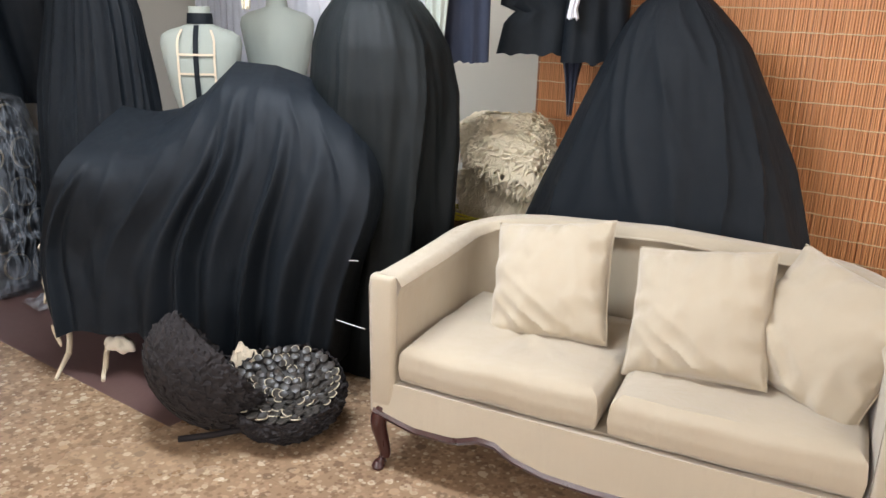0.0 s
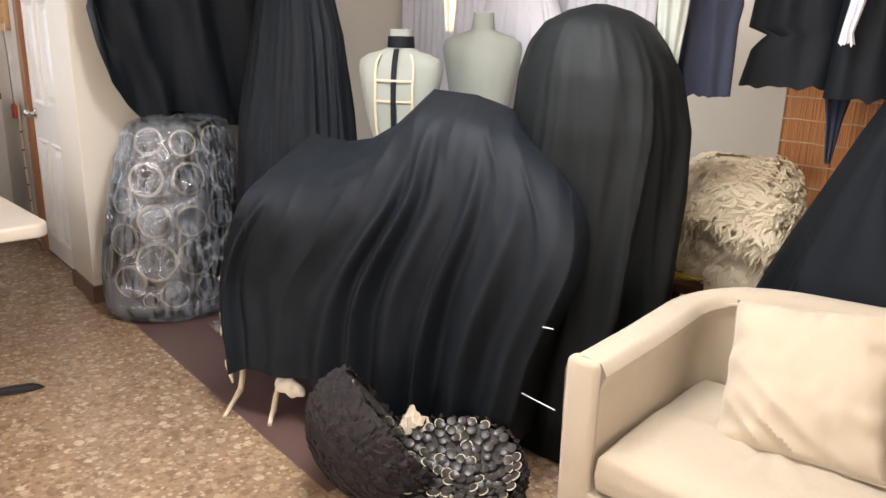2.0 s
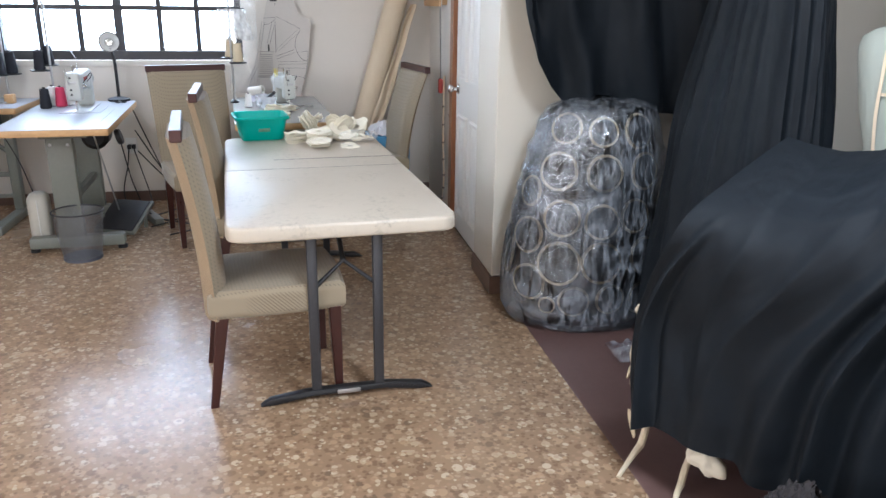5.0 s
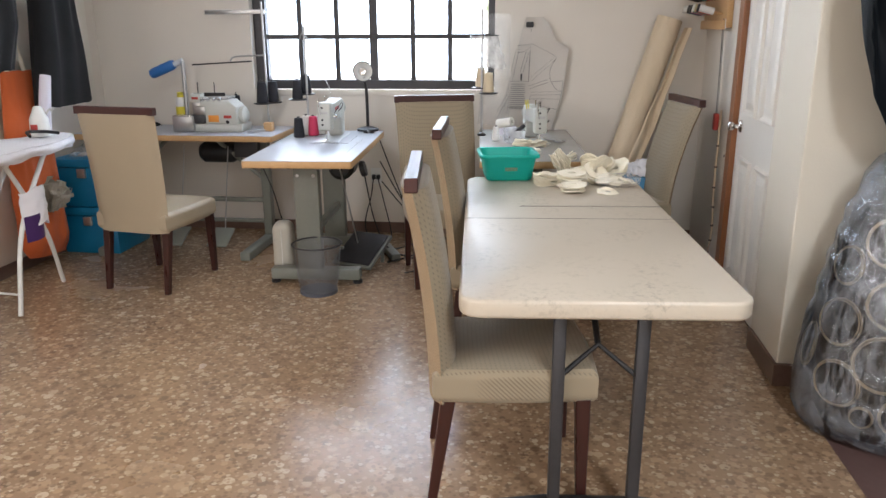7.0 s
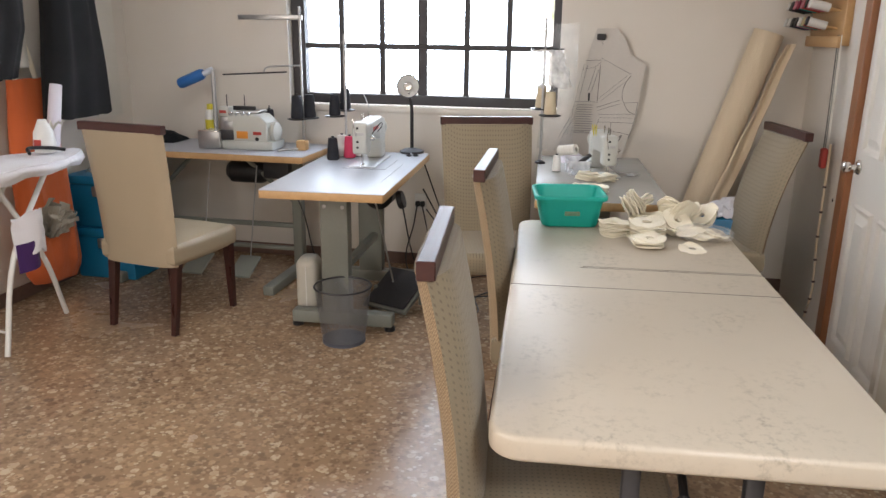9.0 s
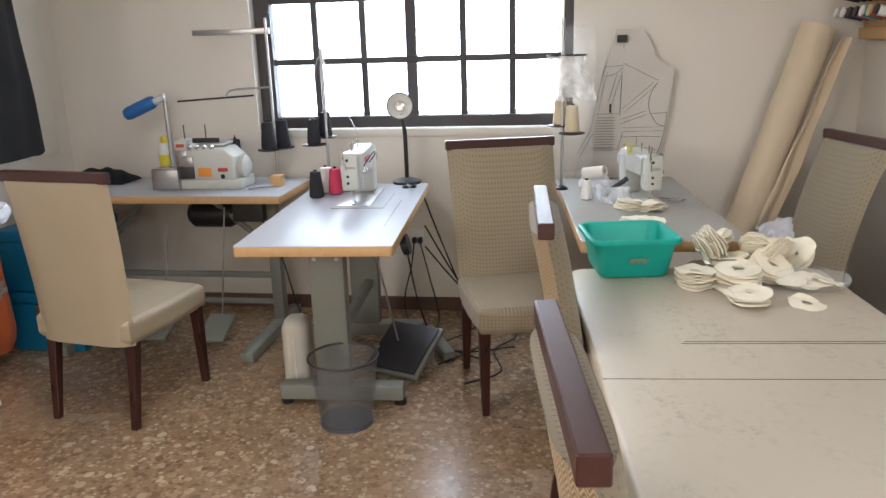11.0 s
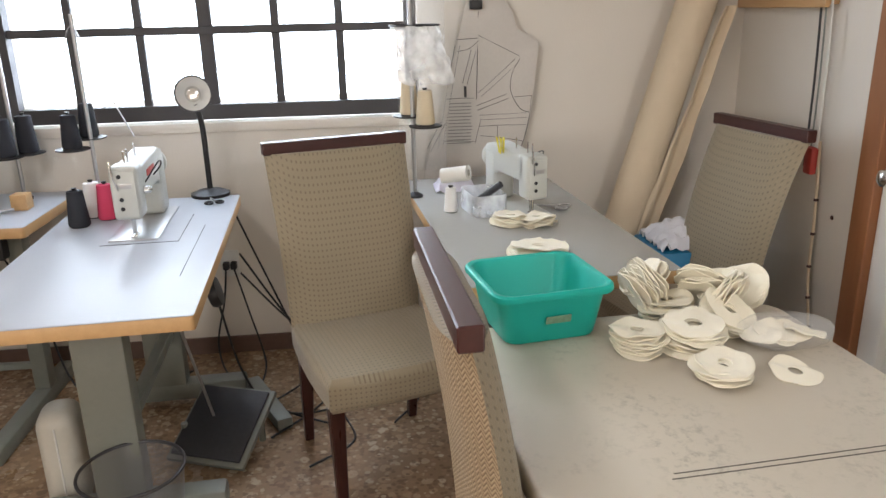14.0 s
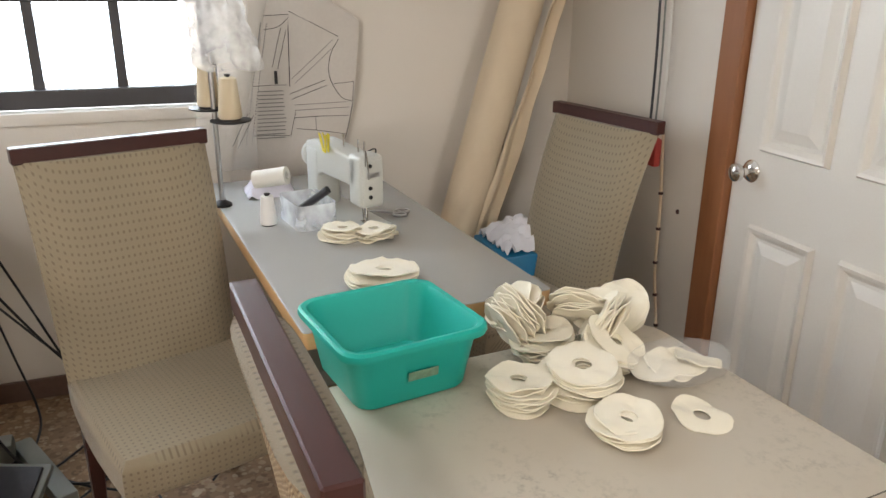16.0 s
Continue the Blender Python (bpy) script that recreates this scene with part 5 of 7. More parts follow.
part("motor", lathe([(0, -0.1), (0.07, -0.1), (0.085, -0.08), (0.085, 0.07), (0.06, 0.1), (0, 0.1)], 20, m=pose(-0.25, 0.08, 0.62, 0, 90)), "black_metal", mid, "black motor under the table")
part("switch_knob", lathe([(0, 0), (0.045, 0), (0.05, 0.012), (0.045, 0.03), (0, 0.033)], 20, m=pose(0.12, 0.26, 0.66, -75)), "black_metal", mid, "round black switch")
part("pedal_rod", tube([(0.10, 0.12, 0.70), (-0.02, 0.20, 0.16)], 0.005, 6), "steel", mid)
bm = box(-0.14, -0.13, 0.0, 0.14, 0.13, 0.012, 0.004)
part("pedal", bm, "grey_metal", mid, "ribbed dark foot pedal", m=pose(-0.04, 0.22, 0.115, 0, 28, -24))
part("pedal_frame", box(-0.155, -0.145, -0.022, 0.155, 0.145, -0.002, 0.004), "machine_green", mid, m=pose(-0.04, 0.22, 0.115, 0, 28, -24))
for y in (-0.13, 0.13):
    part("pedal_bracket", tube([(-0.06, 0.22 + y, 0.02), (-0.06, 0.22 + y, 0.12)], 0.012, 8), "machine_green", mid)
for k, (a, b) in enumerate((((-0.02, -0.08, 0), (-0.02, 0.16, 0)), ((-0.02, 0.16, 0), (-0.36, 0.16, 0)), ((-0.2, 0.22, 0), (0.33, 0.22, 0)))):
    part("inlaid_line", tube([(a[0], a[1], ZT + 0.0004), (b[0], b[1], ZT + 0.0004)], 0.0012, 4), "black_metal", mid, "dark joint of the machine bed")


def sewing_machine(m, label, accent):
    s = thing("sewing_machine", label, "sewing machine", m, "sewing machines")
    part("bed", box(-0.04, -0.09, 0.0, 0.46, 0.09, 0.006, 0.002), "steel" if accent else "machine_white", s, "flat machine bed")
    part("pillar", box(0.33, -0.055, 0.004, 0.45, 0.055, 0.25, 0.02, 3), "machine_white", s, "white pillar")
    bm = prism([(-0.02, 0.16), (0.30, 0.15), (0.36, 0.12), (0.45, 0.14), (0.45, 0.265), (0.36, 0.285), (0.0, 0.27), (-0.02, 0.25)], -0.05, 0.05, 0.012, m=pose(0, 0, 0, 90), seg=3)
    part("arm", bm, "machine_white", s, "white machine arm")
    part("head", box(-0.06, -0.05, 0.085, 0.045, 0.05, 0.285, 0.016, 3), "machine_white", s, "white needle head")
    part("face_plate", box(-0.066, -0.042, 0.10, -0.058, 0.042, 0.27, 0.003), "machine_white", s, "cover plate with screws")
    for z in (0.13, 0.165, 0.25):
        part("screw", lathe([(0, 0), (0.008, 0), (0.008, 0.004), (0, 0.005)], 10, m=pose(-0.0655, 0.012, z, 0, -90)), "black_metal", s)
    part("maker_badge", box(-0.0675, -0.028, 0.205, -0.0645, 0.028, 0.225, 0.001), "steel", s, "small badge")
    part("arm_badge", box(0.10, -0.053, 0.215, 0.24, -0.0505, 0.24, 0.001), "red_label" if accent else "steel", s, "maker's strip on the arm")
    part("needle_bar", tube([(-0.005, 0, 0.09), (-0.005, 0, 0.02)], 0.006, 8), "chrome", s)
    part("presser_foot", box(-0.02, -0.012, 0.008, 0.03, 0.012, 0.016, 0.003), "chrome", s)
    part("presser_bar", tube([(0.02, 0, 0.09), (0.02, 0, 0.015)], 0.005, 8), "chrome", s)
    part("hand_wheel", lathe([(0, 0), (0.05, 0), (0.06, 0.008), (0.06, 0.028), (0.045, 0.035), (0, 0.035)], 24, m=pose(0.452, 0, 0.20, 0, 90)), "machine_white", s, "round hand wheel")
    part("thread_take_up", tube(curve_points([(-0.07, 0.02, 0.20), (-0.085, 0.03, 0.26), (-0.08, 0.035, 0.31), (-0.065, 0.03, 0.25)], 5), 0.003, 6), "chrome", s)
    for x in (0.0, 0.05, 0.18):
        part("thread_pin", tube([(x, 0, 0.27), (x, 0, 0.33)], 0.004, 6), "chrome", s)
    part("tension_dial", lathe([(0, 0), (0.015, 0), (0.015, 0.02), (0.008, 0.03), (0, 0.03)], 14, m=pose(0.02, -0.05, 0.18, 90)), "chrome", s)
    part("knee_cable", tube(curve_points([(0.06, -0.05, 0.2), (0.10, -0.10, 0.27), (0.18, -0.09, 0.24), (0.2, -0.055, 0.2)], 6), 0.003, 6), "black_metal", s)
    return s


sewing_machine(pose(-7.29, 0.335, ZT, 0, 0, 184) @ Matrix.Scale(0.86, 4), "white industrial sewing machine with red lettering strip on the pedestal table", True)
RT = pose(-7.345, 1.59, 0, 0, 0, 4.5)
rtab = sewing_table(RT, 1.32, 0.60, ZT, "grey-topped sewing table behind the folding table", "grey_melamine")
for x in (-0.5, 0.45):
    part("column", box(x - 0.04, -0.05, 0.07, x + 0.04, 0.05, 0.754, 0.006), "machine_green", rtab)
    part("foot", box(x - 0.035, -0.25, 0.0, x + 0.035, 0.25, 0.07, 0.01), "machine_green", rtab)
sewing_machine(pose(-7.33, 1.655, ZT, 0, 0, 192) @ Matrix.Scale(0.76, 4), "white industrial sewing machine with brass pins on the grey table", False)
for i in range(9):
    single("pin", tube([(-7.50 + 0.008 * (i % 5), 1.57 + 0.012 * (i // 5), ZT + 0.195), (-7.505 + 0.012 * (i % 5), 1.56 + 0.012 * (i // 3), ZT + 0.25)], 0.0022, 5), "yellow_cap", "brass-headed pin stuck in the sewing machine's pad", "pin", "brass pins")
OT = pose(-7.775, -0.80, 0, 0, 0, 0)
ot = sewing_table(OT, 0.56, 1.40, ZT, "overlock sewing table with pale top and wooden edge", "melamine")
for y in (-0.45, 0.55):
    part("upright", box(-0.02, y - 0.03, 0.06, 0.05, y + 0.03, 0.754, 0.005), "machine_green", ot, "grey steel upright")
    part("foot", box(-0.22, y - 0.035, 0.0, 0.52, y + 0.035, 0.06, 0.012), "machine_green", ot, "grey steel foot")
    part("brace", tube([(0.03, y, 0.45), (0.03, y - 0.35 if y > 0 else y + 0.3, 0.74)], 0.016, 8), "machine_green", ot)
part("crossbar", box(0.0, -0.42, 0.29, 0.03, 0.52, 0.32, 0.004), "machine_green", ot)
part("crossbar", box(0.0, -0.42, 0.14, 0.03, 0.52, 0.165, 0.004), "machine_green", ot)
part("motor", lathe([(0, -0.13), (0.06, -0.13), (0.075, -0.1), (0.075, 0.1), (0.05, 0.13), (0, 0.13)], 20, m=pose(-0.02, 0.2, 0.64, 90)), "black_metal", ot, "black motor under the table")
part("control_box", box(-0.06, 0.36, 0.62, 0.1, 0.53, 0.74, 0.008), "grey_metal", ot, "switch box with red button")
for y in (0.30, -0.02):
    part("pedal", box(-0.1, -0.07, -0.008, 0.1, 0.07, 0.008, 0.006), "machine_green", ot, "pale green foot pedal", m=pose(0.30, y, 0.10, 0, 24, 0))
    part("pedal_chain", tube([(0.22, y, 0.13), (0.10, y + 0.02, 0.70)], 0.004, 6), "steel", ot)

# overlock machine
ov = thing("overlock_machine", "cream overlock machine with orange label on the sewing table", "overlock machine", pose(-7.76, -0.60, ZT, 0, 0, 90))
part("base", box(-0.24, -0.09, 0.0, 0.235, 0.10, 0.055, 0.01), "machine_white", ov)
bm = prism([(-0.06, 0.05), (0.20, 0.05), (0.20, 0.17), (0.15, 0.215), (0.02, 0.225), (-0.06, 0.20)], -0.08, 0.09, 0.012, m=pose(0, 0, 0, 90), seg=3)
part("body", bm, "machine_white", ov, "rounded cream casing")
part("lower_box", box(-0.25, -0.12, 0.004, -0.10, 0.04, 0.11, 0.006), "steel", ov, "grey metal cloth plate")
part("head", box(-0.13, -0.05, 0.10, -0.07, 0.05, 0.20, 0.006), "steel", ov, "needle clamp")
part("maker_badge", box(-0.135, -0.056, 0.20, -0.065, 0.05, 0.255, 0.004), "machine_white", ov)
part("red_strip", box(-0.125, -0.059, 0.218, -0.08, -0.0555, 0.235, 0.001), "red_label", ov)
part("front_label", box(0.0, -0.0935, 0.07, 0.075, -0.0905, 0.115, 0.001), "orange_label", ov, "orange warning label")
part("red_badge", box(0.11, -0.0935, 0.095, 0.165, -0.0905, 0.115, 0.001), "red_label", ov)
part("hand_wheel", lathe([(0, 0), (0.055, 0), (0.06, 0.01), (0.06, 0.03), (0.03, 0.05), (0, 0.05)], 24, m=pose(0.20, 0.0, 0.11, 0, 90)), "machine_white", ov, "hand wheel")
for i in range(4):
    part("tension_dial", lathe([(0, 0), (0.013, 0), (0.015, 0.01), (0.013, 0.02), (0.007, 0.03), (0, 0.03)], 12, m=pose(-0.035 + 0.04 * i, -0.075, 0.215, 60)), "chrome", ov)
part("thread_plate", box(-0.05, -0.02, 0.235, 0.10, -0.012, 0.262, 0.002), "black_metal", ov)
for x in (-0.1, 0.02):
    part("thread_pin", tube([(x, 0, 0.22), (x, 0, 0.33)], 0.003, 6), "black_metal", ov)

part("needle_guard", box(-0.115, -0.10, 0.06, -0.02, -0.06, 0.12, 0.004), "grey_metal", ov, "dark needle guard")
part("looper_cover", box(-0.08, -0.096, 0.115, -0.02, -0.07, 0.175, 0.006), "steel", ov)
part("foot_lever", tube([(-0.08, 0.03, 0.20), (-0.16, 0.05, 0.23)], 0.006, 8), "chrome", ov)
part("oil_window", lathe([(0, 0), (0.012, 0), (0.012, 0.004), (0, 0.006)], 14, m=pose(0.135, -0.091, 0.07, 90)), "black_metal", ov)
part("top_cover", box(0.0, -0.06, 0.222, 0.14, 0.07, 0.238, 0.005), "steel", ov)
part("cloth_guide", box(-0.24, -0.125, 0.11, -0.11, -0.02, 0.114, 0.001), "chrome", ov)

# lamp arm with blue cover
arm = thing("work_light", "slim machine light with a bright blue cover on a steel post", "light", pose(-7.9, -0.86, ZT))
part("post", tube([(0, 0, 0), (0, 0, 0.47)], 0.014, 12), "steel", arm)
part("clamp", box(-0.06, -0.05, 0, 0.06, 0.06, 0.04, 0.006), "steel", arm)
part("blue_cover", lathe([(0.0, 0.0), (0.03, 0.0), (0.036, 0.02), (0.036, 0.17), (0.028, 0.19), (0.0, 0.19)], 16, m=pose(0, -0.24, 0.375, -68)), "blue_plastic", arm, "crumpled blue cover")
part("neck", tube([(0, -0.07, 0.44), (0, 0, 0.47)], 0.02, 10), "clear_plastic", arm)

# spray bottle with yellow cap
bot = thing("spray_can", "white spray bottle with yellow cap and label by the wall", "bottle", pose(-8.02, -0.96, ZT))
part("body", lathe([(0, 0), (0.036, 0), (0.038, 0.01), (0.038, 0.17), (0.03, 0.20), (0.02, 0.21), (0, 0.21)], 20), "white_plastic", bot)
part("label", lathe([(0.0385, 0.08), (0.039, 0.08), (0.039, 0.14), (0.0385, 0.14)], 20), "yellow_cap", bot)
part("base_label", lathe([(0.0385, 0.012), (0.039, 0.012), (0.039, 0.075), (0.0385, 0.075)], 20), "black_metal", bot)
part("cap", lathe([(0.021, 0.2), (0.025, 0.2), (0.022, 0.24), (0, 0.245)], 16), "yellow_cap", bot, "yellow cap")
bm = grid(30, 14, lambda u, v: Vector((-8.02 + 0.22 * v, -1.48 + 0.36 * u, ZT + 0.002 + (0.075 + 0.03 * wob(u * 5, v * 4)) * math.sin(math.pi * u) ** 0.5 * math.sin(math.pi * v) ** 0.5)))
single("folded_cloth", bm, "black_cloth", "crumpled black cloth on the overlock table", "cloth")


def cone(m, mat, label, s=1.0):
    c = thing("thread_cone", label, "thread cone", m, "thread cones")
    part("thread", lathe([(0, 0.004), (0.034 * s, 0.004), (0.036 * s, 0.012), (0.026 * s, 0.125 * s), (0.014, 0.128 * s), (0, 0.128 * s)], 20), mat, c)
    part("core", lathe([(0.0, 0), (0.03 * s, 0), (0.03 * s, 0.005), (0.006, 0.128 * s), (0.010, 0.136 * s), (0, 0.136 * s)], 14), "black_metal", c, "plastic cone core")
    return c


def thread_stand(m, height, discs, label):
    s = thing("thread_stand", label, "thread stand", m, "thread stands")
    part("pole", tube([(0, 0, 0), (0, 0, height)], 0.008, 10), "steel", s)
    part("pole_base", lathe([(0, 0), (0.03, 0), (0.03, 0.008), (0.01, 0.02), (0, 0.02)], 16), "black_metal", s)
    for x, y, z in discs:
        part("disc", lathe([(0, z), (0.05, z), (0.062, z + 0.004), (0.062, z + 0.008), (0, z + 0.008)], 24, m=pose(x, y, 0)), "black_metal", s, "black cone holder")
        part("disc_arm", tube([(0, 0, z), (x, y, z)], 0.005, 6), "steel", s)
        part("spindle", tube([(x, y, z), (x, y, z + 0.13)], 0.004, 6), "steel", s)
    return s


S1 = (-7.82, 0.06)
thread_stand(pose(*S1, ZT), 0.70, [(0.03, -0.06, 0.21), (-0.05, -0.02, 0.24)], "tall thread stand on the pedestal table")
cone(pose(S1[0] + 0.03, S1[1] - 0.06, ZT + 0.219), "thread_dark", "charcoal thread cone on a stand")
cone(pose(S1[0] - 0.05, S1[1] - 0.02, ZT + 0.249), "thread_dark", "charcoal thread cone on a stand")
single("thread_loop", tube(curve_points([(S1[0], S1[1] - 0.05, 1.2), (S1[0], S1[1] - 0.04, 1.38), (S1[0], S1[1], 1.45), (S1[0] + 0.08, S1[1] + 0.08, 1.30), (-7.45, 0.33, 1.10)], 8), 0.0025, 5), "steel", "grey thread running down to the sewing machine", "thread")
cone(pose(-7.47, 0.10, ZT), "thread_dark", "black thread cone on the table")
cone(pose(-7.56, 0.17, ZT), "thread_pink", "bright pink thread cone on the table")
cone(pose(-7.60, 0.11, ZT), "thread_white", "white thread cone on the table")
cone(pose(-7.64, 0.20, ZT), "thread_white", "white thread cone on the table")

S2 = (-7.94, -0.27)
thread_stand(pose(*S2, ZT), 0.86, [(0.04, -0.022, 0.17), (-0.05, 0.025, 0.17)], "thread stand with two long arms on the overlock table")
for dx, dy in ((0.04, -0.022), (-0.05, 0.025)):
    cone(pose(S2[0] + dx, S2[1] + dy, ZT + 0.179), "thread_dark", "black thread cone on the stand", 1.15)
single("stand_arm", box(S2[0] - 0.006, -0.68, 1.575, S2[0] + 0.006, S2[1] + 0.02, 1.605, 0.002), "steel", "flat steel thread guide arm with holes", "thread guide")
single("stand_arm", tube(curve_points([(S2[0], S2[1], 1.30), (S2[0], -0.40, 1.295), (S2[0], -0.50, 1.285), (S2[0] + 0.02, -0.52, 1.25)], 5), 0.006, 8), "steel", "bent steel thread guide arm", "thread guide")
single("stand_arm", tube([(S2[0] + 0.02, -0.80, 1.235), (S2[0] + 0.02, -0.36, 1.26)], 0.005, 8), "black_metal", "thin dark thread guide rod", "thread guide")
single("cone_post", tube([(-7.96, -0.51, ZT), (-7.96, -0.51, ZT + 0.25)], 0.004, 6), "black_metal", "thin spindle under a thread cone on the table", "spindle")
cone(pose(-7.96, -0.51, ZT + 0.10), "thread_dark", "black thread cone behind the overlock machine")
single("tan_block", box(-7.80, -0.24, ZT, -7.74, -0.18, ZT + 0.06, 0.004), "edge_wood", "small wooden block on the overlock table", "block")
single("pincers", tube([(-7.66, -0.33, ZT + 0.008), (-7.72, -0.22, ZT + 0.012)], 0.006, 8), "steel", "small metal tweezers on the overlock table", "tool")

# lamp with round head
lamp = thing("desk_lamp", "black gooseneck lamp with a round white reflector", "lamp", pose(-7.86, 0.47, ZT))
part("base", lathe([(0, 0), (0.075, 0), (0.075, 0.012), (0.05, 0.022), (0.015, 0.03), (0, 0.03)], 28), "black_metal", lamp)
part("neck", tube(curve_points([(0, 0, 0.02), (0.0, 0.0, 0.15), (-0.01, -0.005, 0.28), (0.0, -0.02, 0.36)], 6), 0.011, 10), "black_metal", lamp, "ribbed black neck")
part("shade", lathe([(0.02, -0.03), (0.035, -0.028), (0.066, 0.016), (0.068, 0.016), (0.064, 0.012), (0.03, -0.018), (0, -0.018)], 28, m=pose(0.01, -0.02, 0.40, 0, 82, 12)), "white_plastic", lamp, "round white reflector")
part("bulb", lathe([(0, -0.015), (0.026, -0.012), (0.03, 0.0), (0.022, 0.012), (0, 0.016)], 18, m=pose(0.015, -0.02, 0.40, 0, 82, 12)), "chrome", lamp, "silver lamp bulb")
part("ring", lathe([(0.064, 0.014), (0.07, 0.014), (0.07, 0.02), (0.064, 0.02), (0.064, 0.014)], 28, cap=False, m=pose(0.01, -0.02, 0.40, 0, 82, 12)), "grey_metal", lamp)

# right-hand stand with hanging bag
S3 = (-7.68, 1.275)
thread_stand(pose(*S3, ZT), 0.80, [(0.03, 0.045, 0.27), (-0.04, -0.01, 0.30)], "tall thread stand on the grey table")
cone(pose(S3[0] + 0.03, S3[1] + 0.045, ZT + 0.279), "thread_cream", "cream thread cone on the stand")
cone(pose(S3[0] - 0.04, S3[1] - 0.01, ZT + 0.309), "thread_cream", "cream thread cone on the stand")
cone(pose(-7.43, 1.385, ZT), "thread_white", "white thread cone on the grey table", 0.7)
single("thread_roll", lathe([(0.014, -0.055), (0.029, -0.055), (0.029, 0.055), (0.014, 0.055), (0.014, -0.055)], 20, cap=False, m=pose(-7.66, 1.43, ZT + 0.085, 0, 80, 60)), "paper", "white paper roll lying on the table", "roll")
hoop = [(S3[0] + 0.02 + 0.08 * math.cos(t), S3[1] + 0.015 + 0.09 * math.sin(t), 1.43) for t in (2 * math.pi * i / 24 for i in range(25))]
hb = thing("scrap_bag", "clear plastic scrap bag hanging from a wire hoop", "bag")
part("hoop", tube(hoop, 0.004, 6), "black_metal", hb)


def scrap(u, v):
    a = 2 * math.pi * u
    r = 0.082 * (1 + 0.35 * v) + 0.02 * wob(math.cos(a) * 3, math.sin(a) * 3, v * 4)
    return Vector((S3[0] + 0.02 + r * math.cos(a), S3[1] + 0.015 + 0.03 * v + r * math.sin(a), 1.43 - 0.20 * v + 0.02 * wob(math.cos(a) * 2, math.sin(a) * 2) * v))


part("film", grid(40, 14, scrap, wrap=True), "milky_film", hb, "thin milky film")
single("plastic_sleeve", grid(24, 24, lambda u, v: Vector((-8.05 + 0.03 * wob(u * 4, v * 4, 2), 1.27 + 0.17 * u - 0.05 * v * (1 - u), 0.82 + 0.75 * (1 - v) + 0.02 * wob(u * 9, v)))), "thin_film", "clear plastic sleeve hanging by the window", "plastic sleeve")

# clear box, felt and small things on the grey table
cb = prism(rounded(0.18, 0.12, 0.02, 4), 0, 0.075, m=pose(-7.42, 1.50, ZT + 0.001, 0, 0, 10))
bmesh.ops.delete(cb, geom=[f for f in cb.faces if f.normal.z > 0.9 and f.calc_center_median().z > ZT + 0.05], context="FACES_ONLY")
single("plastic_box", cb, "clear_plastic", "open clear plastic box with tools on the grey table", "box")
single("scissors", tube([(-7.46, 1.47, ZT + 0.02), (-7.40, 1.56, ZT + 0.10)], 0.012, 8), "grey_metal", "dark tool handle in the plastic box", "tool")
single("lilac_cloth", grid(16, 12, lambda u, v: Vector((-7.86 + 0.14 * u, 1.36 + 0.16 * v, ZT + 0.002 + 0.07 * math.sin(math.pi * u) ** 0.6 * math.sin(math.pi * v) ** 0.6 + 0.015 * wob(u * 6, v * 6)))), "lilac_paper", "crumpled lilac cloth at the back of the table", "cloth")


def disc_mesh(r, hole, seed, amp=0.012, th=0.0024, n=30):
    def fn(u, v):
        a = 2 * math.pi * u
        rr = hole + (r * (1 + 0.05 * wob(math.cos(a) * 2, math.sin(a) * 2, seed)) - hole) * v
        return Vector((rr * math.cos(a), 0.92 * rr * math.sin(a), amp * wob(rr * 25 * math.cos(a), rr * 25 * math.sin(a), seed) * v))
    bm = grid(n, 4, fn, wrap=True)
    return thicken(bm, th)


def felt_stack(x, y, z, count, r=0.062, lean=(0, 0), seed=0.0, label="stack of cream felt rings"):
    t = thing("felt_stack", label, "felt rings", pose(x, y, z, lean[0], lean[1], 37 * seed), "felt ring stacks")
    rng = random.Random(int(seed * 7) + 3)
    for i in range(count):
        part("felt_ring", disc_mesh(r * rng.uniform(0.95, 1.05), r * 0.27, seed + i * 1.7), "felt", t, m=pose(rng.uniform(-1, 1) * 0.009, rng.uniform(-1, 1) * 0.009, 0.006 + i * 0.0054, rng.uniform(-6, 6), rng.uniform(-6, 6), rng.uniform(0, 360)))
    return t


TZ = 0.737
felt_stack(-6.36, 1.69, TZ, 9, 0.060, (0, 0), 1.0)
felt_stack(-6.365, 1.815, TZ + 0.004, 10, 0.075, (8, 0), 2.0, "tall stack of cream felt rings")
felt_stack(-6.205, 1.81, TZ, 6, 0.062, (0, 3), 3.0)
felt_stack(-6.212, 1.98, TZ - 0.004, 1, 0.06, (0, 0), 4.0, "single cream felt ring lying flat")
felt_stack(-6.55, 1.735, TZ + 0.06, 12, 0.062, (58, 10), 5.0, "stack of felt rings standing on edge")
felt_stack(-6.52, 1.825, TZ, 9, 0.07, (-4, 5), 6.0)
felt_stack(-6.55, 1.92, TZ + 0.045, 9, 0.066, (40, -20), 7.0, "tumbled stack of cream felt rings")
felt_stack(-6.485, 1.965, TZ + 0.05, 8, 0.068, (52, 30), 8.0, "tumbled stack of cream felt rings")
felt_stack(-6.60, 1.80, TZ + 0.06, 6, 0.065, (30, 10), 9.0, "tumbled stack of cream felt rings")
felt_stack(-6.60, 2.06, TZ + 0.03, 5, 0.066, (36, 24), 10.0, "tumbled stack of cream felt rings")
felt_stack(-6.56, 1.99, TZ + 0.05, 5, 0.062, (34, -14), 11.0, "tumbled stack of cream felt rings")
felt_stack(-6.44, 1.93, TZ + 0.02, 7, 0.066, (22, 16), 12.0, "tumbled stack of cream felt rings")
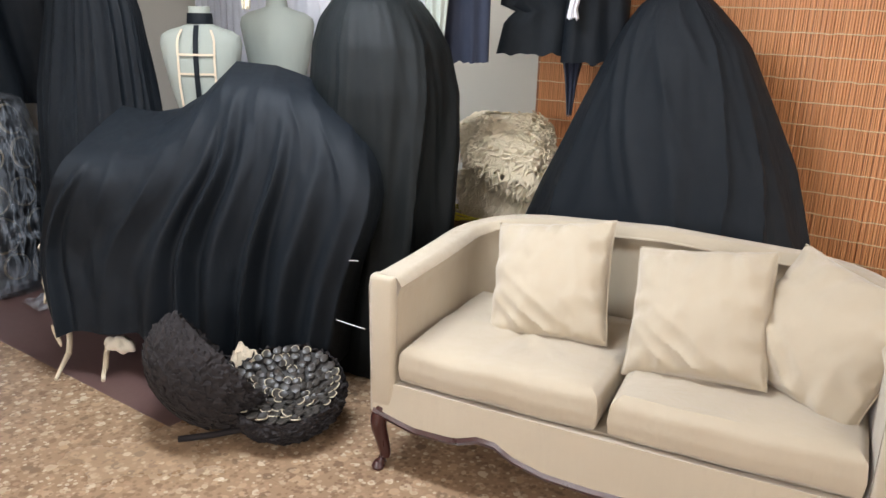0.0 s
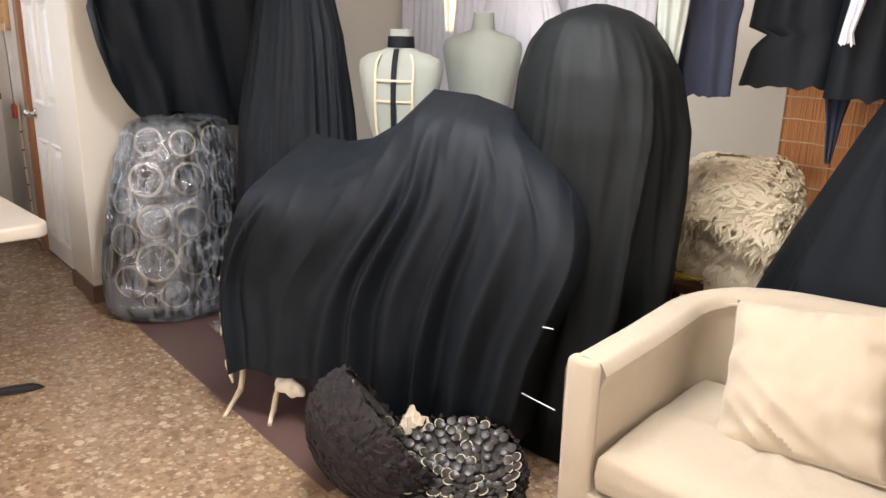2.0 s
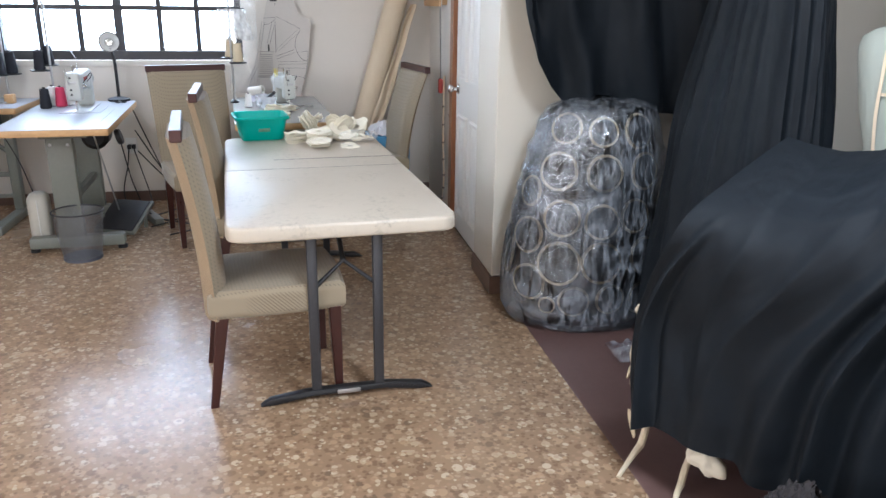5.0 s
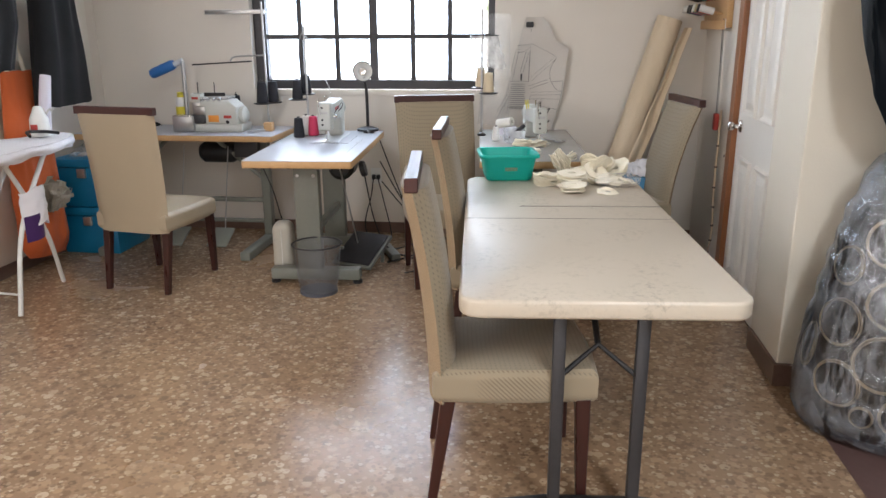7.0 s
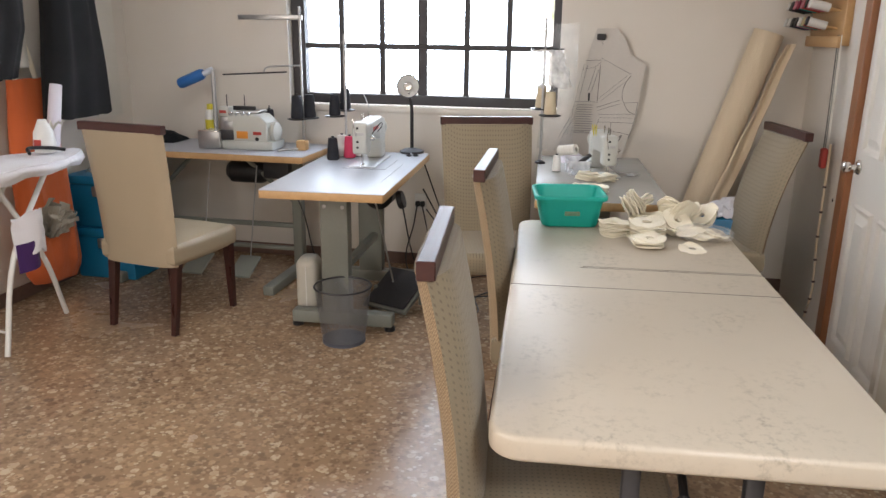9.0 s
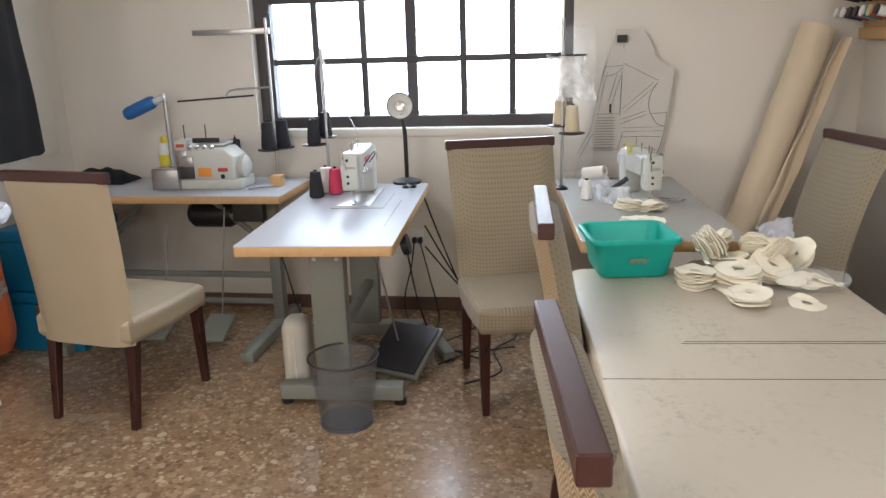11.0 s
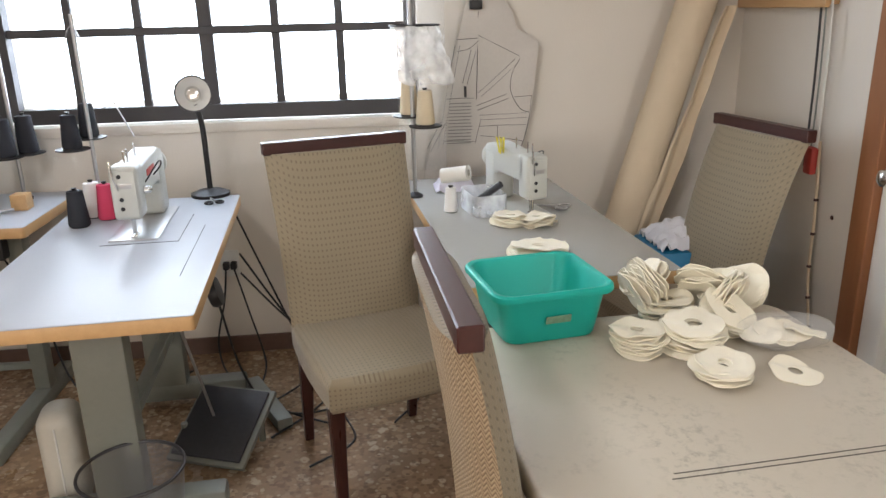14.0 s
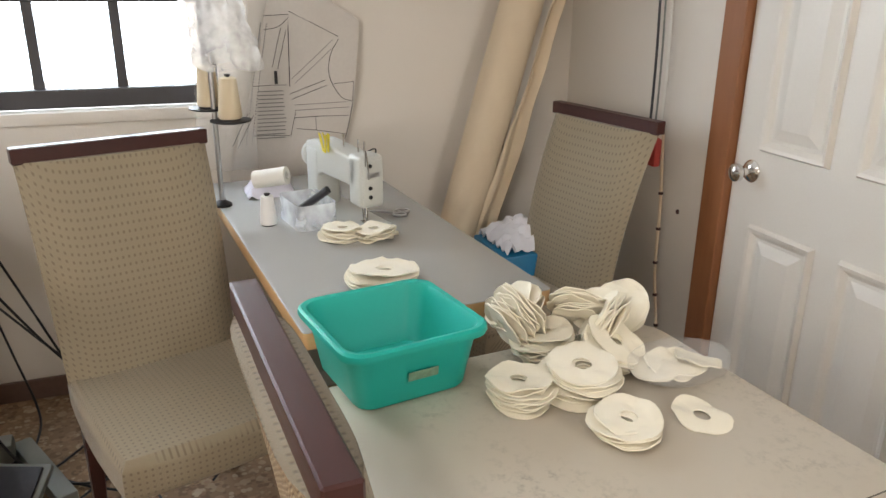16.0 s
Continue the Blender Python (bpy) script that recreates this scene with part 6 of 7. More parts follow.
felt_stack(-6.885, 1.575, ZT, 6, 0.085, (0, 0), 13.0, "white felt pieces on the grey table")
felt_stack(-7.24, 1.56, ZT, 6, 0.06, (4, 0), 14.0)
felt_stack(-7.20, 1.655, ZT, 6, 0.055, (-8, 6), 15.0)
pb = thing("filled_bag", "clear plastic bag of felt pieces on the folding table", "bag", pose(-6.35, 2.035, TZ))


def pouch(u, v):
    a = 2 * math.pi * u
    r = math.sin(math.pi * v) ** 0.7
    return Vector((0.075 * r * math.cos(a), 0.115 * r * math.sin(a) * (1 + 0.1 * wob(v * 3, u * 4)), 0.03 - 0.032 * math.cos(math.pi * v) + 0.006 * wob(u * 12, v * 8)))


part("film", grid(36, 16, pouch, wrap=True), "thin_film", pb, "thin clear film")
for i in range(4):
    part("felt_ring", disc_mesh(0.05, 0.012, 20.0 + i), "felt", pb, m=pose(0.0, -0.06 + 0.035 * i, 0.028, 8, 14 * (i % 2), 50 * i))

# teal basket
BK = pose(-6.545, 1.495, 0.737, 0, 0, 9) @ Matrix.Scale(1.03, 4)
bk = thing("plastic_basket", "empty teal plastic basket on the folding table", "basket", BK)
bm = bmesh.new()
rings = []
for w, d, r, z in ((0.205, 0.215, 0.03, 0.0), (0.215, 0.225, 0.035, 0.006), (0.252, 0.262, 0.04, 0.118), (0.276, 0.286, 0.045, 0.120), (0.280, 0.290, 0.045, 0.112), (0.284, 0.294, 0.046, 0.117), (0.282, 0.292, 0.046, 0.126), (0.272, 0.282, 0.044, 0.130), (0.255, 0.265, 0.04, 0.128), (0.245, 0.255, 0.038, 0.118), (0.207, 0.217, 0.032, 0.012), (0.20, 0.21, 0.03, 0.008)):
    rings.append([bm.verts.new((x, y, z)) for x, y in rounded(w, d, r, 5)])
for a, b in zip(rings, rings[1:]):
    for i in range(len(a)):
        bm.faces.new((a[i], a[(i + 1) % len(a)], b[(i + 1) % len(b)], b[i]))
bm.faces.new(rings[0])
bm.faces.new(rings[-1])
part("body", bm, "teal", bk, "teal plastic tub with a rolled rim")
part("torn_label", box(-0.001, 0.005, 0.0, 0.001, 0.065, 0.018, 0.0004), basic("sticker_remains", (0.20, 0.36, 0.24), 0.7, vary=0.4, grain=90), bk, "worn tan sticker remains", m=pose(0.1222, -0.03, 0.05, 0, 9, 0))

# ---- workroom: walls, floor things ----
pat = thing("sewing_pattern", "paper dress pattern sheet with dotted lines pinned to the wall", "pattern sheet", pose(WX + 0.012, 0, 0))


def sheet_x(y, z):
    return 0.015 + 0.025 * math.sin((z - 0.7) * 3) + 0.008 * wob(y * 6, z * 6)


PATL = [(0.72, 1.32), (0.886, 1.361), (1.167, 1.451), (1.365, 1.496), (1.45, 1.515), (1.5, 1.53), (1.545, 1.545)]
PATR = [(0.72, 1.72), (0.907, 1.767), (1.05, 1.806), (1.2, 1.82), (1.345, 1.836), (1.365, 1.80), (1.40, 1.74), (1.48, 1.715), (1.545, 1.66)]
bm = grid(24, 40, lambda u, v: Vector((sheet_x(lerp(PATL, 0.72 + 0.825 * v) * (1 - u) + lerp(PATR, 0.72 + 0.825 * v) * u, 0.72 + 0.825 * v), lerp(PATL, 0.72 + 0.825 * v) * (1 - u) + lerp(PATR, 0.72 + 0.825 * v) * u, 0.72 + 0.825 * v)))
part("sheet", thicken(bm, 0.002), basic("tissue", (0.60, 0.56, 0.51), 0.75, vary=0.08, grain=90, stain=5), pat, "cream tissue paper")


def ink(pts, r=0.0009, dots=False):
    p = [Vector((sheet_x(y, z) + 0.0025, y, z)) for y, z in pts]
    q = curve_points(p, 8)
    if not dots:
        part("printed_line", tube(q, r, 4), "black_metal", pat)
        return
    for off in (-0.010, 0.010):
        bm = bmesh.new()
        for i in range(0, len(q) - 1):
            d = (q[i + 1] - q[i]).normalized()
            side = Vector((0, -d.z, d.y)) * off
            c = q[i] + side
            tube([c - d * 0.002, c + d * 0.002], 0.0014, 4, bm)
        tagged(part("printed_dots", bm, "black_metal", pat), kind="stuff")


ink([(1.49, 1.36), (1.54, 1.363), (1.58, 1.365)])
ink([(1.49, 1.313), (1.54, 1.323), (1.58, 1.355)])
ink([(1.581, 1.47), (1.575, 1.30), (1.57, 1.115)], 0.0014)
ink([(1.581, 1.375), (1.67, 1.33), (1.755, 1.287)])
ink([(1.755, 1.277), (1.722, 1.22), (1.716, 1.146), (1.755, 1.073), (1.80, 1.052)], 0.0012)
ink([(1.80, 1.047), (1.785, 0.97), (1.767, 0.907)], 0.0012)
ink([(1.733, 1.12), (1.77, 1.122), (1.806, 1.125)])
ink([(1.806, 1.125), (1.803, 1.09), (1.80, 1.055)])
for a, b in (((1.587, 1.136), (1.744, 1.271)), ((1.575, 1.079), (1.705, 1.125)), ((1.587, 1.037), (1.79, 1.042)), ((1.491, 1.334), (1.457, 1.167)), ((1.457, 1.167), (1.41, 0.90)), ((1.425, 1.02), (1.361, 0.90)), ((1.558, 1.313), (1.52, 1.178))):
    n = 3
    ink([(a[0] + (b[0] - a[0]) * k / n, a[1] + (b[1] - a[1]) * k / n) for k in range(n + 1)], dots=True)
for a, b in (((1.58, 1.0), (1.784, 1.0)), ((1.587, 1.02), (1.564, 0.93)), ((1.66, 1.005), (1.66, 0.95)), ((1.43, 0.94), (1.56, 0.935)), ((1.44, 1.12), (1.56, 1.12)), ((1.587, 0.96), (1.77, 0.93))):
    ink([a, ((a[0] + b[0]) / 2, (a[1] + b[1]) / 2 + 0.002), b], 0.0009)
bm = bmesh.new()
for i in range(13):
    z = 1.10 - 0.014 * i
    box(0.0, 1.455 - 0.0012 * i, z, 0.001, 1.46 + 0.085 + 0.015 * wob(i * 2.1), z + 0.0035, bm=bm)
M["faint_ink"] = basic("faint_ink", (0.24, 0.23, 0.22), 0.7)
part("printed_bars", bm, "faint_ink", pat, "block of small print", smooth=False, m=pose(0.048, 0, 0))
txt = bpy.data.curves.new("numeral", "FONT")
txt.body, txt.size, txt.extrude, txt.offset = "1", 0.06, 0.0008, 0.0025
txt.materials.append(M["black_metal"])
num = new("numeral", txt)
num.matrix_basis = pose(0.057, 1.505, 1.13, 90, 0, 90)
num.parent = pat
part("clip", box(0.02, 1.545, 1.478, 0.055, 1.595, 1.515, 0.004), "black_metal", pat, "black binder clip")

# fabric roll
roll = thing("fabric_roll", "tall cream canvas roll leaning in the corner", "fabric roll")
pts = [Vector((-7.90, 2.03, 0.03)) + Vector((-0.055, 0.445, 1.50)) * (i / 12) for i in range(13)]
bm = tube(pts, 0.082, 32)
part("roll", bm, "canvas", roll)
bm = grid(10, 30, lambda u, v: Vector((-7.86 - 0.05 * v + 0.02 * math.sin(6 * u + 2 * v), 2.125 + 0.435 * v + 0.11 * u * (1 - 0.55 * v) + 0.015 * wob(v * 5, u), 0.25 + 1.22 * v)))
part("flap", thicken(bm, 0.004), "canvas", roll, "loose hanging edge of the canvas")
bm = grid(30, 20, lambda u, v: Vector((-7.80 + 0.26 * u, 2.22 + 0.24 * v, 0.562 + 0.08 * math.sin(math.pi * u) ** 0.7 * math.sin(math.pi * v) ** 0.7 + 0.05 * abs(wob(u * 6, v * 6)))))
single("crumpled_cloth", thicken(bm, 0.006), "white_cloth", "crumpled white cloth heaped in the corner", "cloth")
rb = thing("rag_box", "blue carton under the heaped cloth in the corner", "box")
part("body", box(-7.80, 2.2, 0.0, -7.52, 2.5, 0.56, 0.006), "blue_crate", rb)

# thread rack
rk = thing("thread_rack", "wooden wall rack full of coloured thread spools", "rack")
part("board", box(-8.06, WY1 - 0.035, 1.47, -7.42, WY1 - 0.001, 2.0, 0.004), "edge_wood", rk, "plain wooden board")
part("lower_rail", box(-8.06, WY1 - 0.055, 1.46, -7.42, WY1 - 0.036, 1.515, 0.004), "edge_wood", rk)
spool_cols = [(0.5, 0.03, 0.03), (0.02, 0.02, 0.025), (0.25, 0.02, 0.05), (0.0, 0.30, 0.25), (0.5, 0.42, 0.25), (0.06, 0.03, 0.12), (0.7, 0.7, 0.68), (0.55, 0.2, 0.25), (0.05, 0.06, 0.15)]
for i, c in enumerate(spool_cols):
    M["spool_%d" % i] = basic("spool_thread", c, 0.7, grain=300, vary=0.15)
random.seed(8)
for r in range(5):
    for k in range(7):
        x, z = -8.02 + 0.08 * k + 0.02 * (r % 2), 1.56 + 0.085 * r
        sp = thing("thread_spool", "coloured thread spool on the wall rack", "spool", pose(x, WY1 - 0.075, z, 76, 0, random.uniform(-6, 6)), "thread spools")
        part("thread", lathe([(0.0, 0.012), (0.021, 0.012), (0.022, 0.1), (0.0, 0.1)], 14), "spool_%d" % random.randrange(9), sp)
        part("peg", tube([(0, 0, -0.042), (0, 0, 0.014)], 0.005, 6), "edge_wood", sp, "wooden peg")
        part("spool_end", lathe([(0.0, 0.1), (0.024, 0.1), (0.024, 0.108), (0.006, 0.11), (0, 0.11)], 14), random.choice(("white_plastic", "black_metal", "spool_%d" % random.randrange(9))), sp)
for x, w, mat in ((-7.46, 0.006, "grey_metal"), (-7.43, 0.004, "machine_green"), (-7.395, 0.006, "paper")):
    pts = [(x + 0.01 * math.sin(3 * k / 10), WY1 - 0.045 + 0.01 * k / 10, 1.52 - 0.62 * k / 10) for k in range(11)]
    bm = grid(10, 1, lambda u, v: Vector((pts[int(round(u * 10))][0] + (v - 0.5) * 2 * w, pts[int(round(u * 10))][1], pts[int(round(u * 10))][2])))
    single("measuring_tape", thicken(bm, 0.002), mat, "measuring tape hanging from the thread rack", "tape", "measuring tapes")
st = thing("flower_string", "pale cord with small dark knots hanging on the wall", "cord")
pts = curve_points([(-7.40, WY1 - 0.02, 1.0), (-7.36, WY1 - 0.03, 0.75), (-7.35, WY1 - 0.03, 0.5), (-7.31, WY1 - 0.03, 0.28), (-7.38, WY1 - 0.03, 0.1)], 6)
part("cord", tube(pts, 0.006, 6), "canvas", st)
for p in pts[5:24:3]:
    part("knot", lathe([(0, -0.008), (0.009, -0.004), (0.009, 0.004), (0, 0.008)], 8, m=Matrix.Translation(p)), "dark_wood", st)
single("tape_case", box(-7.43, WY1 - 0.06, 0.88, -7.38, WY1 - 0.03, 0.98, 0.01), "red_label", "small dark red case hanging by the chair", "case")
single("wall_hole", lathe([(0, 0), (0.009, 0), (0.007, 0.003), (0, 0.003)], 10, m=pose(-7.30, WY1 - 0.001, 0.74, 90)), "dark_wood", "small dark plug in the wall", "plug")

# outlet and cables
ou = thing("power_outlet", "white wall outlet with two plugs", "outlet", pose(WX + 0.001, 0.47, 0.43))
part("plate", box(0, -0.04, -0.06, 0.01, 0.04, 0.06, 0.004), "white_plastic", ou)
for y in (-0.015, 0.018):
    part("plug", box(0.01, y - 0.013, -0.02, 0.045, y + 0.013, 0.012, 0.005), "black_metal", ou, "dark plug")
for k, pts in enumerate((
    [(-8.06, 0.455, 0.42), (-7.98, 0.45, 0.30), (-7.9, 0.42, 0.12), (-7.75, 0.5, 0.02), (-7.5, 0.72, 0.015), (-7.35, 0.95, 0.012)],
    [(-8.06, 0.488, 0.42), (-7.97, 0.55, 0.25), (-7.85, 0.62, 0.05), (-7.6, 0.62, 0.012), (-7.45, 0.8, 0.02), (-7.55, 1.05, 0.012)],
    [(-7.80, 0.56, 0.75), (-7.84, 0.64, 0.5), (-7.75, 0.78, 0.2), (-7.65, 0.9, 0.03), (-7.5, 0.85, 0.012), (-7.3, 0.7, 0.015)],
    [(-7.15, 0.60, 0.62), (-7.3, 0.62, 0.3), (-7.5, 0.66, 0.06), (-7.65, 0.75, 0.02), (-7.9, 0.9, 0.012), (-8.0, 1.2, 0.012)],
    [(-8.04, 0.52, 0.40), (-7.96, 0.72, 0.20), (-7.9, 0.95, 0.02), (-7.7, 1.05, 0.012), (-7.5, 0.95, 0.012), (-7.25, 1.0, 0.012), (-7.1, 0.85, 0.012)],
    [(-7.62, 0.60, 0.62), (-7.72, 0.72, 0.35), (-7.85, 0.85, 0.10), (-7.8, 1.1, 0.012), (-7.55, 1.25, 0.012), (-7.35, 1.15, 0.012)],
    [(-7.70, -0.30, 0.66), (-7.72, -0.2, 0.4), (-7.6, -0.05, 0.1), (-7.75, 0.15, 0.012), (-7.9, 0.3, 0.012)],
)):
    single("power_cable", tube(curve_points(pts, 8), 0.0042, 6), "black_metal", "black power cable trailing over the floor", "cable", "cables")
ex = thing("pedal_base", "grey-green steel bar on the floor behind the pedal", "steel bar", pose(-7.55, 0.66, 0, 0, 0, 25))
part("bar", box(-0.2, -0.03, 0, 0.2, 0.03, 0.05, 0.008), "machine_green", ex)

for nm, x, y, a, lab in (("scissors", -7.74, 0.50, 20, "black-handled scissors beside the lamp"), ("scissors", -7.42, 1.76, 60, "small steel scissors beside the sewing machine")):
    sc = thing(nm, lab, "scissors", pose(x, y, ZT + 0.006, 0, 0, a))
    for k in (-1, 1):
        part("grip", tube([(0.03 + 0.02 * math.cos(2 * math.pi * i / 14), k * 0.02 + 0.014 * math.sin(2 * math.pi * i / 14), 0) for i in range(15)], 0.004, 6), "black_metal" if a == 20 else "steel", sc)
        part("blade", tube([(0.01, k * 0.008, 0), (-0.09, -k * 0.004, 0.001)], 0.004, 6, r1=0.001), "steel", sc)

# mesh waste bin, jug
bn = thing("waste_bin", "empty grey wire-mesh waste bin on the floor", "bin", pose(-6.73, 0.405, 0))
part("mesh_wall", lathe([(0.105, 0.012), (0.118, 0.10), (0.14, 0.29)], 48, cap=False), "mesh_metal", bn, "fine metal mesh")
part("bottom", lathe([(0, 0.003), (0.1, 0.003), (0.108, 0.0), (0.108, 0.018), (0.1, 0.018), (0, 0.012)], 40), basic("bin_bottom", (0.11, 0.12, 0.15), 0.5, 0.3, vary=0.2), bn, "solid grey bottom")
part("rim", tube([(0.141 * math.cos(2 * math.pi * i / 48), 0.141 * math.sin(2 * math.pi * i / 48), 0.292) for i in range(49)], 0.005, 8), "grey_metal", bn, "rolled rim")
M["mesh_metal"].use_backface_culling = False
jug = thing("oil_jug", "white plastic jug standing by the table pedestal", "jug", pose(-7.04, 0.10, 0, 0, 0, 10))
part("body", box(-0.08, -0.06, 0, 0.08, 0.065, 0.34, 0.05, 5), basic("jug_plastic", (0.56, 0.54, 0.47), 0.45, vary=0.08), jug)
part("seam", tube([(0.0805, 0.0, 0.04), (0.0805, 0.0, 0.30)], 0.003, 6), "white_plastic", jug)

# ironing board
ib = thing("ironing_board", "white folding ironing board with a pale cover", "ironing board")


def board(u, v):
    x = -6.98 + 1.25 * u
    w = 0.19 * min(1.0, (u / 0.28 + 0.02)) ** 0.55
    return Vector((x, -1.21 + (2 * v - 1) * w, 0.875 + 0.006 * wob(u * 9, v * 5)))


bm = grid(36, 12, board)
part("padded_top", thicken(bm, 0.03), "white_cloth", ib, "pale padded cover")
part("cover_edge", thicken(grid(60, 10, lambda u, v: board(u, 1.0) + Vector((0, 0.012 * math.sin(math.pi * v) + 0.008 * wob(u * 12, v * 2), -0.005 - (0.05 + 0.02 * wob(u * 6)) * v))), 0.006), "white_cloth", ib, "loose hanging edge of the cover")
for pts in ([(-6.14, -1.06, 0.01), (-6.30, -1.09, 0.45), (-6.62, -1.10, 0.85)], [(-6.72, -1.19, 0.01), (-6.52, -1.12, 0.40), (-6.25, -1.12, 0.85)], [(-6.18, -1.36, 0.01), (-6.35, -1.33, 0.45), (-6.62, -1.30, 0.85)]):
    part("leg", tube(curve_points(pts, 5), 0.013, 10), "white_plastic", ib, "white steel tube leg")
part("brace", tube([(-6.17, -1.07, 0.12), (-6.2, -1.35, 0.12)], 0.006, 8), "white_plastic", ib)
sb = thing("spray_bottle", "white plastic spray bottle with a red mark on the ironing board", "bottle", pose(-6.76, -1.22, 0.885))
part("body", lathe([(0, 0), (0.05, 0), (0.055, 0.03), (0.05, 0.10), (0.028, 0.15), (0.02, 0.17), (0, 0.17)], 20), "white_plastic", sb)
part("red_mark", box(0.045, -0.02, 0.03, 0.057, 0.02, 0.07, 0.002), "red_label", sb)
single("paper_roll", lathe([(0.02, 0), (0.035, 0), (0.033, 0.34), (0.02, 0.34), (0.02, 0)], 20, cap=False, m=pose(-6.915, -1.30, 0.885, 2, -16)), "lilac_paper", "rolled pale lilac paper standing on the ironing board", "paper roll")
single("paper_stack", grid(16, 10, lambda u, v: Vector((-6.98 + 0.12 * u, -1.36 + 0.10 * v, 0.88 + 0.14 * v + 0.03 * wob(u * 6, v * 6)))), "paper", "crumpled white paper bag on the ironing board", "paper")
single("iron_stand", tube(curve_points([(-6.55, -1.14, 0.91), (-6.62, -1.2, 0.925), (-6.72, -1.16, 0.915), (-6.78, -1.12, 0.90)], 6), 0.009, 8), "black_metal", "black plastic hanger lying on the ironing board", "hanger")
bm = grid(20, 16, lambda u, v: Vector((-6.50 + 0.20 * u, -1.08 + 0.07 * math.sin(math.pi * u) + 0.01 * wob(u * 6, v * 5), 0.67 - 0.20 * v - 0.03 * abs(2 * u - 1) + 0.02 * wob(u * 5, v))))
single("cloth_pouch", thicken(bm, 0.012), "white_cloth", "white cloth pouch tied to the ironing board leg", "pouch")
bm = grid(16, 10, lambda u, v: Vector((-6.44 + 0.14 * u, -1.07 + 0.05 * math.sin(math.pi * u), 0.54 - 0.14 * v - 0.03 * u)))
M["purple_cloth"] = cloth("purple_cloth", (0.05, 0.015, 0.10), 0.8)
single("purple_pouch", thicken(bm, 0.02), "purple_cloth", "dark purple cloth tied below the white pouch", "pouch")
random.seed(21)
scraps = thing("scrap_bunch", "bunch of grey and tan fabric scraps tied together", "fabric scraps")
scrap_mat = basic("scrap_cloth", (0.30, 0.26, 0.20), 0.8, vary=0.4, grain=15)
for i in range(44):
    a = random.uniform(-0.9, 0.9)
    m = Matrix.Translation((-6.56 + 0.02 * wob(i), -1.09, 0.50 + 0.03 * wob(i * 1.3, 2))) @ Matrix.Rotation(-0.75 + 0.75 * a, 4, "Y") @ Matrix.Rotation(random.uniform(-1.2, 1.2), 4, "Z")
    w = random.uniform(0.015, 0.034)
    own = grid(3, 4, lambda u, v: Vector(((u - 0.5) * 2 * w * (0.5 + 0.7 * v), 0.03 * math.sin(4 * v + i) + 0.012 * math.sin(7 * u + i), (0.14 + 0.05 * math.sin(i * 2.7)) * v)))
    own.transform(m)
    part("scrap", own, scrap_mat, scraps)

# orange bag, jacket and paper on the wall


def hang_bag(u, v):
    a = 2 * math.pi * u
    z = 0.08 + 1.16 * v
    w = lerp([(0, 0.17), (0.05, 0.21), (0.5, 0.20), (0.9, 0.17), (1, 0.15)], v)
    d = lerp([(0, 0.04), (0.1, 0.085), (0.6, 0.07), (1, 0.03)], v)
    x = -7.03 + 0.02 * v + w * math.copysign(abs(math.cos(a)) ** 0.7, math.cos(a))
    return Vector((x + 0.012 * wob(z * 4, a), -1.49 + d * math.sin(a) * (1 + 0.25 * wob(math.cos(a) * 4, z * 5, 3)), z + 0.02 * math.cos(a) * (1 - v)))


ob = thing("cloth_bag", "long orange cloth bag hanging on the wall", "bag")
part("sack", grid(64, 40, hang_bag, wrap=True), "orange_cloth", ob)
part("handle", tube(curve_points([(-7.10, -1.50, 1.2), (-7.08, -1.54, 1.42), (-7.02, -1.56, 1.5), (-6.96, -1.54, 1.42), (-6.94, -1.5, 1.2)], 6), 0.014, 8), "cream_cloth", ob, "pale cloth handle")
part("hook", tube([(-7.02, -1.60, 1.50), (-7.02, -1.54, 1.51)], 0.008, 8), "steel", ob)
M["coat_wool"] = basic("coat_wool", (0.0042, 0.0045, 0.0055), 0.95, grain=200, vary=0.3, bump=0.4)
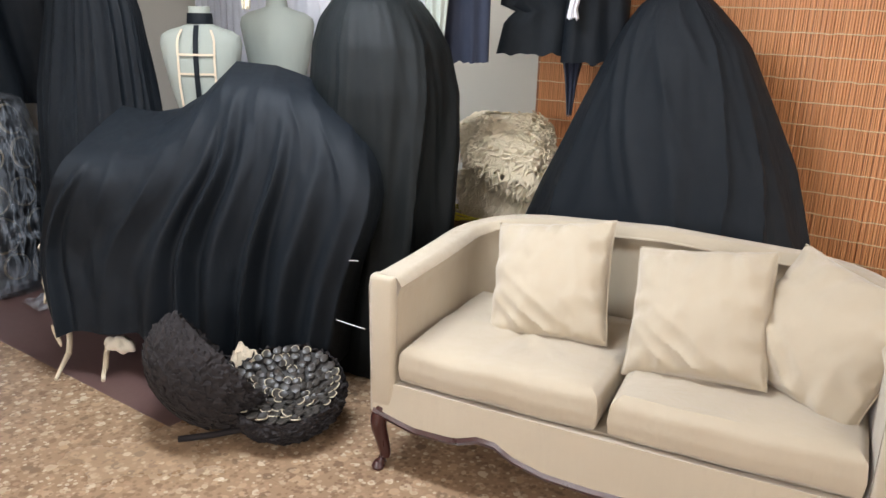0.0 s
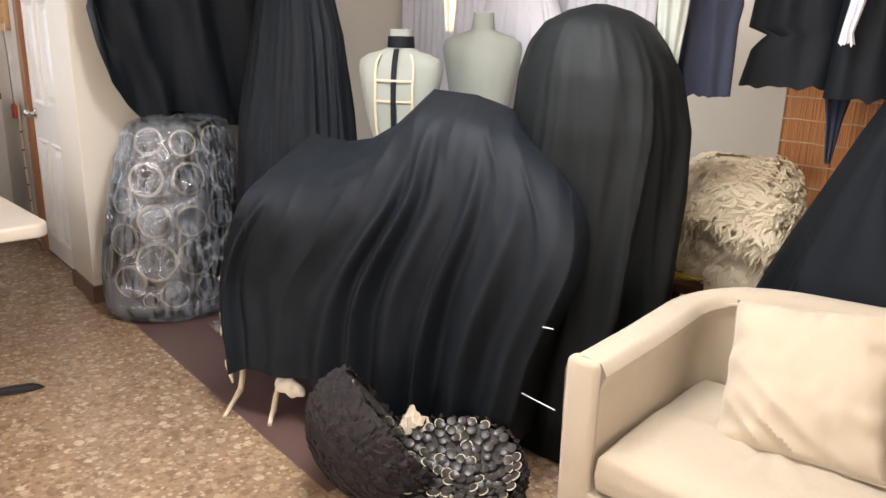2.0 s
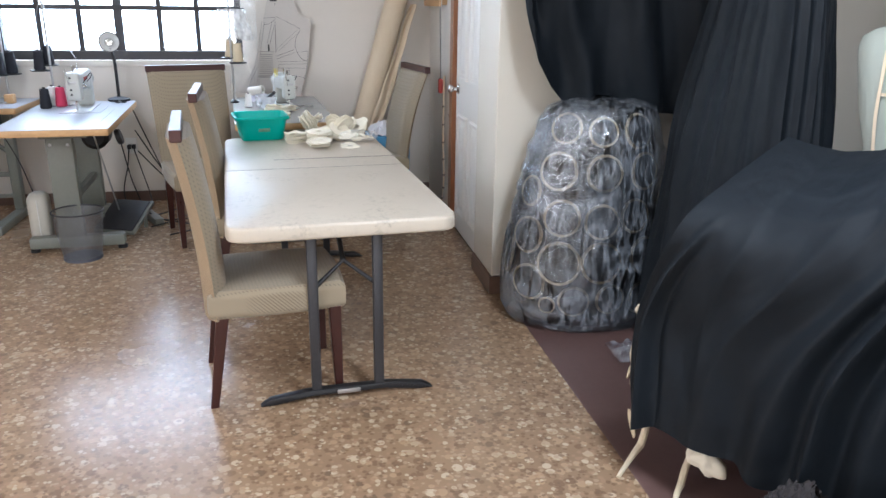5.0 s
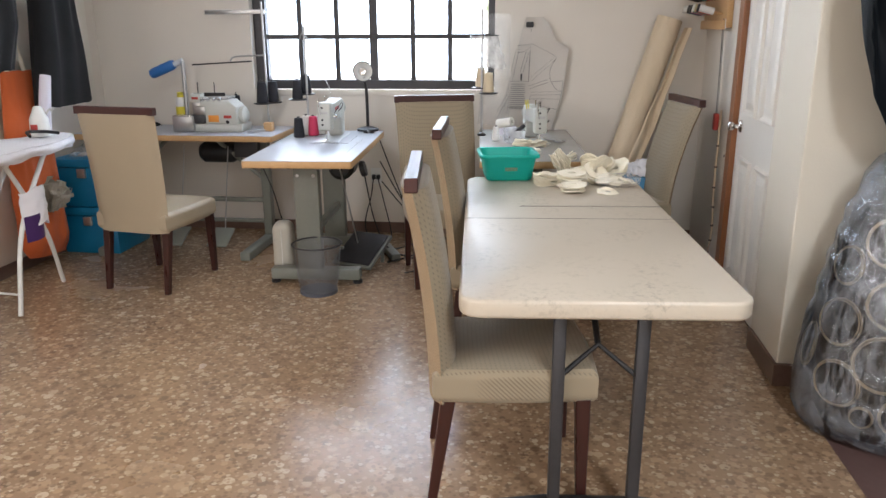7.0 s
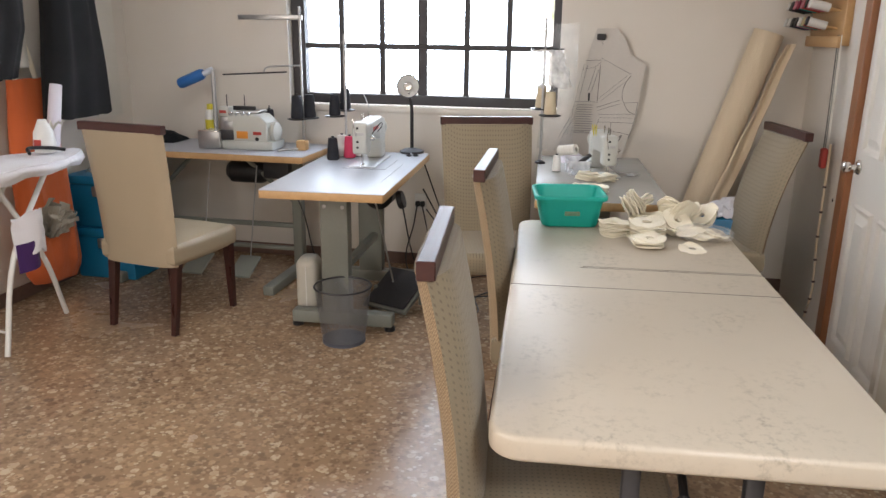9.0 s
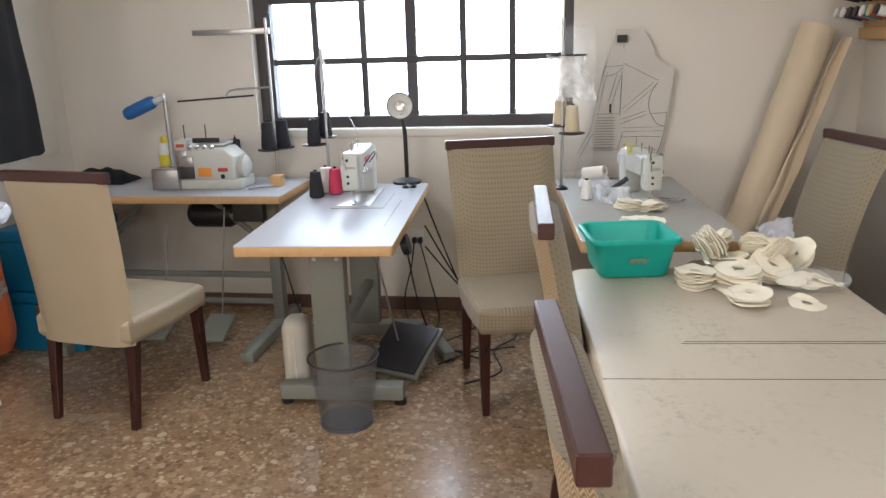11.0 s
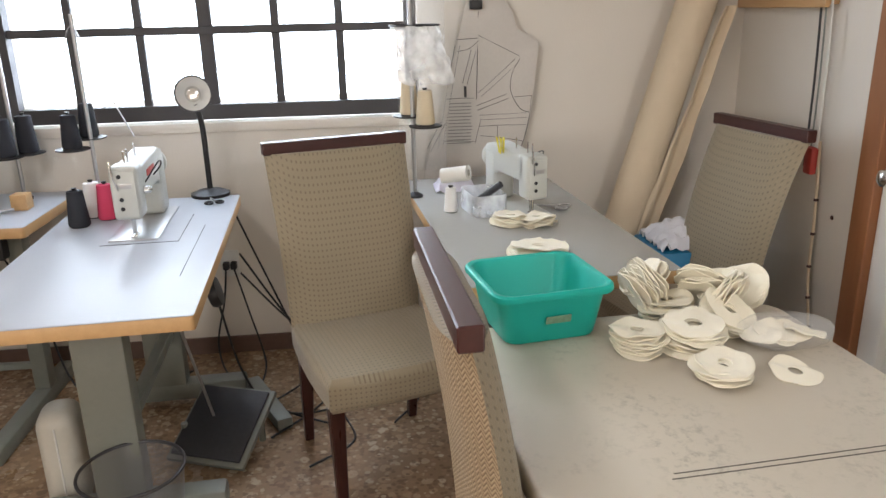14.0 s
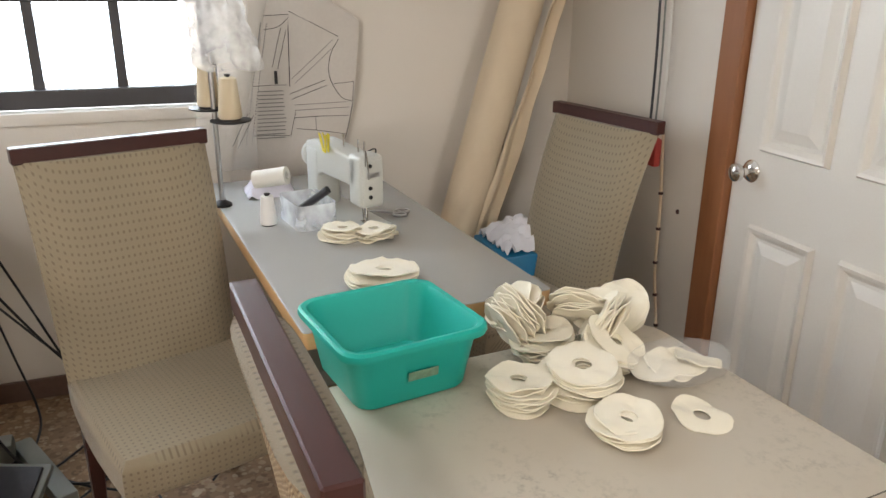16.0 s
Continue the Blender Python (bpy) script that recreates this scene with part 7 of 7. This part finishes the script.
garment([(1.02, -0.29, 0.31), (1.3, -0.26, 0.27), (1.6, -0.22, 0.21), (1.9, -0.18, 0.17), (2.0, -0.1, 0.1)], 0, 0.07, "coat_wool", "black coat hanging on the wall over the orange bag", 12.0, pose(-7.25, -1.36, 0, 0, 0, 4), "coat")
garment([(1.26, -0.09, 0.25), (1.5, -0.2, 0.2), (1.9, -0.2, 0.18), (2.0, -0.1, 0.12)], 0, 0.06, "coat_wool", "black garment hanging on the wall", 15.0, pose(-6.64, -1.32, 0, 0, 0, 0), "coat")
single("paper_roll", tube([(-7.01, -1.52, 1.3), (-7.01, -1.53, 2.1)], 0.045, 20), "paper", "cream paper roll standing on the wall shelf", "paper roll")
single("wall_paper_sheet", box(-7.98, WY0 + 0.002, 0.95, -7.72, WY0 + 0.006, 2.1, 0.001), "paper", "long white paper sheet hanging in the corner", "paper sheet")

single("peg_rail", tube([(-7.55, -1.36, 2.0), (-6.4, -1.33, 2.0)], 0.012, 10), "steel", "thin steel peg rail for coats on the wall", "rail")
for x in (-7.5, -6.45):
    single("rail_bracket", tube([(x, WY0, 2.0), (x, -1.34, 2.0)], 0.01, 8), "steel", "steel bracket of the coat rail", "bracket", "rail brackets")

# blue crates


def crate(z, label):
    c = thing("storage_crate", label, "crate", pose(-7.52, -1.36, z), "blue crates")
    part("body", box(-0.22, -0.20, 0, 0.20, 0.20, 0.27, 0.015), "blue_crate", c)
    part("lid", box(-0.235, -0.215, 0.27, 0.215, 0.215, 0.325, 0.012), "blue_crate", c, "blue lid with raised rim")
    part("latch", box(0.2005, -0.03, 0.20, 0.222, 0.03, 0.262, 0.006), "steel", c, "grey clip")
    return c


crate(0.001, "blue plastic storage crate on the floor")
crate(0.327, "blue plastic storage crate stacked on another crate")
single("clear_bag", grid(20, 14, lambda u, v: Vector((-7.66 + 0.26 * u, -1.5 + 0.26 * v, 0.655 + 0.10 * math.sin(math.pi * u) ** 0.6 * math.sin(math.pi * v) ** 0.6 + 0.02 * wob(u * 7, v * 7)))), "bag_film", "clear plastic bag on the blue crates", "bag")
